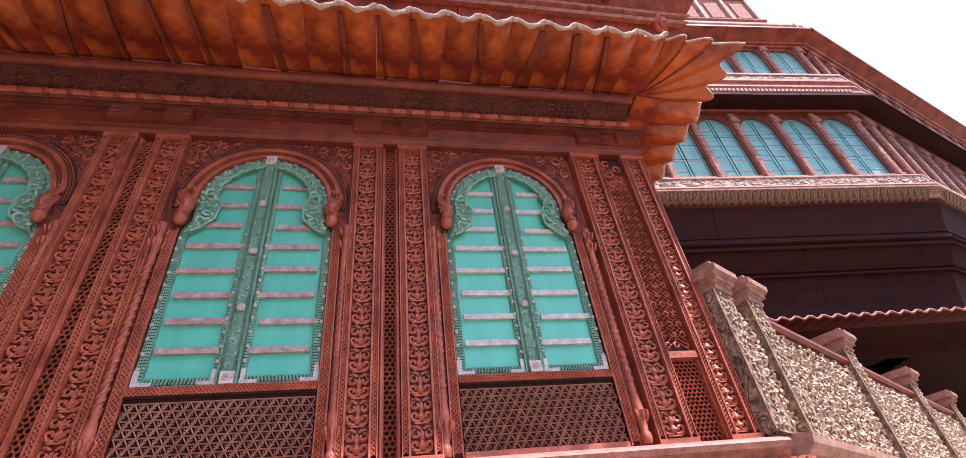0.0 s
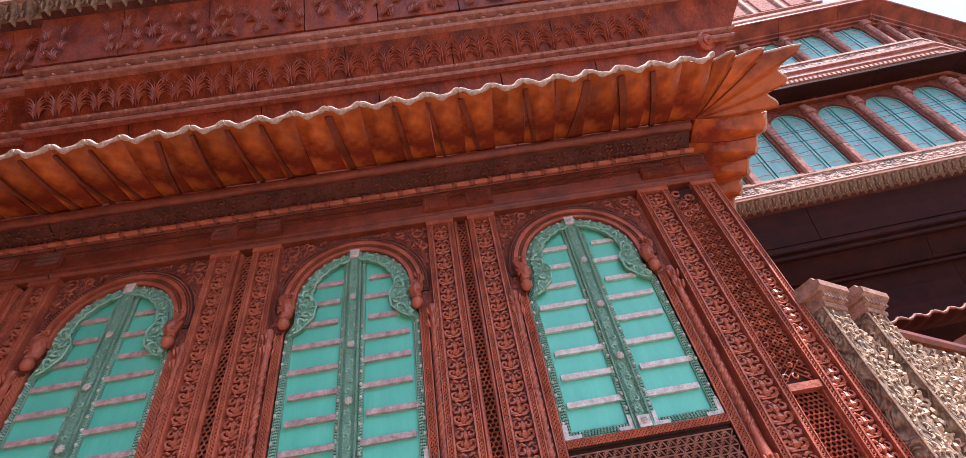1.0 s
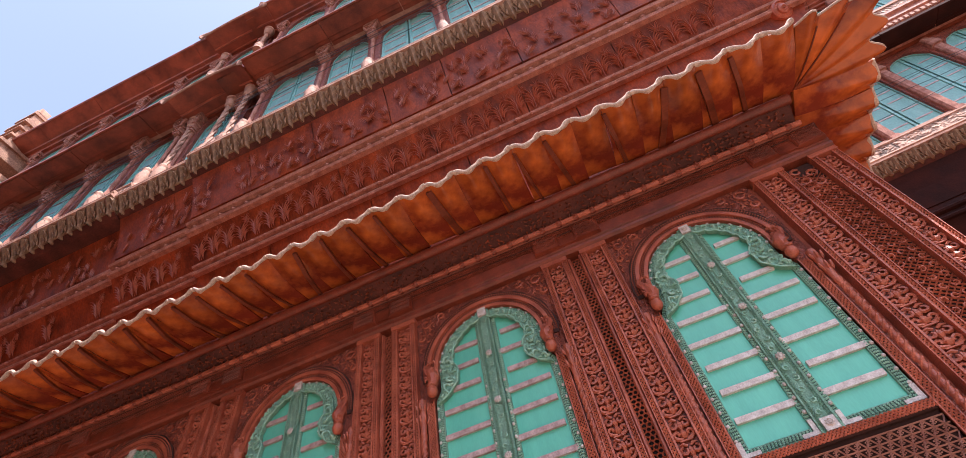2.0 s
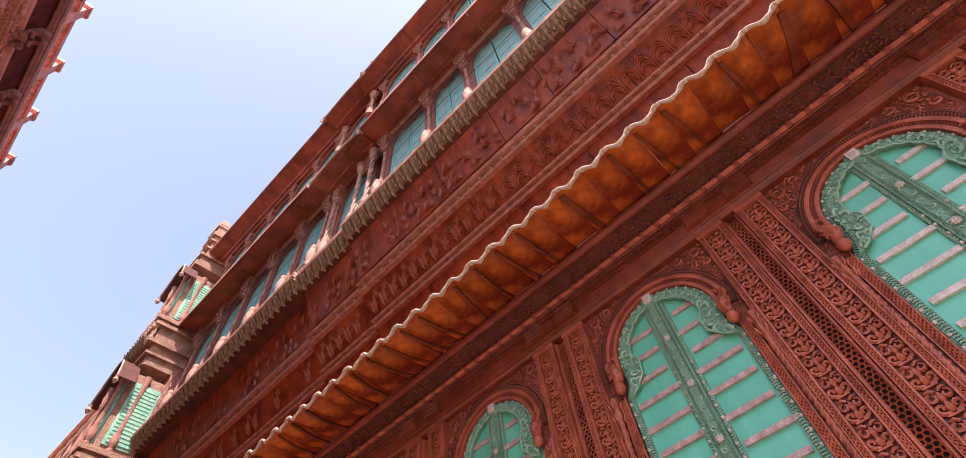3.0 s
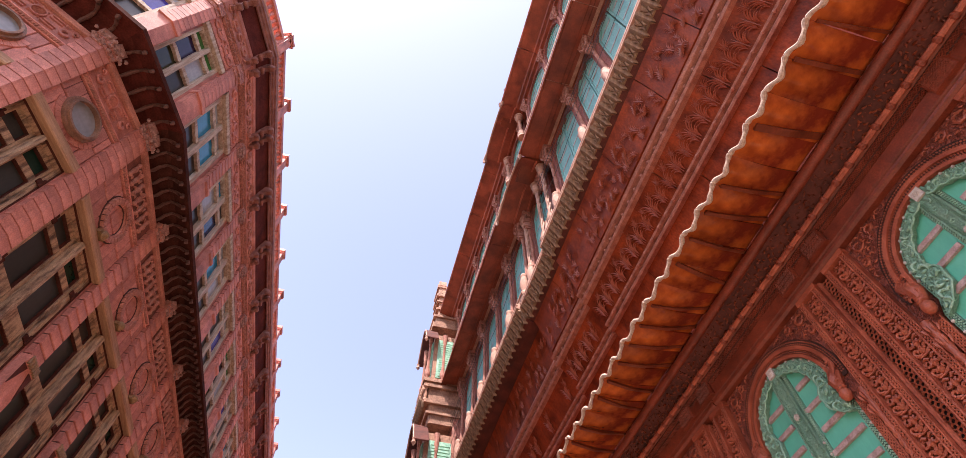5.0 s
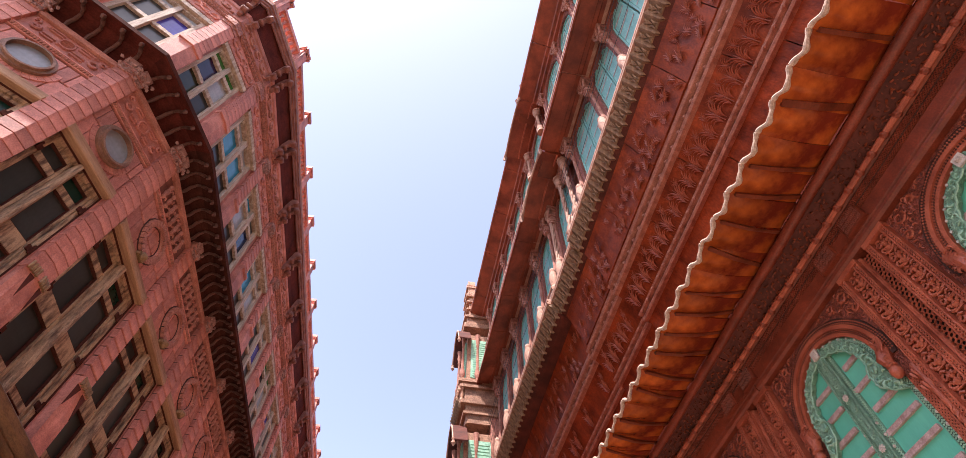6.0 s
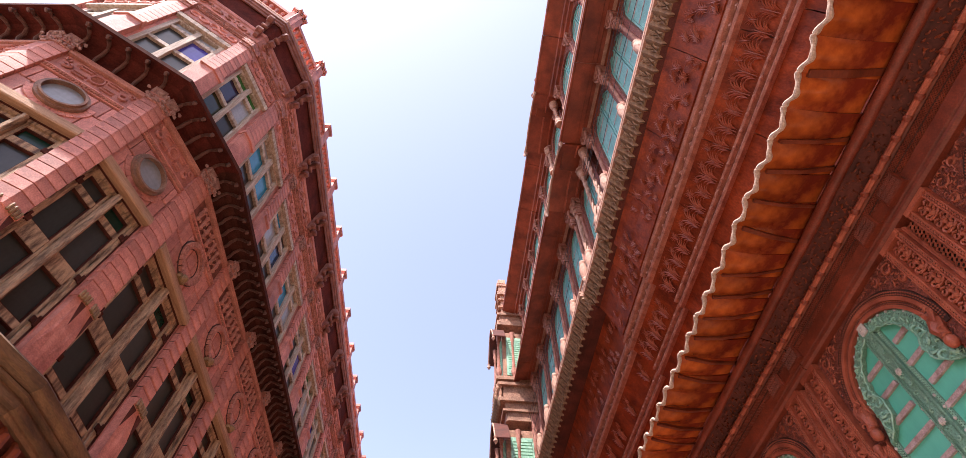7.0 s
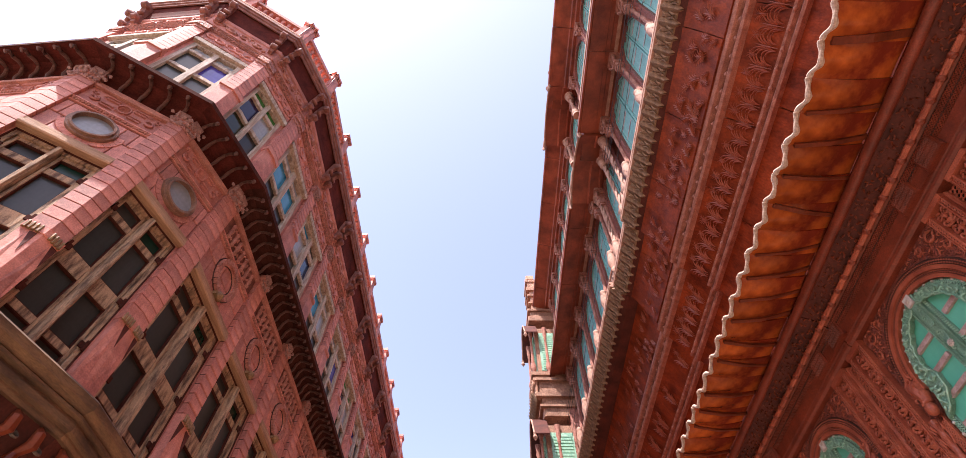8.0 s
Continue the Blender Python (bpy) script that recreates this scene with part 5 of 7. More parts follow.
storeys(place(), -3.42, 2.74, 1, t1=1.0, u0=-3.20, cols=[-3.02, -1.92, -1.06, 0.05, 0.90, 2.0, 2.80], models=(UP_L, UP_M, 1.18, 1.18))
storeys(place(0, 0.06, 0), -4.55, -3.43, 11, eaves=False, cols=[-4.42, -3.36], models=(UP_L, UP_M, 1.18, 1.18), wires=False)
storeys(place(0, 0.12, 0), -12.5, -4.56, 21, deep=0.06, u0=-10.2, back=0.05, fore=0.11)
hood(place(), -4.58, -3.20, 10.44, -0.80, -1.48, "curved dark red hood over a narrow window")
hood(place(), -4.58, -3.18, 13.16, -1.05, -1.72, "curved dark red hood under the roof edge")
link = root("wall_link", place(), "red stone wall between the bay and the recess", "wall", "structure")
part("wall", Mesh().box(-3.72, -3.2, -1.40, -0.5, 10.50, 10.72).box(-3.72, -3.2, -1.62, -0.5, 13.26, 13.5).box(-3.64, -3.26, -0.8, 0.3, 8.0, 13.3), RED_DEEP, link)
for x, y, z, h in ((-3.30, -1.06, 8.44, 2.0), (-4.44, -1.0, 8.44, 2.0), (-3.34, -1.30, 11.82, 1.22), (-4.42, -1.24, 11.82, 1.22), (-3.66, -1.04, 8.44, 1.96)):
    twisted_column(x, y, z, h)
for x, y in ((-2.95, -1.70), (-3.3, -1.72), (-4.3, -1.66)):
    fi = root("finial", place(x, y, 13.32), "small pale stone finial on the roof edge", "finial", group="roof finials")
    part("knob", Mesh().lathe([(0.03, 0), (0.05, 0.04), (0.02, 0.08), (0.055, 0.14), (0.03, 0.20), (0.006, 0.26)], None, 8), PALE, fi, smooth=True)
boss = root("boss", pose(3.03, -0.52, 6.43, 128, 0, 20), "round red stone boss at the end of the corbel", "boss")
part("disc", Mesh().lathe([(0.10, -0.04), (0.10, 0.02), (0.085, 0.034), (0.078, 0.022), (0.055, 0.026), (0.05, 0.042), (0.022, 0.056), (0.003, 0.030)], None, 16), RED, boss, smooth=True)
DULL_LIPS = eave_lip(EW, EY1, EZ1, 0.035, 0.024).data("lip", LEDGE, True)
# the same leaves in a shaded colour, for the next house
SHADED_PANELS = [eave_panel(EW, EY0, EZ0, EY1, EZ1, s).data("eave_leaf", SOFFIT, True) for s in (1, 2, 3, 4)]
C1 = place(8.0, 4.45, 0, -4.0)
TURN = math.tan(radians(11.5))
storeys(C1, -6.0, 3.0, 41, fronds=False, stone=SHADED_RED, t1=TURN, pitch=1.0, back=0.20)
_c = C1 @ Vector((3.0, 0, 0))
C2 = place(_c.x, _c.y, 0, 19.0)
storeys(C2, 0.0, 12.0, 61, fronds=False, stone=SHADED_RED, t0=TURN, back=0.20)
attic = root("attic_wall", C1, "rose stone attic parapet with framed panels", "wall", "structure")
part("wall", Mesh().box(-6.0, 2.75, -1.05, 0.5, 13.9, 15.7), DUSKY, attic)
for z in (14.0, 14.16, 14.34, 15.62):
    part("string_course", Mesh().prism_x([(-1.0, z), (-1.10, z), (-1.16, z + 0.03), (-1.16, z + 0.07), (-1.10, z + 0.09), (-1.0, z + 0.09)], -6.0, 2.80), DUSKY, attic)
for k in range(11):
    part("pilaster_strip", Mesh().box(2.62 - 0.8 * k, 2.75 - 0.8 * k, -1.12, -1.04, 14.43, 15.62, c=0.02), PALE, attic)
    part("panel", Mesh().box(2.1 - 0.8 * k, 2.52 - 0.8 * k, -1.085, -1.04, 14.58, 15.38, c=0.01), DUSKY, attic)
KNOB = Mesh().lathe([(0.05, 0), (0.07, 0.04), (0.03, 0.09), (0.06, 0.15), (0.02, 0.22), (0.004, 0.27)], None, 7).data("crest_knob", DUSKY, True)
crest = root("crest", C2, "row of small rose stone knobs along the roof edge", "crest", "structure")
for k in range(30):
    part("crest_knob", KNOB, DUSKY, crest, at=place(0.2 + 0.4 * k, -1.30, 13.96))
for m, x0, x1 in ((C1, -6.0, 3.0), (C2, 0.0, 12.0)):
    lw = root("wall_next", m, "red stone lower wall coloured dark for shade, with a deep fascia", "wall", "structure")
    # wall and fascia carry the shade under the eave in their colour
    part("wall", Mesh().box(x0, x1, 2.6, 2.9, 0.0, 5.7).box(x0, x1, 0.0, 2.6, 5.5, 5.7), SHADED_RED, lw)
    part("fascia", Mesh().prism_x([(0.0, 4.98), (-0.08, 4.98), (-0.12, 5.2), (-0.2, 5.34), (-0.36, 5.5), (0.0, 5.55)], x0, x1), SHADED_RED, lw)
    ev = root("scalloped_eave", m, "scalloped stone eave coloured dark for shade, with a worn red wavy lip", "eave", "structure")
    x = x0 + EW / 2
    k = 0
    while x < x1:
        part("eave_leaf", SHADED_PANELS[k % 4], SOFFIT, ev, at=place(x, 0, 0))
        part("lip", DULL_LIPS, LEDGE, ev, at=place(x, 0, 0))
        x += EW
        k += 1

# ---------------------------------------------------------------- carved terrace wall with posts
TW = place(2.70, 0.0, 0, 30.0)
tw = root("terrace_wall", TW, "buff stone terrace wall densely carved with leaves", "wall", "structure")
part("base", Mesh().box(0.1, 7.0, -0.06, 0.25, 0.0, 2.50), PALE, tw)
part("ledge", Mesh().prism_x([(0.2, 2.62), (-0.10, 2.62), (-0.16, 2.59), (-0.15, 2.55), (-0.10, 2.50), (0.2, 2.50)], 0.05, 7.0), PALE, tw)
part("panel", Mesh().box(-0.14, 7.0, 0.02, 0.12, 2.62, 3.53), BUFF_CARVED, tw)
part("coping", Mesh().prism_x([(0.16, 3.53), (-0.01, 3.53), (-0.04, 3.55), (-0.035, 3.585), (-0.015, 3.60), (0.16, 3.60)], 0.62, 7.0), RED_DEEP, tw)
CAP_STONE = material("worn_rose_cap_stone", (0.44, 0.25, 0.175), (0.22, 0.11, 0.075), 0.75, 14.0, 90.0, 0.6)
curl = Mesh()
rnd = random.Random(3)
for i in range(108):
    for j in range(15):
        cx, cz = -0.09 + i * 0.0655 + 0.016 * rnd.random(), 2.66 + j * 0.061 + (0.04 if i % 2 else 0) + 0.012 * rnd.random()
        if cz > 3.50:
            continue
        a = rnd.choice((60, 120, 250, 300)) + rnd.uniform(-25, 25)
        sg = rnd.choice((-1, 1))
        pts = []
        for q in range(5):
            b = radians(a + sg * q * 48)
            rr = 0.028 * (1 - 0.12 * q)
            pts.append((cx + rr * math.cos(b), 0.012 - 0.018 * math.sin(q * 0.75), cz + rr * math.sin(b)))
        curl.tube(pts, [0.004, 0.012, 0.0145, 0.010, 0.003], 4)
tagged(part("carved_leaf", curl, BUFF, tw, "buff stone curling leaves", True), kind="stuff")
for k, (x, h) in enumerate(((-0.03, 3.73), (0.50, 3.79), (2.40, 3.82), (4.40, 3.82), (6.10, 3.82))):
    po = root("post", TW @ place(x, 0, 0), "buff stone post with a moulded square cap on the terrace wall", "post", group="terrace posts")
    sh = part("shaft", Mesh().box(-0.115, 0.115, -0.06, 0.12, 2.62, h - 0.10, c=0.02), BUFF_CARVED, po)
    lf = Mesh()
    foliage(lf, -0.085, 0.10, 2.65, h - 0.15, 0.052, -0.062, lambda px, pz: abs(px) < 0.10, 31 + k)
    for q in (-1, 1):
        lf.tube([(q * 0.108, -0.056, 2.63), (q * 0.108, -0.056, h - 0.12)], 0.009, 5)
    tagged(part("carved_leaf", lf, BUFF, sh, "buff stone curling leaves", True), kind="stuff")
    part("cap_block", Mesh().prism_x([(0.15, h - 0.14), (-0.075, h - 0.14), (-0.085, h - 0.12), (-0.075, h - 0.10), (-0.10, h - 0.085), (-0.10, h - 0.05), (0.15, h - 0.05)], -0.12, 0.12), CAP_STONE, po)
    for j in range(7):
        part("dentil", Mesh().box(-0.125 + j * 0.037, -0.098 + j * 0.037, -0.115, -0.095, h - 0.088, h - 0.048), CAP_STONE, po)
    part("cap", Mesh().prism_x([(0.18, h - 0.05), (-0.11, h - 0.05), (-0.145, h - 0.03), (-0.15, h + 0.008), (-0.125, h + 0.018), (-0.12, h + 0.04), (0.18, h + 0.04)], -0.155, 0.155), CAP_STONE, po)
# unseen floor, coloured dark to cut bounce onto the next house
part("terrace", Mesh().box(0.0, 9.0, 0.13, 7.0, 2.3, 2.5), RED_DEEP, tw)


# ---------------------------------------------------------------- the rose stone house across the lane
def block_mesh(w, d, h):
    m = Mesh()
    c = 0.007
    v = [(-w / 2, 0, c * 0.3), (w / 2, 0, c * 0.3), (w / 2, 0, h - c * 0.3), (-w / 2, 0, h - c * 0.3),
         (-w / 2, -d + c, c * 0.3), (w / 2, -d + c, c * 0.3), (w / 2, -d + c, h - c * 0.3), (-w / 2, -d + c, h - c * 0.3),
         (-w / 2 + c, -d, c), (w / 2 - c, -d, c), (w / 2 - c, -d, h - c), (-w / 2 + c, -d, h - c)]
    f = [(0, 1, 5, 4), (1, 2, 6, 5), (2, 3, 7, 6), (3, 0, 4, 7), (4, 5, 9, 8), (5, 6, 10, 9), (6, 7, 11, 10), (7, 4, 8, 11), (8, 9, 10, 11)]
    return m.add(v, f)


BH = 0.112
BLOCK = block_mesh(0.21, 0.056, BH - 0.011).data("quoin_block", PINK)
BLOCK_UP = block_mesh(0.21, 0.052, 0.092).data("quoin_block", PINK)
TILE = block_mesh(0.146, 0.020, 0.236).data("wall_block", PINK)
B_SILL, B_HEAD = 4.12, 5.74
U_SILL, U_HEAD = 7.14, 8.72
OVER = 0.32
FOOT = 4.83


def timber_window():
    """A timber window in two casements, each with small, large, large and small panes between heavy rails. Sill z = 0, middle x = 0."""
    r = root("window_300", place(), "old timber casement window with dusty dark panes", "window", "structure")
    w, h = 0.92, B_HEAD - B_SILL
    part("window_frame", Mesh().box(-w / 2, -w / 2 + 0.055, -0.03, 0.08, 0, h).box(w / 2 - 0.055, w / 2, -0.03, 0.08, 0, h).box(-w / 2 + 0.055, w / 2 - 0.055, -0.03, 0.08, h - 0.05, h).box(-w / 2 + 0.055, w / 2 - 0.055, -0.03, 0.08, 0, 0.05), TIMBER, r)
    part("mullion", Mesh().box(-0.033, 0.033, -0.075, 0.05, 0.05, h - 0.03, c=0.016).box(-0.024, 0.024, -0.084, -0.07, 0.05, h - 0.04, c=0.008), TIMBER, r)
    for s in (-1, 1):
        a, b = sorted((s * 0.040, s * (w / 2 - 0.062)))
        cs = part("casement", Mesh().box(a, a + 0.032, -0.012, 0.045, 0.052, h - 0.052).box(b - 0.032, b, -0.012, 0.045, 0.052, h - 0.052), TIMBER, r)
        for z0, z1 in ((0.052, 0.085), (0.225, 0.285), (0.69, 0.845), (1.315, 1.385), (h - 0.085, h - 0.052)):
            part("rail", Mesh().box(a + 0.033, b - 0.033, -0.008, 0.045, z0, z1, c=0.006), TIMBER, cs)
        for z0, z1, g in ((0.085, 0.225, GLASS_GREY_DIM), (0.285, 0.69, GLASS_DARK), (0.845, 1.315, GLASS_DARK if s < 0 else GLASS_GREY_DIM), (1.385, h - 0.085, GLASS_DARK if s < 0 else GLASS_BOTTLE)):
            part("pane", Mesh().box(a + 0.028, b - 0.028, 0.026, 0.030, z0 - 0.006, z1 + 0.006), g, cs, "dusty dark pane")
            xa, xb = a + 0.032, b - 0.032
            part("glazing_bead", Mesh().box(xa, xa + 0.009, -0.002, 0.028, z0, z1).box(xb - 0.009, xb, -0.002, 0.028, z0, z1).box(xa + 0.009, xb - 0.009, -0.002, 0.028, z0, z0 + 0.009).box(xa + 0.009, xb - 0.009, -0.002, 0.028, z1 - 0.009, z1), DARK_BROWN, cs)
    for sx in (-1, 1):
        for z in (0.32, 0.78, 1.34):
            part("hinge", Mesh().box(*sorted((sx * (w / 2 - 0.085), sx * (w / 2 - 0.02))), -0.045, -0.03, z, z + 0.05).box(*sorted((sx * (w / 2 - 0.045), sx * (w / 2 - 0.02))), -0.058, -0.045, z - 0.02, z + 0.07), DARK_BROWN, r)
    return r


GLASS_BOTTLE = pane_material("bottle_green_glass", (0.012, 0.045, 0.028), 0.2)
GLASS_GREY_DIM = pane_material("dusty_mid_glass", (0.06, 0.062, 0.056), 0.3)
TW_WIN = timber_window()


def chipped(x0, x1, z0, z1, seed, along, amp=0.016):
    """An outline with one ragged pair of edges, as of a chipped glazing bar."""
    rnd = random.Random(seed)
    n = 7
    if along == "x":
        low = [(x0 + (x1 - x0) * i / n, z0 - amp * rnd.random() * (0 < i < n)) for i in range(n + 1)]
        top = [(x0 + (x1 - x0) * i / n, z1 + amp * rnd.random() * (0 < i < n)) for i in range(n + 1)]
        return low + top[::-1]
    left = [(x0 - amp * rnd.random() * (0 < i < n), z0 + (z1 - z0) * i / n) for i in range(n + 1)]
    right = [(x1 + amp * rnd.random() * (0 < i < n), z0 + (z1 - z0) * i / n) for i in range(n + 1)]
    return right + left[::-1]


def coloured_window(name, colours):
    r = root(name, place(), "chipped pale timber window with coloured glass panes", "window", "structure")
    w, h = 0.84, U_HEAD - U_SILL
    seed = len(name) * 7 + int(name[-1])
    part("window_frame", Mesh().box(-w / 2, -w / 2 + 0.065, -0.03, 0.06, 0, h).box(w / 2 - 0.065, w / 2, -0.03, 0.06, 0, h).box(-w / 2 + 0.065, w / 2 - 0.065, -0.03, 0.06, h - 0.05, h).box(-w / 2 + 0.065, w / 2 - 0.065, -0.03, 0.06, 0, 0.05), TIMBER_GREY, r)
    part("mullion", Mesh().prism_y(chipped(-0.035, 0.035, 0.05, h - 0.05, seed, "z"), -0.042, 0.05), TIMBER_GREY, r)
    k = 0
    for s in (-1, 1):
        a, b = sorted((s * 0.035, s * (w / 2 - 0.065)))
        for z0, z1 in ((0.34, 0.80), (0.86, 1.31), (1.365, h - 0.05)):
            part("pane", Mesh().box(a, b, 0.02, 0.026, z0, z1), colours[k], r)
            part("glazing_bar", Mesh().prism_y(chipped(a, b, z1 + 0.002, min(z1 + 0.056, h - 0.049), seed + k, "x"), -0.02, 0.04), TIMBER_GREY, r)
            k += 1
        part("lower_panel", Mesh().box(a, b, 0.0, 0.03, 0.05, 0.34), TIMBER_GREY, r)
    return r


CWS = [coloured_window(f"window_{400 + i}", cs) for i, cs in enumerate((
    (GLASS_DARK, GLASS_BLUE, GLASS_GREY, GLASS_DARK, GLASS_BLUE, GLASS_GREY),
    (GLASS_DARK, GLASS_GREY, GLASS_BLUE, GLASS_DARK, GLASS_NAVY, GLASS_DARK),
    (GLASS_DARK, GLASS_BLUE, GLASS_GREY, GLASS_DARK, GLASS_GREY, GLASS_GREY),
    (GLASS_DARK, GLASS_DARK, GLASS_GREY, GLASS_DARK, GLASS_VIOLET, GLASS_GREY),
    (GLASS_OLIVE, GLASS_PLUM, GLASS_GREEN, GLASS_DARK, GLASS_GREY, GLASS_GREEN),
    (GLASS_DARK, GLASS_VIOLET, GLASS_GREY, GLASS_DARK, GLASS_DARK, GLASS_GREY)))]


def ring_mesh(r0, r1, y0, y1, n=26, gap=0.12, lo=0, hi=None):
    m = Mesh()
    for k in range(lo, n if hi is None else hi):
        a0, a1 = 360 * k / n, 360 * (k + 1 - gap) / n
        m.strip_y(arc(0, 0, r1, a0, a1, 1), arc(0, 0, r0, a0, a1, 1), y0, y1)
    return m


RING = ring_mesh(0.172, 0.228, -0.062, 0.0, 24, 0.16).data("ring_stones", RING_STONE)
RING_IN = Mesh().strip_y(arc(0, 0, 0.172, 0, 360, 28), arc(0, 0, 0.155, 0, 360, 28), -0.045, 0.0).data("ring_edge", RING_STONE)
# dark ring behind the stones paints their shade line
RING_BACK = Mesh().strip_y(arc(0, 0, 0.240, 0, 360, 32), arc(0, 0, 0.146, 0, 360, 32), -0.027, 0.0).data("ring_ground", JOINT)
HALO = ring_mesh(0.196, 0.252, -0.030, 0.0, 28, 0.08, 15, 29).data("halo_stones", PINK)
ROUND_FRAME = Mesh().strip_y(arc(0, 0, 0.196, 0, 360, 34), arc(0, 0, 0.170, 0, 360, 34), -0.060, 0.0).strip_y(arc(0, 0, 0.172, 0, 360, 34), arc(0, 0, 0.152, 0, 360, 34), -0.088, 0.0).data("round_frame", RING_FRAME)
GLASS_ROUND = pane_material("grimy_round_glass", (0.33, 0.36, 0.38), 0.25)
ROUND_PANE = Mesh().prism_y(arc(0, 0, 0.156, 0, 348, 29), -0.042, -0.03).data("pane", GLASS_ROUND)


def soffit_bracket():
    """A thin curled rib that springs from the wall and runs out under the eave."""
    m = Mesh()
    m.tube([(0, 0.0, -0.17), (0, -0.045, -0.10), (0, -0.060, -0.02), (0, -0.105, 0.045), (0, -0.165, 0.035), (0, -0.225, 0.0), (0, -0.272, -0.012), (0, -0.290, -0.045), (0, -0.268, -0.062)], [0.012, 0.020, 0.020, 0.017, 0.018, 0.020, 0.023, 0.019, 0.010], 7)
    m.lathe([(0.004, -0.02), (0.017, -0.006), (0.017, 0.006), (0.004, 0.02)], place(0, -0.012, -0.175), 6)
    return m


SOFFIT_BRACKET = soffit_bracket().data("eave_bracket", BRACKET, True)


def scroll_bracket():
    m = Mesh()
    m.prism_x([(0, -0.06), (-0.05, -0.05), (-0.085, 0.06), (-0.07, 0.16), (-0.10, 0.26), (-0.17, 0.36), (-0.20, 0.44), (-0.18, 0.50), (0, 0.50)], -0.028, 0.028)
    for y, z, r in ((-0.175, 0.40, 0.062), (-0.085, 0.05, 0.050), (-0.11, 0.22, 0.030)):
        m.lathe([(r * 0.6, -0.05), (r, -0.036), (r, 0.036), (r * 0.6, 0.05)], pose(0, y, z, 0, 90), 10)
    return m


SCROLL_BRACKET = scroll_bracket().data("scroll_bracket", CROWN_STONE, True)
BALUSTER = Mesh().lathe([(0.03, 0), (0.03, 0.05), (0.016, 0.08), (0.036, 0.20), (0.016, 0.34), (0.03, 0.40), (0.03, 0.45)], None, 7).data("baluster", PINK, True)
RUSTY_RING = Mesh().tube([(0.026 * math.cos(k * 0.6283), 0, 0.026 * math.sin(k * 0.6283)) for k in range(11)], 0.009, 6).data("ring_boss", IRON, True)


def fold(delta, s, d):
    """The plan of a strip folded round a corner that turns by delta degrees, in the frame of the face after it."""
    c, n = math.cos(radians(delta)), math.sin(radians(delta))
    return [(-s * c - d * n, s * n - d * c), (-d * math.tan(radians(delta / 2)), -d), (s, -d), (s, 0), (0, 0), (-s * c, s * n)]


def lump_capital(seed, width=0.10):
    """A cluster of curled leaves that swells out under the eave."""
    m, rnd = Mesh(), random.Random(seed)
    for j in range(4):
        for i in range(3 + j % 2):
            x = (i - (2 + j % 2) / 2) * width * 0.55 + rnd.uniform(-0.006, 0.006)
            comma(m, x, 0.036 * j + rnd.uniform(-0.008, 0.008), 0.022, rnd.choice((40, 140, 220, 320)), rnd.choice((-1, 1)), -0.066 - 0.010 * j, 0.75)
    m.prism_x([(0, -0.04), (-0.06, -0.04), (-0.075, 0.0), (-0.08, 0.06), (-0.105, 0.12), (-0.11, 0.16), (0, 0.16)], -width * 0.62, width * 0.62)
    return m


LUMPS = [lump_capital(s).data("capital_leaf", DUSTY_CAP, True) for s in (2, 5)]


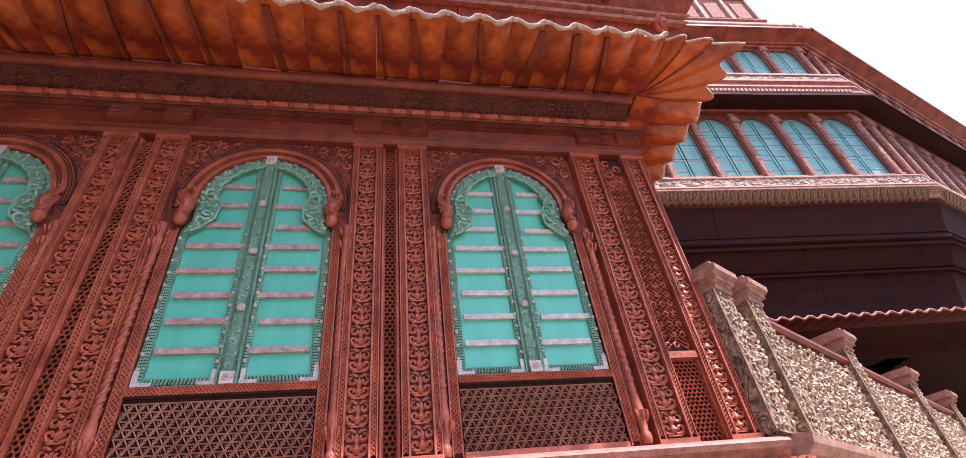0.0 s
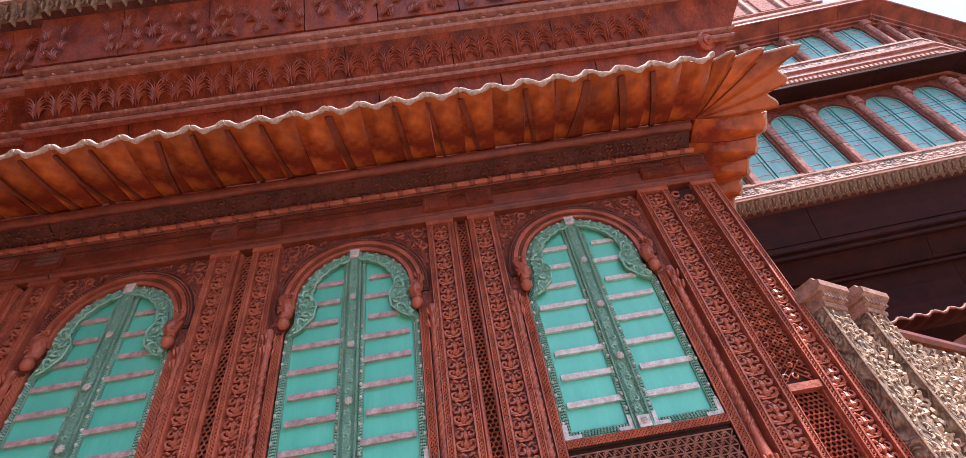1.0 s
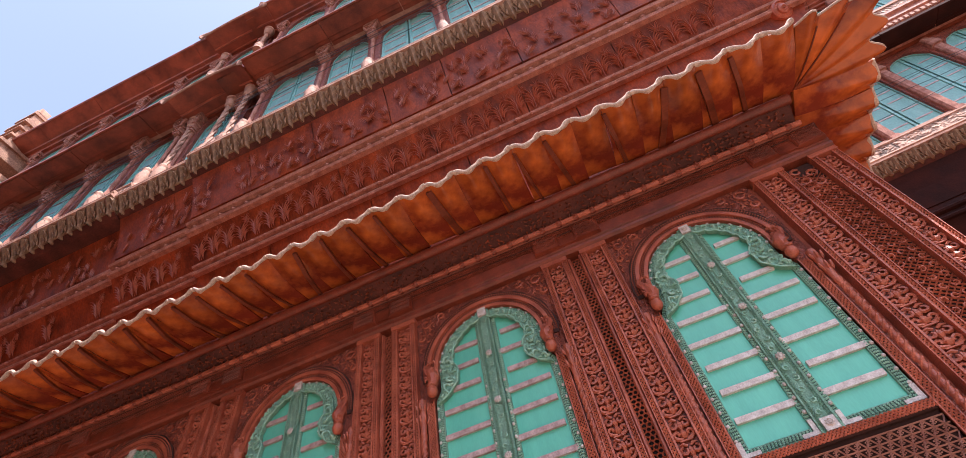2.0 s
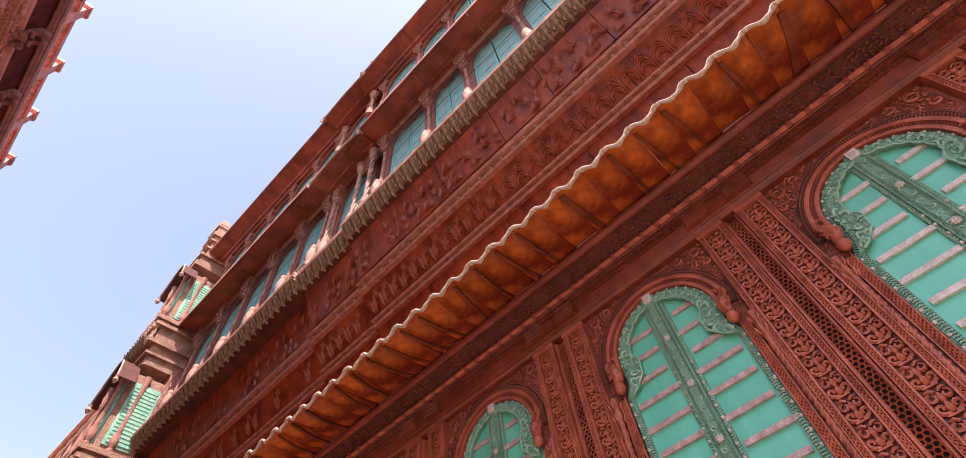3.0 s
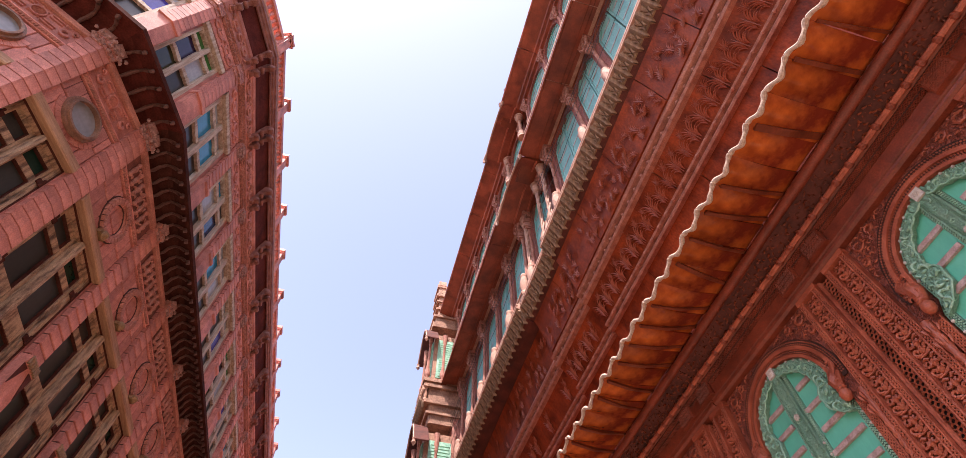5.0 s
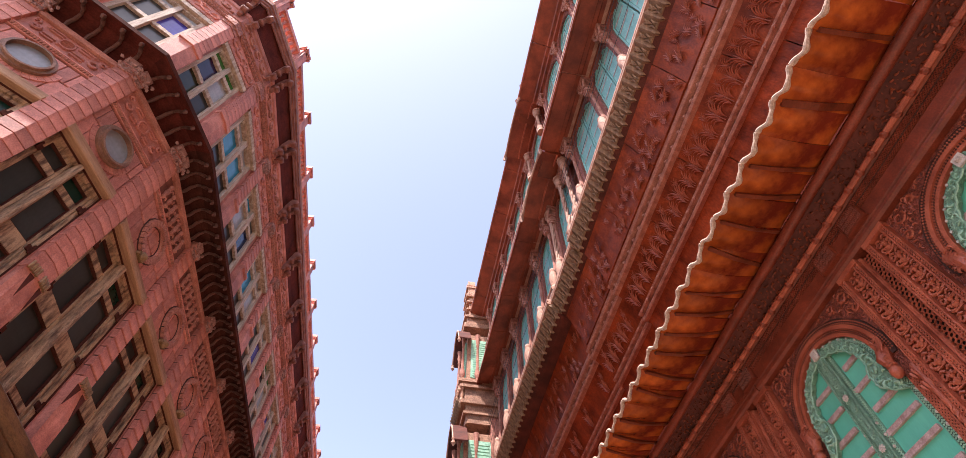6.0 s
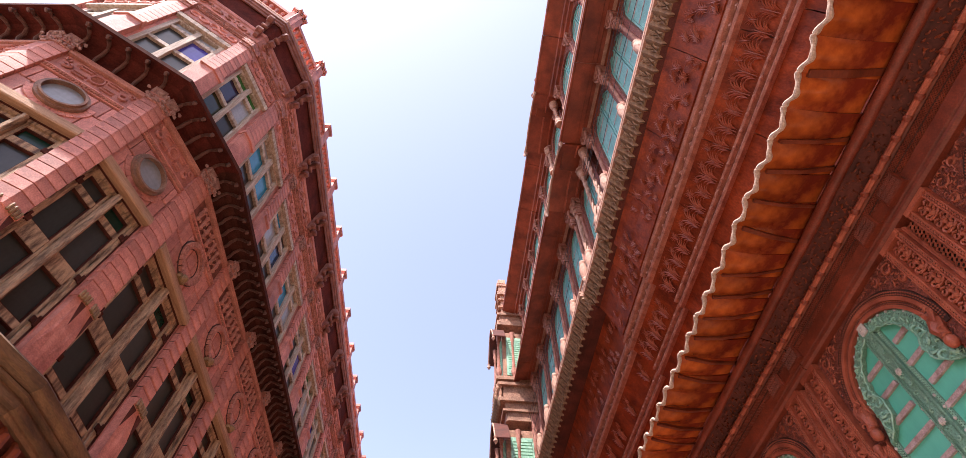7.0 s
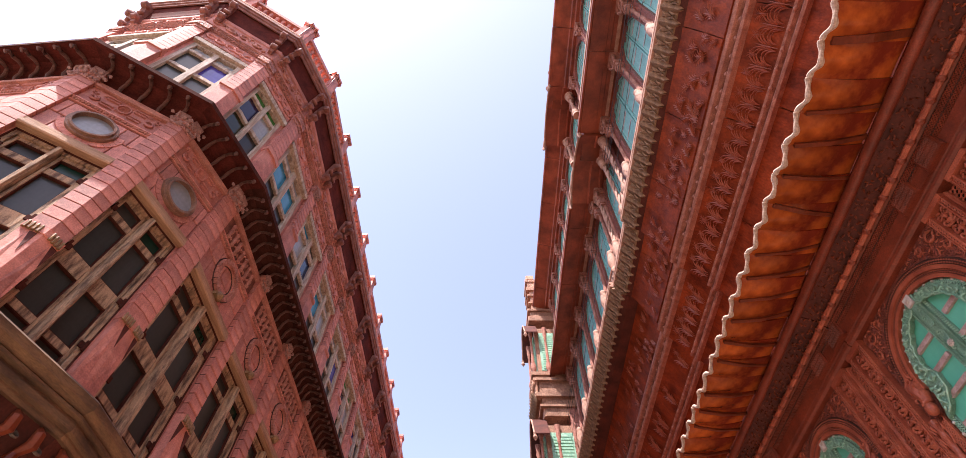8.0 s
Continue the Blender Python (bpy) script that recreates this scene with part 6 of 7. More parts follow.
def corner_strip(parent, delta):
    """Rusticated corner blocks, a smooth tapered foot, and the same again on the upper storey."""
    st = part("strip", Mesh().prism_z(fold(delta, 0.105, 0.036), B_SILL - 0.05, 6.86), JOINT, parent)
    block = Mesh().prism_z(fold(delta, 0.112, 0.058), 0.0, BH - 0.012).data("quoin_block", PINK)
    for k in range(17):
        part("quoin_block", block, PINK, st, at=place(0, 0, FOOT + 0.02 + k * BH))
    part("strip_foot", Mesh().prism_z(fold(delta, 0.114, 0.066), B_SILL - 0.05, FOOT - 0.06).prism_z(fold(delta, 0.120, 0.076), FOOT - 0.06, FOOT), PINK, st)
    for sg in (0, 1):
        at = pose(0, 0, 0, 0, 0, -delta * sg) @ place(-0.12 * sg)
        leaf = Mesh().add([(0.006, -0.067, B_SILL - 0.02), (0.114, -0.067, B_SILL - 0.02), (0.06, -0.067, 4.74), (0.06, -0.073, B_SILL + 0.38)], [(0, 1, 3), (1, 2, 3), (2, 0, 3)])
        part("foot_leaf", leaf, PINK, st, at=at)
        # flat dark triangle paints the shade of a recess
        part("foot_recess", Mesh().prism_y([(0.112, 4.56), (0.112, 4.755), (0.066, 4.755)], -0.0705, -0.06), SOFFIT, st, at=at)
        for j in range(4):
            part("flute", Mesh().lathe([(0.012, 0), (0.012, 0.06), (0.006, 0.075)], at @ place(0.02 + 0.027 * j, -0.078, FOOT - 0.068), 6), GILT, st)
    part("capital", Mesh().prism_z(fold(delta, 0.115, 0.068), 6.72, 6.78).prism_z(fold(delta, 0.12, 0.085), 6.78, 6.90), PINK_CARVED, st)
    for sg in (0, 1):
        part("capital_leaf", LUMPS[sg], DUSTY_CAP, st, "dust-greyed curled leaves", at=pose(0, 0, 0, 0, 0, -delta * sg) @ place(0.055 - 0.11 * sg, 0.0, 6.76))
    su = part("upper_strip", Mesh().prism_z(fold(delta, 0.105, 0.034), 7.15, 9.2), JOINT, parent)
    block = Mesh().prism_z(fold(delta, 0.112, 0.056), 0.0, 0.094).data("quoin_block", PINK)
    for k in range(10):
        part("quoin_block", block, PINK, su, at=place(0, 0, 8.00 + k * 0.103))
    part("strip_foot", Mesh().prism_z(fold(delta, 0.12, 0.085), 7.15, 7.90).prism_z(fold(delta, 0.13, 0.105), 7.90, 7.98), PINK, su)
    part("capital", Mesh().prism_z(fold(delta, 0.115, 0.066), 9.02, 9.10).prism_z(fold(delta, 0.12, 0.085), 9.10, 9.24), PINK_CARVED, su)


def flat_strip(parent, e, fine=True):
    st = part("strip", Mesh().box(e - 0.098, e + 0.098, -0.045, 0.0, B_SILL - 0.05, 6.86), JOINT, parent)
    su = part("upper_strip", Mesh().box(e - 0.098, e + 0.098, -0.04, 0.0, 7.15, 9.2), JOINT, parent)
    if fine:
        for k in range(17):
            part("quoin_block", BLOCK, PINK, st, at=place(e, -0.006, FOOT + 0.02 + k * BH))
        for k in range(10):
            part("quoin_block", BLOCK_UP, PINK, su, at=place(e, -0.006, 8.00 + k * 0.103))
    part("strip_foot", Mesh().prism_x([(0, B_SILL - 0.05), (-0.085, B_SILL - 0.05), (-0.08, FOOT - 0.07), (-0.095, FOOT - 0.055), (-0.095, FOOT), (0, FOOT + 0.01)], e - 0.11, e + 0.11), PINK, st)
    part("foot_leaf", Mesh().add([(e - 0.10, -0.083, B_SILL - 0.02), (e + 0.10, -0.083, B_SILL - 0.02), (e, -0.081, 4.72), (e, -0.092, B_SILL + 0.36)], [(0, 1, 3), (1, 2, 3), (2, 0, 3)]), PINK, st)
    for q in (-1, 1):
        # flat dark triangles paint the shade of two recesses
        part("foot_recess", Mesh().prism_y([(e + q * 0.104, 4.755), (e + q * 0.030, 4.755), (e + q * 0.104, 4.55)][::q], -0.0875, -0.07), SOFFIT, st)
        for j in range(3):
            part("flute", Mesh().lathe([(0.013, 0), (0.013, 0.06), (0.006, 0.078)], place(e + q * (0.018 + 0.034 * j), -0.098, FOOT - 0.066), 6), GILT, st)
    part("capital", Mesh().prism_x([(0, 6.72), (-0.066, 6.72), (-0.07, 6.78), (-0.085, 6.80), (-0.085, 6.87), (0, 6.89)], e - 0.10, e + 0.10), RING_STONE, st)
    part("capital_leaf", LUMPS[0], DUSTY_CAP, st, at=place(e, 0.0, 6.76))
    part("strip_foot", Mesh().prism_x([(0, 7.15), (-0.085, 7.15), (-0.085, 7.90), (-0.105, 7.93), (-0.105, 7.98), (0, 7.99)], e - 0.115, e + 0.115), PINK, su)
    part("capital", Mesh().prism_x([(0, 9.02), (-0.062, 9.02), (-0.08, 9.10), (-0.07, 9.14), (-0.09, 9.22), (0, 9.24)], e - 0.108, e + 0.108), PINK_CARVED, su)
    part("capital_leaf", LUMPS[1], CROWN_STONE, su, at=place(e, 0.0, 9.05))


def baluster_frieze(sx):
    """Turned stubs, knots and curls in a row, the relief of the frieze under the eave."""
    m = Mesh()
    for j in range(-3, 4):
        x = j * 0.115 * sx
        m.lathe([(0.012, 0), (0.03, 0.02), (0.018, 0.05), (0.032, 0.10), (0.018, 0.16), (0.03, 0.20), (0.012, 0.23)], place(x, -0.016, 0.02), 6)
        if j < 3:
            comma(m, x + 0.058 * sx, 0.06, 0.026, 30 + 90 * (j % 2), 1, -0.022, 0.40)
            comma(m, x + 0.058 * sx, 0.18, 0.030, 200 + 60 * (j % 3), -1, -0.022, 0.40)
    return m


SIDE_FRIEZE = baluster_frieze(1.0).data("frieze_relief", RING_STONE, True)


def facet_frieze(w):
    """Raised rules, end scrolls and a netted oval, the frieze of the corner faces."""
    m = Mesh()
    for z in (0.06, 0.10, 0.19, 0.23):
        m.box(-w / 2 + 0.16, -0.07, -0.022, 0.0, z, z + 0.012).box(0.07, w / 2 - 0.16, -0.022, 0.0, z, z + 0.012)
    for s in (-1, 1):
        scroll(m, s * (w / 2 - 0.09), 0.12, 0.045, 90, 90 + s * 330, -0.012, 0.012)
        scroll(m, s * (w / 2 - 0.05), 0.21, 0.028, -60, -60 - s * 330, -0.012, 0.010)
        comma(m, s * (w / 2 - 0.13), 0.22, 0.026, 40, s, -0.012, 0.4)
    m.strip_y([(x * 0.8, z) for x, z in arc(0, 0.15, 0.075, 0, 360, 20)], [(x * 0.8, z) for x, z in arc(0, 0.15, 0.062, 0, 360, 20)], -0.024, 0.0)
    for k in range(-2, 3):
        bar(m, (-0.05, 0.15 + 0.024 * k - 0.03), (0.05, 0.15 + 0.024 * k + 0.03), -0.004, 0.005, 0.012)
        bar(m, (0.05, 0.15 + 0.024 * k - 0.03), (-0.05, 0.15 + 0.024 * k + 0.03), -0.004, 0.005, 0.012)
    return m


def rose_front(m, L, bays, glazed, name, t0, t1, sx=1.0, first=0):
    """One face of the rose stone house along local x, with windows at the bay middles; t0, t1: the slant of its mouldings' ends."""
    wl = root(name, m, "rose pink sandstone wall with rusticated strips", "wall", "structure")
    w, wu = 0.92 * sx, 0.84 * sx
    core = Mesh().box(0, L, 0.08, 0.5, 0.0, B_SILL).box(0, L, 0.0, 0.5, B_HEAD, U_SILL).box(0, L, 0.0, 0.5, U_HEAD, 10.3)
    for half, z0, z1 in ((w / 2, B_SILL, B_HEAD), (wu / 2, U_SILL, U_HEAD)):
        left = 0.0
        for cx in bays:
            core.box(left, cx - half, 0.0, 0.5, z0, z1)
            left = cx + half
        core.box(left, L, 0.0, 0.5, z0, z1)
    core.box(0, L, 0.35, 0.5, B_SILL, U_HEAD)
    part("wall", core, PINK, wl)
    edges = [(a + b) / 2 for a, b in zip(bays[:-1], bays[1:])]
    for i, e in enumerate(edges):
        flat_strip(wl, e, i < 9)
    relief = facet_frieze(w).data("frieze_relief", PINK, True) if glazed else SIDE_FRIEZE
    for i, cx in enumerate(bays):
        win = copy_thing(TW_WIN, m @ place(cx, 0.05, B_SILL) @ Matrix.Diagonal((sx, 1, 1, 1)))
        COUNT["n"] += 1
        win.name = f"window_{300 + COUNT['n']}"
        up = copy_thing(CWS[(i + first) % len(CWS)], m @ place(cx, 0.03, U_SILL) @ Matrix.Diagonal((sx, 1, 1, 1)))
        up.name = f"window_{500 + COUNT['n']}"
        part("lintel", Mesh().prism_x([(0.003, B_HEAD - 0.005), (-0.062, B_HEAD - 0.005), (-0.070, B_HEAD + 0.01), (-0.070, B_HEAD + 0.05), (-0.054, B_HEAD + 0.058), (-0.054, B_HEAD + 0.105), (-0.046, B_HEAD + 0.115), (0.003, B_HEAD + 0.115)], cx - w / 2 - 0.012, cx + w / 2 + 0.012), TIMBER_LIGHT, wl, "worn timber lintel")
        # dark liner paints the shade inside the window recess
        part("reveal", Mesh().box(cx - w / 2, cx + w / 2, 0.004, 0.34, B_HEAD - 0.012, B_HEAD - 0.002).box(cx - w / 2, cx - w / 2 + 0.008, 0.004, 0.34, B_SILL, B_HEAD - 0.012).box(cx + w / 2 - 0.008, cx + w / 2, 0.004, 0.34, B_SILL, B_HEAD - 0.012), DARK_BROWN, wl)
        rm = place(cx, 0, 6.11 if glazed else 6.15)
        if glazed:
            rw = root(f"window_{700 + COUNT['n']}", m @ rm, "round timber framed window with a dusty pane", "window", "structure")
            part("halo_stones", HALO, PINK, rw)
            part("round_frame", ROUND_FRAME, RING_FRAME, rw)
            part("pane", ROUND_PANE, GLASS_ROUND, rw)
        else:
            part("ring_ground", RING_BACK, JOINT, wl, at=rm)
            part("ring_stones", RING, RING_STONE, wl, at=rm)
            part("ring_edge", RING_IN, RING_STONE, wl, at=rm)
            part("keystone", Mesh().lathe([(0.042, 0), (0.05, 0.02), (0.032, 0.045), (0.01, 0.06)], pose(cx, -0.062, 5.895, 90), 8).box(cx - 0.06, cx + 0.06, -0.075, 0.0, 5.872, 5.912), GILT, wl, smooth=True)
        part("field_ground", Mesh().box(cx - w / 2 - 0.01, cx + w / 2 + 0.01, -0.006, 0.0, 5.86, 6.365), JOINT, wl)
        for k in range(2):
            cuts = [-w / 2 - 0.008] + [(j + 0.5 * k) * w / 6 - w / 2 for j in range(0 if k else 1, 6)] + [w / 2 + 0.008]
            for a, b in zip(cuts[:-1], cuts[1:]):
                part("wall_block", TILE, PINK, wl, at=place(cx + (a + b) / 2, 0, 5.868 + k * 0.245) @ Matrix.Diagonal(((b - a - 0.005) / 0.146, 1, 1, 1)))
        part("frieze_ground", Mesh().box(cx - w / 2 - 0.01, cx + w / 2 + 0.01, -0.012, 0.0, 6.44, 6.72), PINK if glazed else FRIEZE_GROUND, wl)
        part("frieze_relief", relief, RING_STONE, wl, at=place(cx, -0.010, 6.44))
        rope = Mesh()
        for k in range(26):
            x = cx - w / 2 + w * (k + 0.5) / 26
            rope.tube([(x - 0.016 * sx, -0.026, 6.378), (x, -0.040, 6.392), (x + 0.016 * sx, -0.026, 6.408)], [0.008, 0.014, 0.008], 5)
        part("rope_course", rope, RING_STONE, wl, smooth=True)
        part("frieze_panel", Mesh().box(cx - wu / 2 - 0.03, cx + wu / 2 + 0.03, -0.02, 0.0, 8.89, 9.20), PINK, wl)
        sc = Mesh()
        for j in range(5):
            scroll(sc, cx + (j - 2) * 0.17 * sx, 9.04, 0.075, j * 140, j * 140 + 330, -0.022, 0.016)
            comma(sc, cx + (j - 2) * 0.17 * sx + 0.08 * sx, 9.11 - 0.12 * (j % 2), 0.034, 70 * j, 1 if j % 2 else -1, -0.02, 0.45)
        part("frieze_scroll", sc, PINK, wl, smooth=True)
        den = Mesh()
        for k in range(22):
            x = cx - wu / 2 + wu * (k + 0.5) / 22
            den.lathe([(0.006, -0.016), (0.014, 0.0), (0.006, 0.016)], place(x, -0.036, 8.862), 6)
        part("bead_course", den, RING_STONE, wl, smooth=True)
        part("upper_lintel", Mesh().prism_x([(0.1, U_HEAD - 0.005), (-0.05, U_HEAD - 0.005), (-0.055, U_HEAD + 0.05), (-0.04, U_HEAD + 0.06), (-0.045, U_HEAD + 0.10), (0.0, U_HEAD + 0.11)], cx - wu / 2 - 0.03, cx + wu / 2 + 0.03), TIMBER_GREY, wl)
    part("string_course", Mesh().mitre([(0, 6.365), (-0.030, 6.365), (-0.034, 6.372), (-0.024, 6.38), (-0.024, 6.41), (-0.042, 6.418), (-0.038, 6.436), (0, 6.44)], 0, L, t0, t1), PINK, wl)
    part("string_course", Mesh().mitre([(0, 6.72), (-0.05, 6.72), (-0.06, 6.745), (-0.035, 6.765), (-0.045, 6.80), (-0.03, 6.82), (0, 6.82)], 0, L, t0, t1), RING_STONE, wl)
    part("upper_frieze", Mesh().mitre([(0, 9.20), (-0.03, 9.20), (-0.06, 9.23), (-0.05, 9.27), (-0.08, 9.30), (0, 9.31)], 0, L, t0, t1), PINK_CARVED, wl)
    # sill ledge and the corbel below it
    lg = root("ledge", m, "worn brown ledge over corbels coloured dark for shade, with ring bosses", "ledge", "structure")
    part("shelf", Mesh().mitre([(0.1, B_SILL - 0.01), (-0.10, B_SILL - 0.02), (-0.27, B_SILL - 0.06), (-0.30, B_SILL - 0.09), (-0.29, B_SILL - 0.14), (-0.24, B_SILL - 0.17), (0.1, B_SILL - 0.17)], 0, L, t0, t1), TIMBER_DARK, lg)
    part("fascia", Mesh().mitre([(0.1, B_SILL - 0.17), (-0.235, B_SILL - 0.17), (-0.255, B_SILL - 0.185), (-0.255, B_SILL - 0.205), (-0.222, B_SILL - 0.215), (-0.222, B_SILL - 0.235), (-0.245, B_SILL - 0.245), (-0.240, B_SILL - 0.285), (-0.212, B_SILL - 0.295), (-0.212, B_SILL - 0.31), (-0.20, B_SILL - 0.33), (0.1, B_SILL - 0.33)], 0, L, t0, t1), TIMBER_DARK, lg)
    # corbel and lobes coloured dark, as shaded below the ledge
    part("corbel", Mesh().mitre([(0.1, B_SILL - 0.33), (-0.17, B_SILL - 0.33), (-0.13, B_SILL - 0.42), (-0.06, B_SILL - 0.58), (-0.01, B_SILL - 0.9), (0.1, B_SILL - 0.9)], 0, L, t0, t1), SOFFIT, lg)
    n = max(2, int(L / 0.15)) if L < 5 else 20
    for k in range(n):
        x = (k + 0.5) * (L / n if L < 5 else 0.15)
        part("corbel_lobe", LOBE, RED_DEEP, lg, at=place(x, 0, B_SILL - 0.34))
        part("ring_boss", RUSTY_RING, IRON, lg, at=pose(x + 0.07, -0.165, B_SILL - 0.44, -35))
    # main eave with brackets
    ev = root("bracketed_eave", m, "dark brown eave on curled dark brackets", "eave", "structure")
    part("eave_slab", Mesh().mitre([(0.0, 7.10), (-OVER + 0.04, 6.985), (-OVER, 6.975), (-OVER, 7.02), (0.0, 7.18)], 0, L, t0, t1), DARK_CRIMSON if glazed else DARK_BROWN, ev)
    part("cove", Mesh().mitre([(0.0, 6.82), (-0.012, 6.82), (-0.03, 6.96), (-0.08, 7.03), (-0.14, 7.045), (0.0, 7.09)], 0, L, t0, t1), DARK_CRIMSON if glazed else DARK_BROWN, ev)
    part("eave_edge", Mesh().mitre([(-OVER + 0.001, 6.972), (-OVER - 0.006, 6.968), (-OVER - 0.008, 7.026), (-OVER + 0.001, 7.022)], 0, L, t0, t1), DARK_BROWN, ev)
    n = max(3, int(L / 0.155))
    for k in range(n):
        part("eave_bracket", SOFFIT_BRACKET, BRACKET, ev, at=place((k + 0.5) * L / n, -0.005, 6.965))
    # crown
    cr = root("crown_cornice", m, "projecting rose stone cornice with scroll brackets and a balustrade", "cornice", "structure")
    # dark crimson paints the shade that a deeper overhang would cast here
    part("soffit", Mesh().mitre([(0.0, 9.70), (-0.09, 9.70), (-0.10, 9.80), (-0.16, 10.08), (-0.16, 10.2), (0.0, 10.22)], 0, L, t0, t1), DARK_CRIMSON, cr)
    part("frieze_band", Mesh().mitre([(0.0, 9.31), (-0.05, 9.31), (-0.06, 9.36), (-0.045, 9.38), (-0.055, 9.62), (-0.075, 9.64), (-0.085, 9.70), (0.0, 9.70)], 0, L, t0, t1), PINK, cr)
    band = Mesh()
    for k in range(int(L / 0.19)):
        x = 0.095 + 0.19 * k
        scroll(band, x, 9.50, 0.078, k * 170, k * 170 + 330, -0.056, 0.016)
        comma(band, x + 0.095, 9.55 - 0.10 * (k % 2), 0.036, 80 * k, 1 if k % 2 else -1, -0.054, 0.45)
    tagged(part("frieze_scroll", band, RING_STONE, cr, smooth=True), kind="stuff")
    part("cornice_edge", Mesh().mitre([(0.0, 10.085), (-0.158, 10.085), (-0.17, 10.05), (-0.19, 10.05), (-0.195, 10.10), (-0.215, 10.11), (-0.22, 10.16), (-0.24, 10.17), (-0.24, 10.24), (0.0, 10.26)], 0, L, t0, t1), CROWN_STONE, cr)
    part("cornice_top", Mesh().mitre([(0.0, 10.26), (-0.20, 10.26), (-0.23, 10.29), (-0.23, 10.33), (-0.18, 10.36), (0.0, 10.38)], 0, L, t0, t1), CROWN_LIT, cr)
    for e in [0.0, *edges, L]:
        for o in (-0.075, 0.075):
            if -0.02 < e + o < L + 0.02:
                part("scroll_bracket", SCROLL_BRACKET, CROWN_STONE, cr, at=place(e + o, -0.06, 9.52))
        part("parapet_post", Mesh().box(e - 0.085, e + 0.085, -0.11, 0.05, 10.38, 11.26).box(e - 0.10, e + 0.10, -0.125, 0.065, 11.26, 11.30).box(e - 0.12, e + 0.12, -0.14, 0.08, 11.30, 11.37), PINK, cr)
    part("parapet_rail", Mesh().mitre([(0.03, 10.98), (-0.10, 10.98), (-0.10, 11.08), (0.03, 11.08)], 0, L, t0, t1).mitre([(0.03, 10.38), (-0.10, 10.38), (-0.10, 10.50), (0.03, 10.50)], 0, L, t0, t1), PINK, cr)
    n = int(L / 0.10)
    for k in range(n):
        part("baluster", BALUSTER, PINK, cr, at=place((k + 0.5) * L / n, -0.04, 10.50) @ Matrix.Diagonal((1.15, 1.15, 1.07, 1)))
    part("roof", Mesh().box(0, L, 0.02, 2.0, 10.22, 10.36), PINK, cr)
    return wl


LOBE = Mesh().tube([(0, -0.17, 0.0), (0, -0.205, -0.05), (0.012, -0.195, -0.11), (0, -0.13, -0.15), (-0.01, -0.12, -0.20), (0, -0.07, -0.27), (0, -0.04, -0.36)], [0.015, 0.034, 0.040, 0.026, 0.036, 0.03, 0.012], 7).data("corbel_lobe", RED_DEEP, True)
W0, W1, W2 = Vector((-1.198, -7.04)), Vector((-1.70, -6.264)), Vector((-2.536, -5.98))


def heading(a, b):
    return math.degrees(math.atan2(b.y - a.y, b.x - a.x))


D0, D1, D2, D3 = 85.0, heading(W0, W1), heading(W1, W2), 177.6
T01, T12, T23 = (math.tan(radians((b - a) / 2)) for a, b in ((D0, D1), (D1, D2), (D2, D3)))
WZ = W0 - 1.15 * Vector((math.cos(radians(D0)), math.sin(radians(D0))))
WY = WZ - 4.0 * Vector((math.cos(radians(48)), math.sin(radians(48))))
F_END, F_BACK = place(WZ.x, WZ.y, 0, D0), place(WY.x, WY.y, 0, 48.0)
TZ = math.tan(radians((D0 - 48.0) / 2))
F_B, F_C, F_SIDE = place(W0.x, W0.y, 0, D1), place(W1.x, W1.y, 0, D2), place(W2.x, W2.y, 0, D3)
LB, LC = (W1 - W0).length, (W2 - W1).length
side = rose_front(F_SIDE, 15.0, [0.60 + 1.165 * k for k in range(12)], False, "wall_rose_side", T23, 0.0)
facet = rose_front(F_C, LC, [LC / 2], True, "wall_rose_facet", T12, T23, 0.69, 4)
facet_b = rose_front(F_B, LB, [LB / 2], True, "wall_rose_facet_end", T01, T12, 0.74, 3)
ending = rose_front(F_END, 1.15, [0.575], True, "wall_rose_end", TZ, T01, 0.9, 1)
rose_front(F_BACK, 4.0, [0.7, 2.0, 3.3], True, "wall_rose_back", 0.0, TZ, 1.0, 2)
corner_strip(ending, D0 - 48.0)
corner_strip(side, D3 - D2)
corner_strip(facet, D2 - D1)
corner_strip(facet_b, D1 - D0)

# ---------------------------------------------------------------- far turret bays on the carved side
# Sunlit tints: the warm light on the turrets is in these colours.
WARM = material("sunlit_buff_pink_stone", (0.60, 0.34, 0.22), (0.32, 0.15, 0.09), 0.8, 9.0, 80.0, 0.5)
WARM_CARVED = carved("carved_sunlit_buff_stone", (0.60, 0.34, 0.22), (0.34, 0.17, 0.105), 26.0, 0.014, 0.8, 0.5)
BALUSTER_SMALL = Mesh().lathe([(0.05, 0), (0.05, 0.04), (0.025, 0.07), (0.055, 0.16), (0.03, 0.28), (0.05, 0.33), (0.05, 0.37)], None, 7).data("baluster", WARM, True)


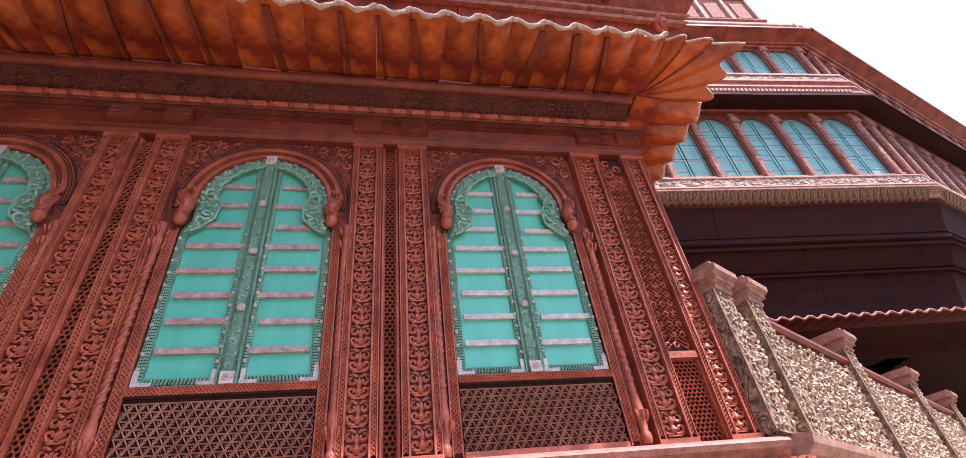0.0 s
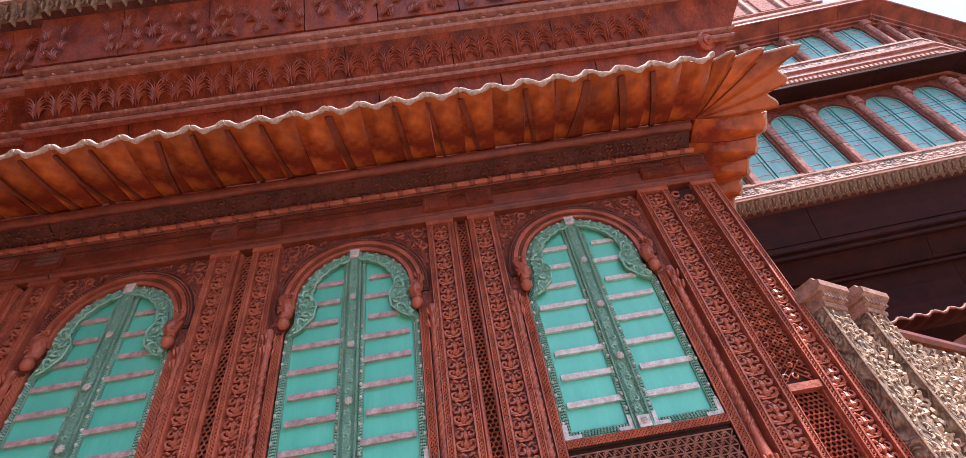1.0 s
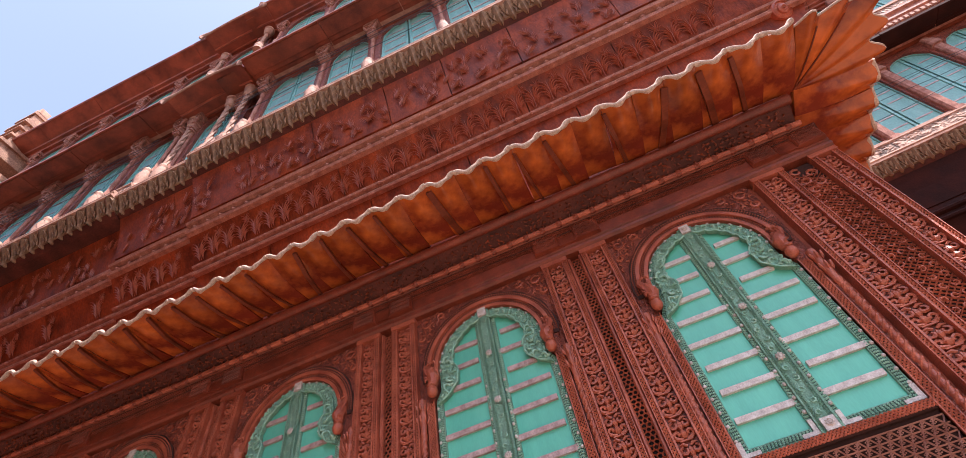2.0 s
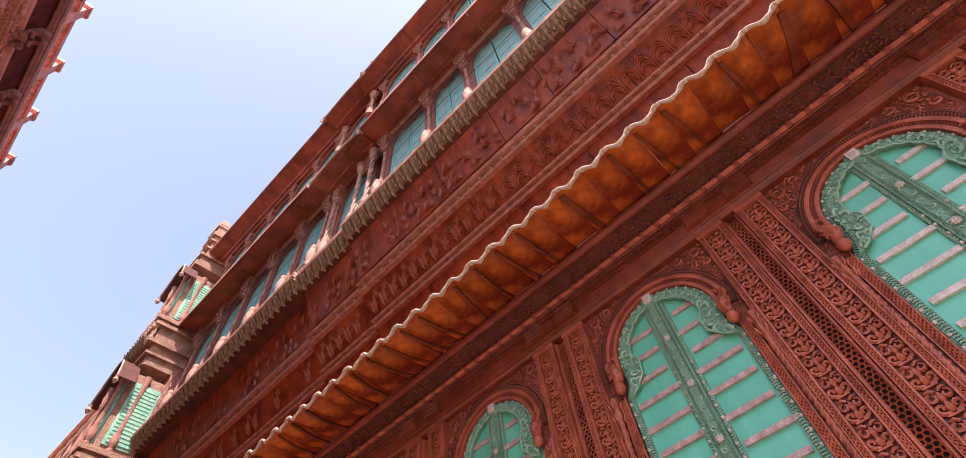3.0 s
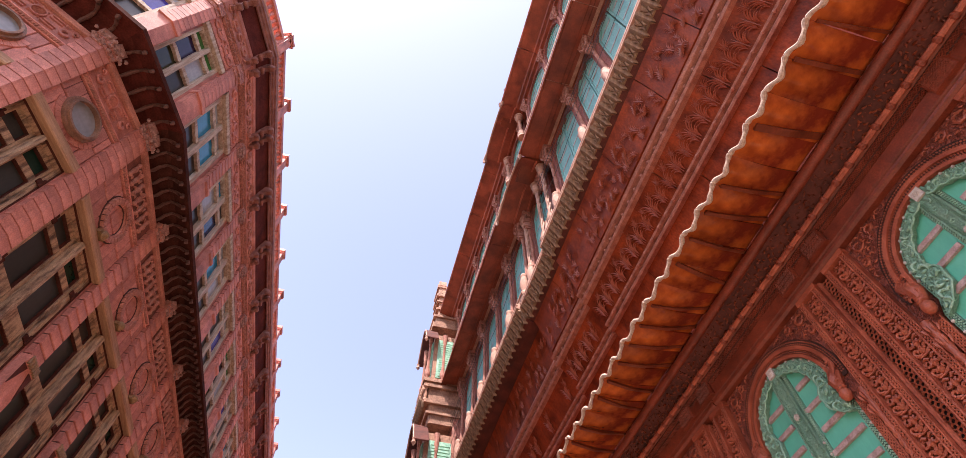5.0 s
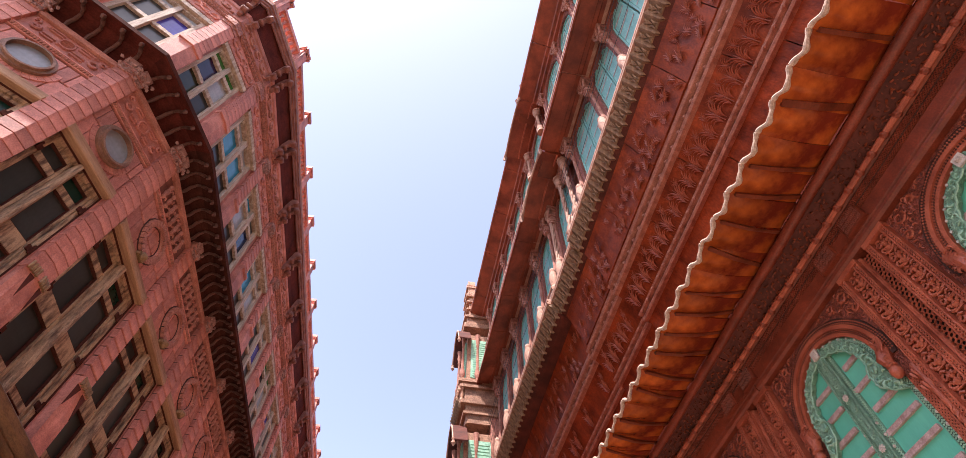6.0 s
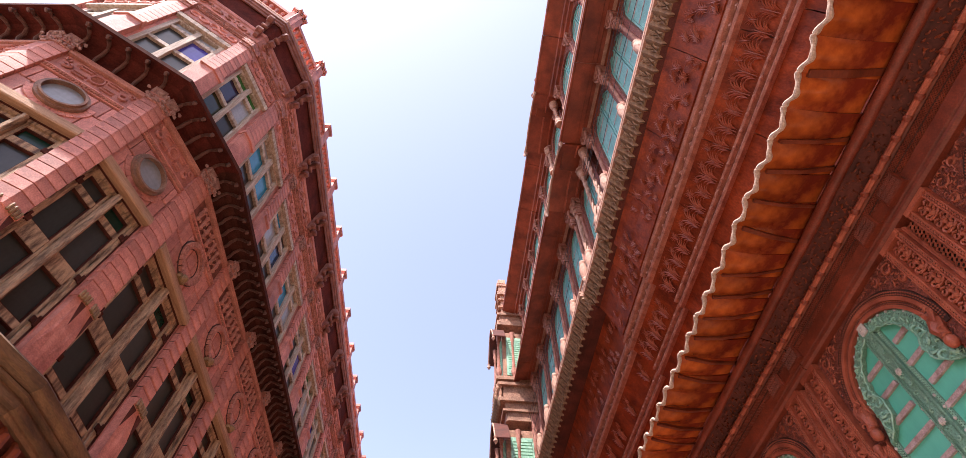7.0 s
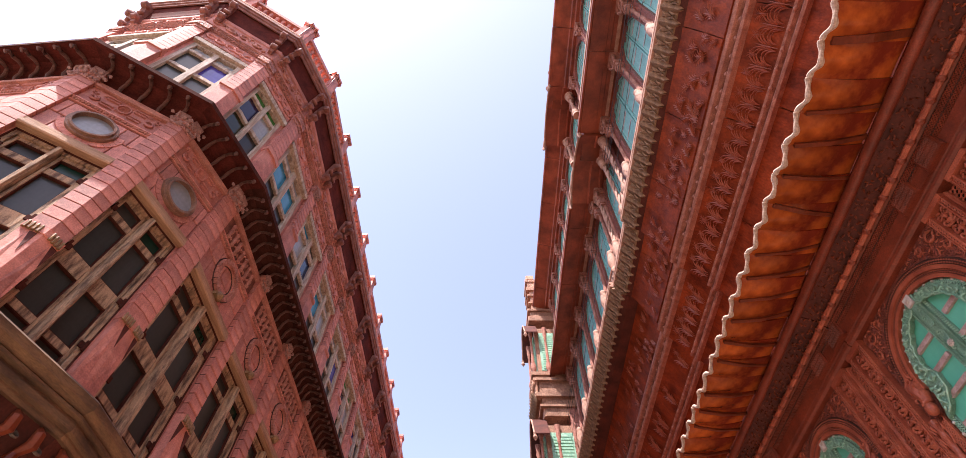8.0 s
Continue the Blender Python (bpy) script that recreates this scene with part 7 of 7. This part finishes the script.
def turret(x, y, z0, label, top):
    r = root("turret_bay", place(x, y, z0) @ Matrix.Diagonal((0.66, 0.94, 1, 1)), label, "turret", group="turret bays")
    for hw, front, z_lo, z_hi, cut in ((0.52, 0.16, -1.2, -0.98, 0.06), (0.60, 0.24, -0.98, -0.92, 0.0), (0.54, 0.18, -0.92, -0.72, 0.03), (0.66, 0.32, -0.72, -0.62, 0.0), (0.54, 0.22, -0.62, -0.25, 0.03), (0.66, 0.36, -0.25, -0.17, 0.0), (0.60, 0.30, -0.17, -0.10, 0.0), (0.68, 0.39, -0.10, 0.0, 0.0)):
        part("base_course", Mesh().box(-hw, hw, -front, 0.8, z_lo, z_hi, c=cut), WARM_CARVED, r)
    for k in range(8):
        part("baluster", BALUSTER_SMALL, WARM, r, at=place(-0.56 + 0.16 * k, -0.29, -0.62))
        part("hanging_leaf", FRINGE, WARM, r, at=place(-0.60 + 0.17 * k, -0.30, -0.64) @ Matrix.Diagonal((1.3, 1.0, 1.2, 1)))
    for k in range(9):
        part("corbel_knob", Mesh().lathe([(0.01, -0.16), (0.05, -0.10), (0.035, -0.05), (0.06, 0.0)], place(-0.62 + 0.155 * k, -0.36, -0.26), 7), WARM, r, smooth=True)
    part("body", Mesh().box(-0.5, 0.5, -0.18, 0.8, 0.0, 1.62), WARM_CARVED, r)
    for cx, cy in ((-0.52, -0.30), (0.52, -0.30), (0.56, 0.1), (0.56, 0.5)):
        part("column", SHAFT, WARM, r, at=place(cx, cy, 0.0) @ Matrix.Diagonal((0.8, 0.8, 1.0, 1)))
    for s in (-1, 1):
        sh = part("shutter", Mesh().box(*sorted((s * 0.015, s * 0.34)), -0.22, -0.18, 0.12, 1.42), GREEN_WORN, r, "pale green louvred shutter")
        for k in range(16):
            part("louvre", Mesh().box(*sorted((s * 0.04, s * 0.31)), -0.245, -0.205, 0.17 + k * 0.076, 0.22 + k * 0.076), GREEN_WORN, sh)
    sd = part("shutter", Mesh().box(0.50, 0.54, -0.08, 0.45, 0.12, 1.42), GREEN_WORN, r, "pale green louvred shutter")
    for k in range(16):
        part("louvre", Mesh().box(0.53, 0.565, -0.03, 0.40, 0.17 + k * 0.076, 0.22 + k * 0.076), GREEN_WORN, sd)
    n = 14
    lo = [(-0.86 + 1.72 * i / n, 1.22 + 0.72 * math.sin(math.pi * i / n)) for i in range(n + 1)]
    part("hood", Mesh().prism_y(lo + [(px * 1.02, pz + 0.03) for px, pz in lo[::-1]], -0.46, -0.12), SOFFIT, r, "drooping dark red stone hood")
    part("hood_rim", Mesh().tube([(px, -0.47, pz + 0.02) for px, pz in lo], 0.022, 6), PALE, r, "pale hood rim", True)
    for s in (-1, 1):
        part("tip", Mesh().lathe([(0.01, -0.14), (0.06, -0.06), (0.03, 0.0), (0.05, 0.05)], place(s * 0.84, -0.46, 1.22), 8), PALE, r, smooth=True)
    if not top:
        return r
    for hw, front, z_lo, z_hi in ((0.50, 0.30, 1.95, 2.12), (0.42, 0.22, 2.12, 2.36), (0.50, 0.30, 2.36, 2.44), (0.36, 0.16, 2.44, 2.74), (0.42, 0.24, 2.74, 2.80), (0.36, 0.16, 2.80, 3.06), (0.44, 0.25, 3.06, 3.12), (0.38, 0.18, 3.12, 3.30), (0.47, 0.27, 3.30, 3.42), (0.42, 0.22, 3.42, 3.70), (0.47, 0.27, 3.70, 3.80)):
        part("crown_course", Mesh().box(-hw, hw, -front, 0.8, z_lo, z_hi, c=0.015), WARM_CARVED, r)
    for cx in (-0.40, 0.0, 0.40):
        part("merlon", Mesh().box(cx - 0.08, cx + 0.08, -0.24, 0.0, 3.80, 3.98 if cx else 4.16, c=0.02), WARM, r)
    return r


turret(-9.85, -1.58, 10.62, "pale stone turret bay with green louvres and a drooping hood", True)
turret(-9.85, -1.58, 7.55, "pale stone lower turret bay with green louvres and a drooping hood", False)
far = root("wall_far", place(-12.6, 0.2, 0), "rose stone wall of the next house with carved bands", "wall", "structure")
part("wall", Mesh().box(-10.0, 3.1, -1.35, 3.0, 0.0, 12.9), PINK_CARVED, far)
for z, o in ((9.2, 0.07), (10.3, 0.10), (11.5, 0.07), (12.2, 0.09), (12.78, 0.16)):
    part("string_course", Mesh().prism_x([(-1.3, z), (-1.35 - o * 0.6, z), (-1.35 - o, z + 0.04), (-1.35 - o, z + 0.09), (-1.3, z + 0.12)], -10.0, 0.01), WARM, far)
for k in range(13):
    part("pilaster_strip", Mesh().box(-0.30 - 0.78 * k, -0.12 - 0.78 * k, -1.40, -1.34, 8.0, 12.78, c=0.015), WARM_CARVED, far)

# ---------------------------------------------------------------- unseen blocks that close the lane, added to cut low sky light
opp = root("wall_opposite", place(), "unseen plain rose stone blocks added to cut low sky light", "wall", "structure")
part("wall", Mesh().box(9.0, 34.0, -12.5, -8.0, 0.0, 9.0), PINK, opp)
part("wall", Mesh().box(26.0, 34.0, -5.5, 3.0, 0.0, 11.0), PINK, opp)
part("wall", Mesh().box(-34.0, -22.5, -7.0, 3.0, 0.0, 12.0), PINK, opp)

# ---------------------------------------------------------------- ground
ground = tagged(new("ground", Mesh().box(-400, 400, -400, 400, -0.3, 0.0).data("ground", DUST)), "dusty pale stone paved lane", "ground", kind="structure")

# the first window of each kind takes its own bay further along
for ob, m in ((UP_A, place(-13.2, -1.02, 8.53)), (UP_B, place(-14.2, -1.02, 8.53)), (UP_L, place(-15.4, -1.02, 8.53)), (UP_M, place(-16.7, -1.02, 8.53)), (TW_WIN, F_SIDE @ place(14.2, 0.06, B_SILL)), *((c, F_SIDE @ place(14.2, 0.05, 7.14)) for i, c in enumerate(CWS[:1]))):
    ob.matrix_basis = m
for c in CWS[1:]:
    for o in (*c.children_recursive, c):
        bpy.data.objects.remove(o)
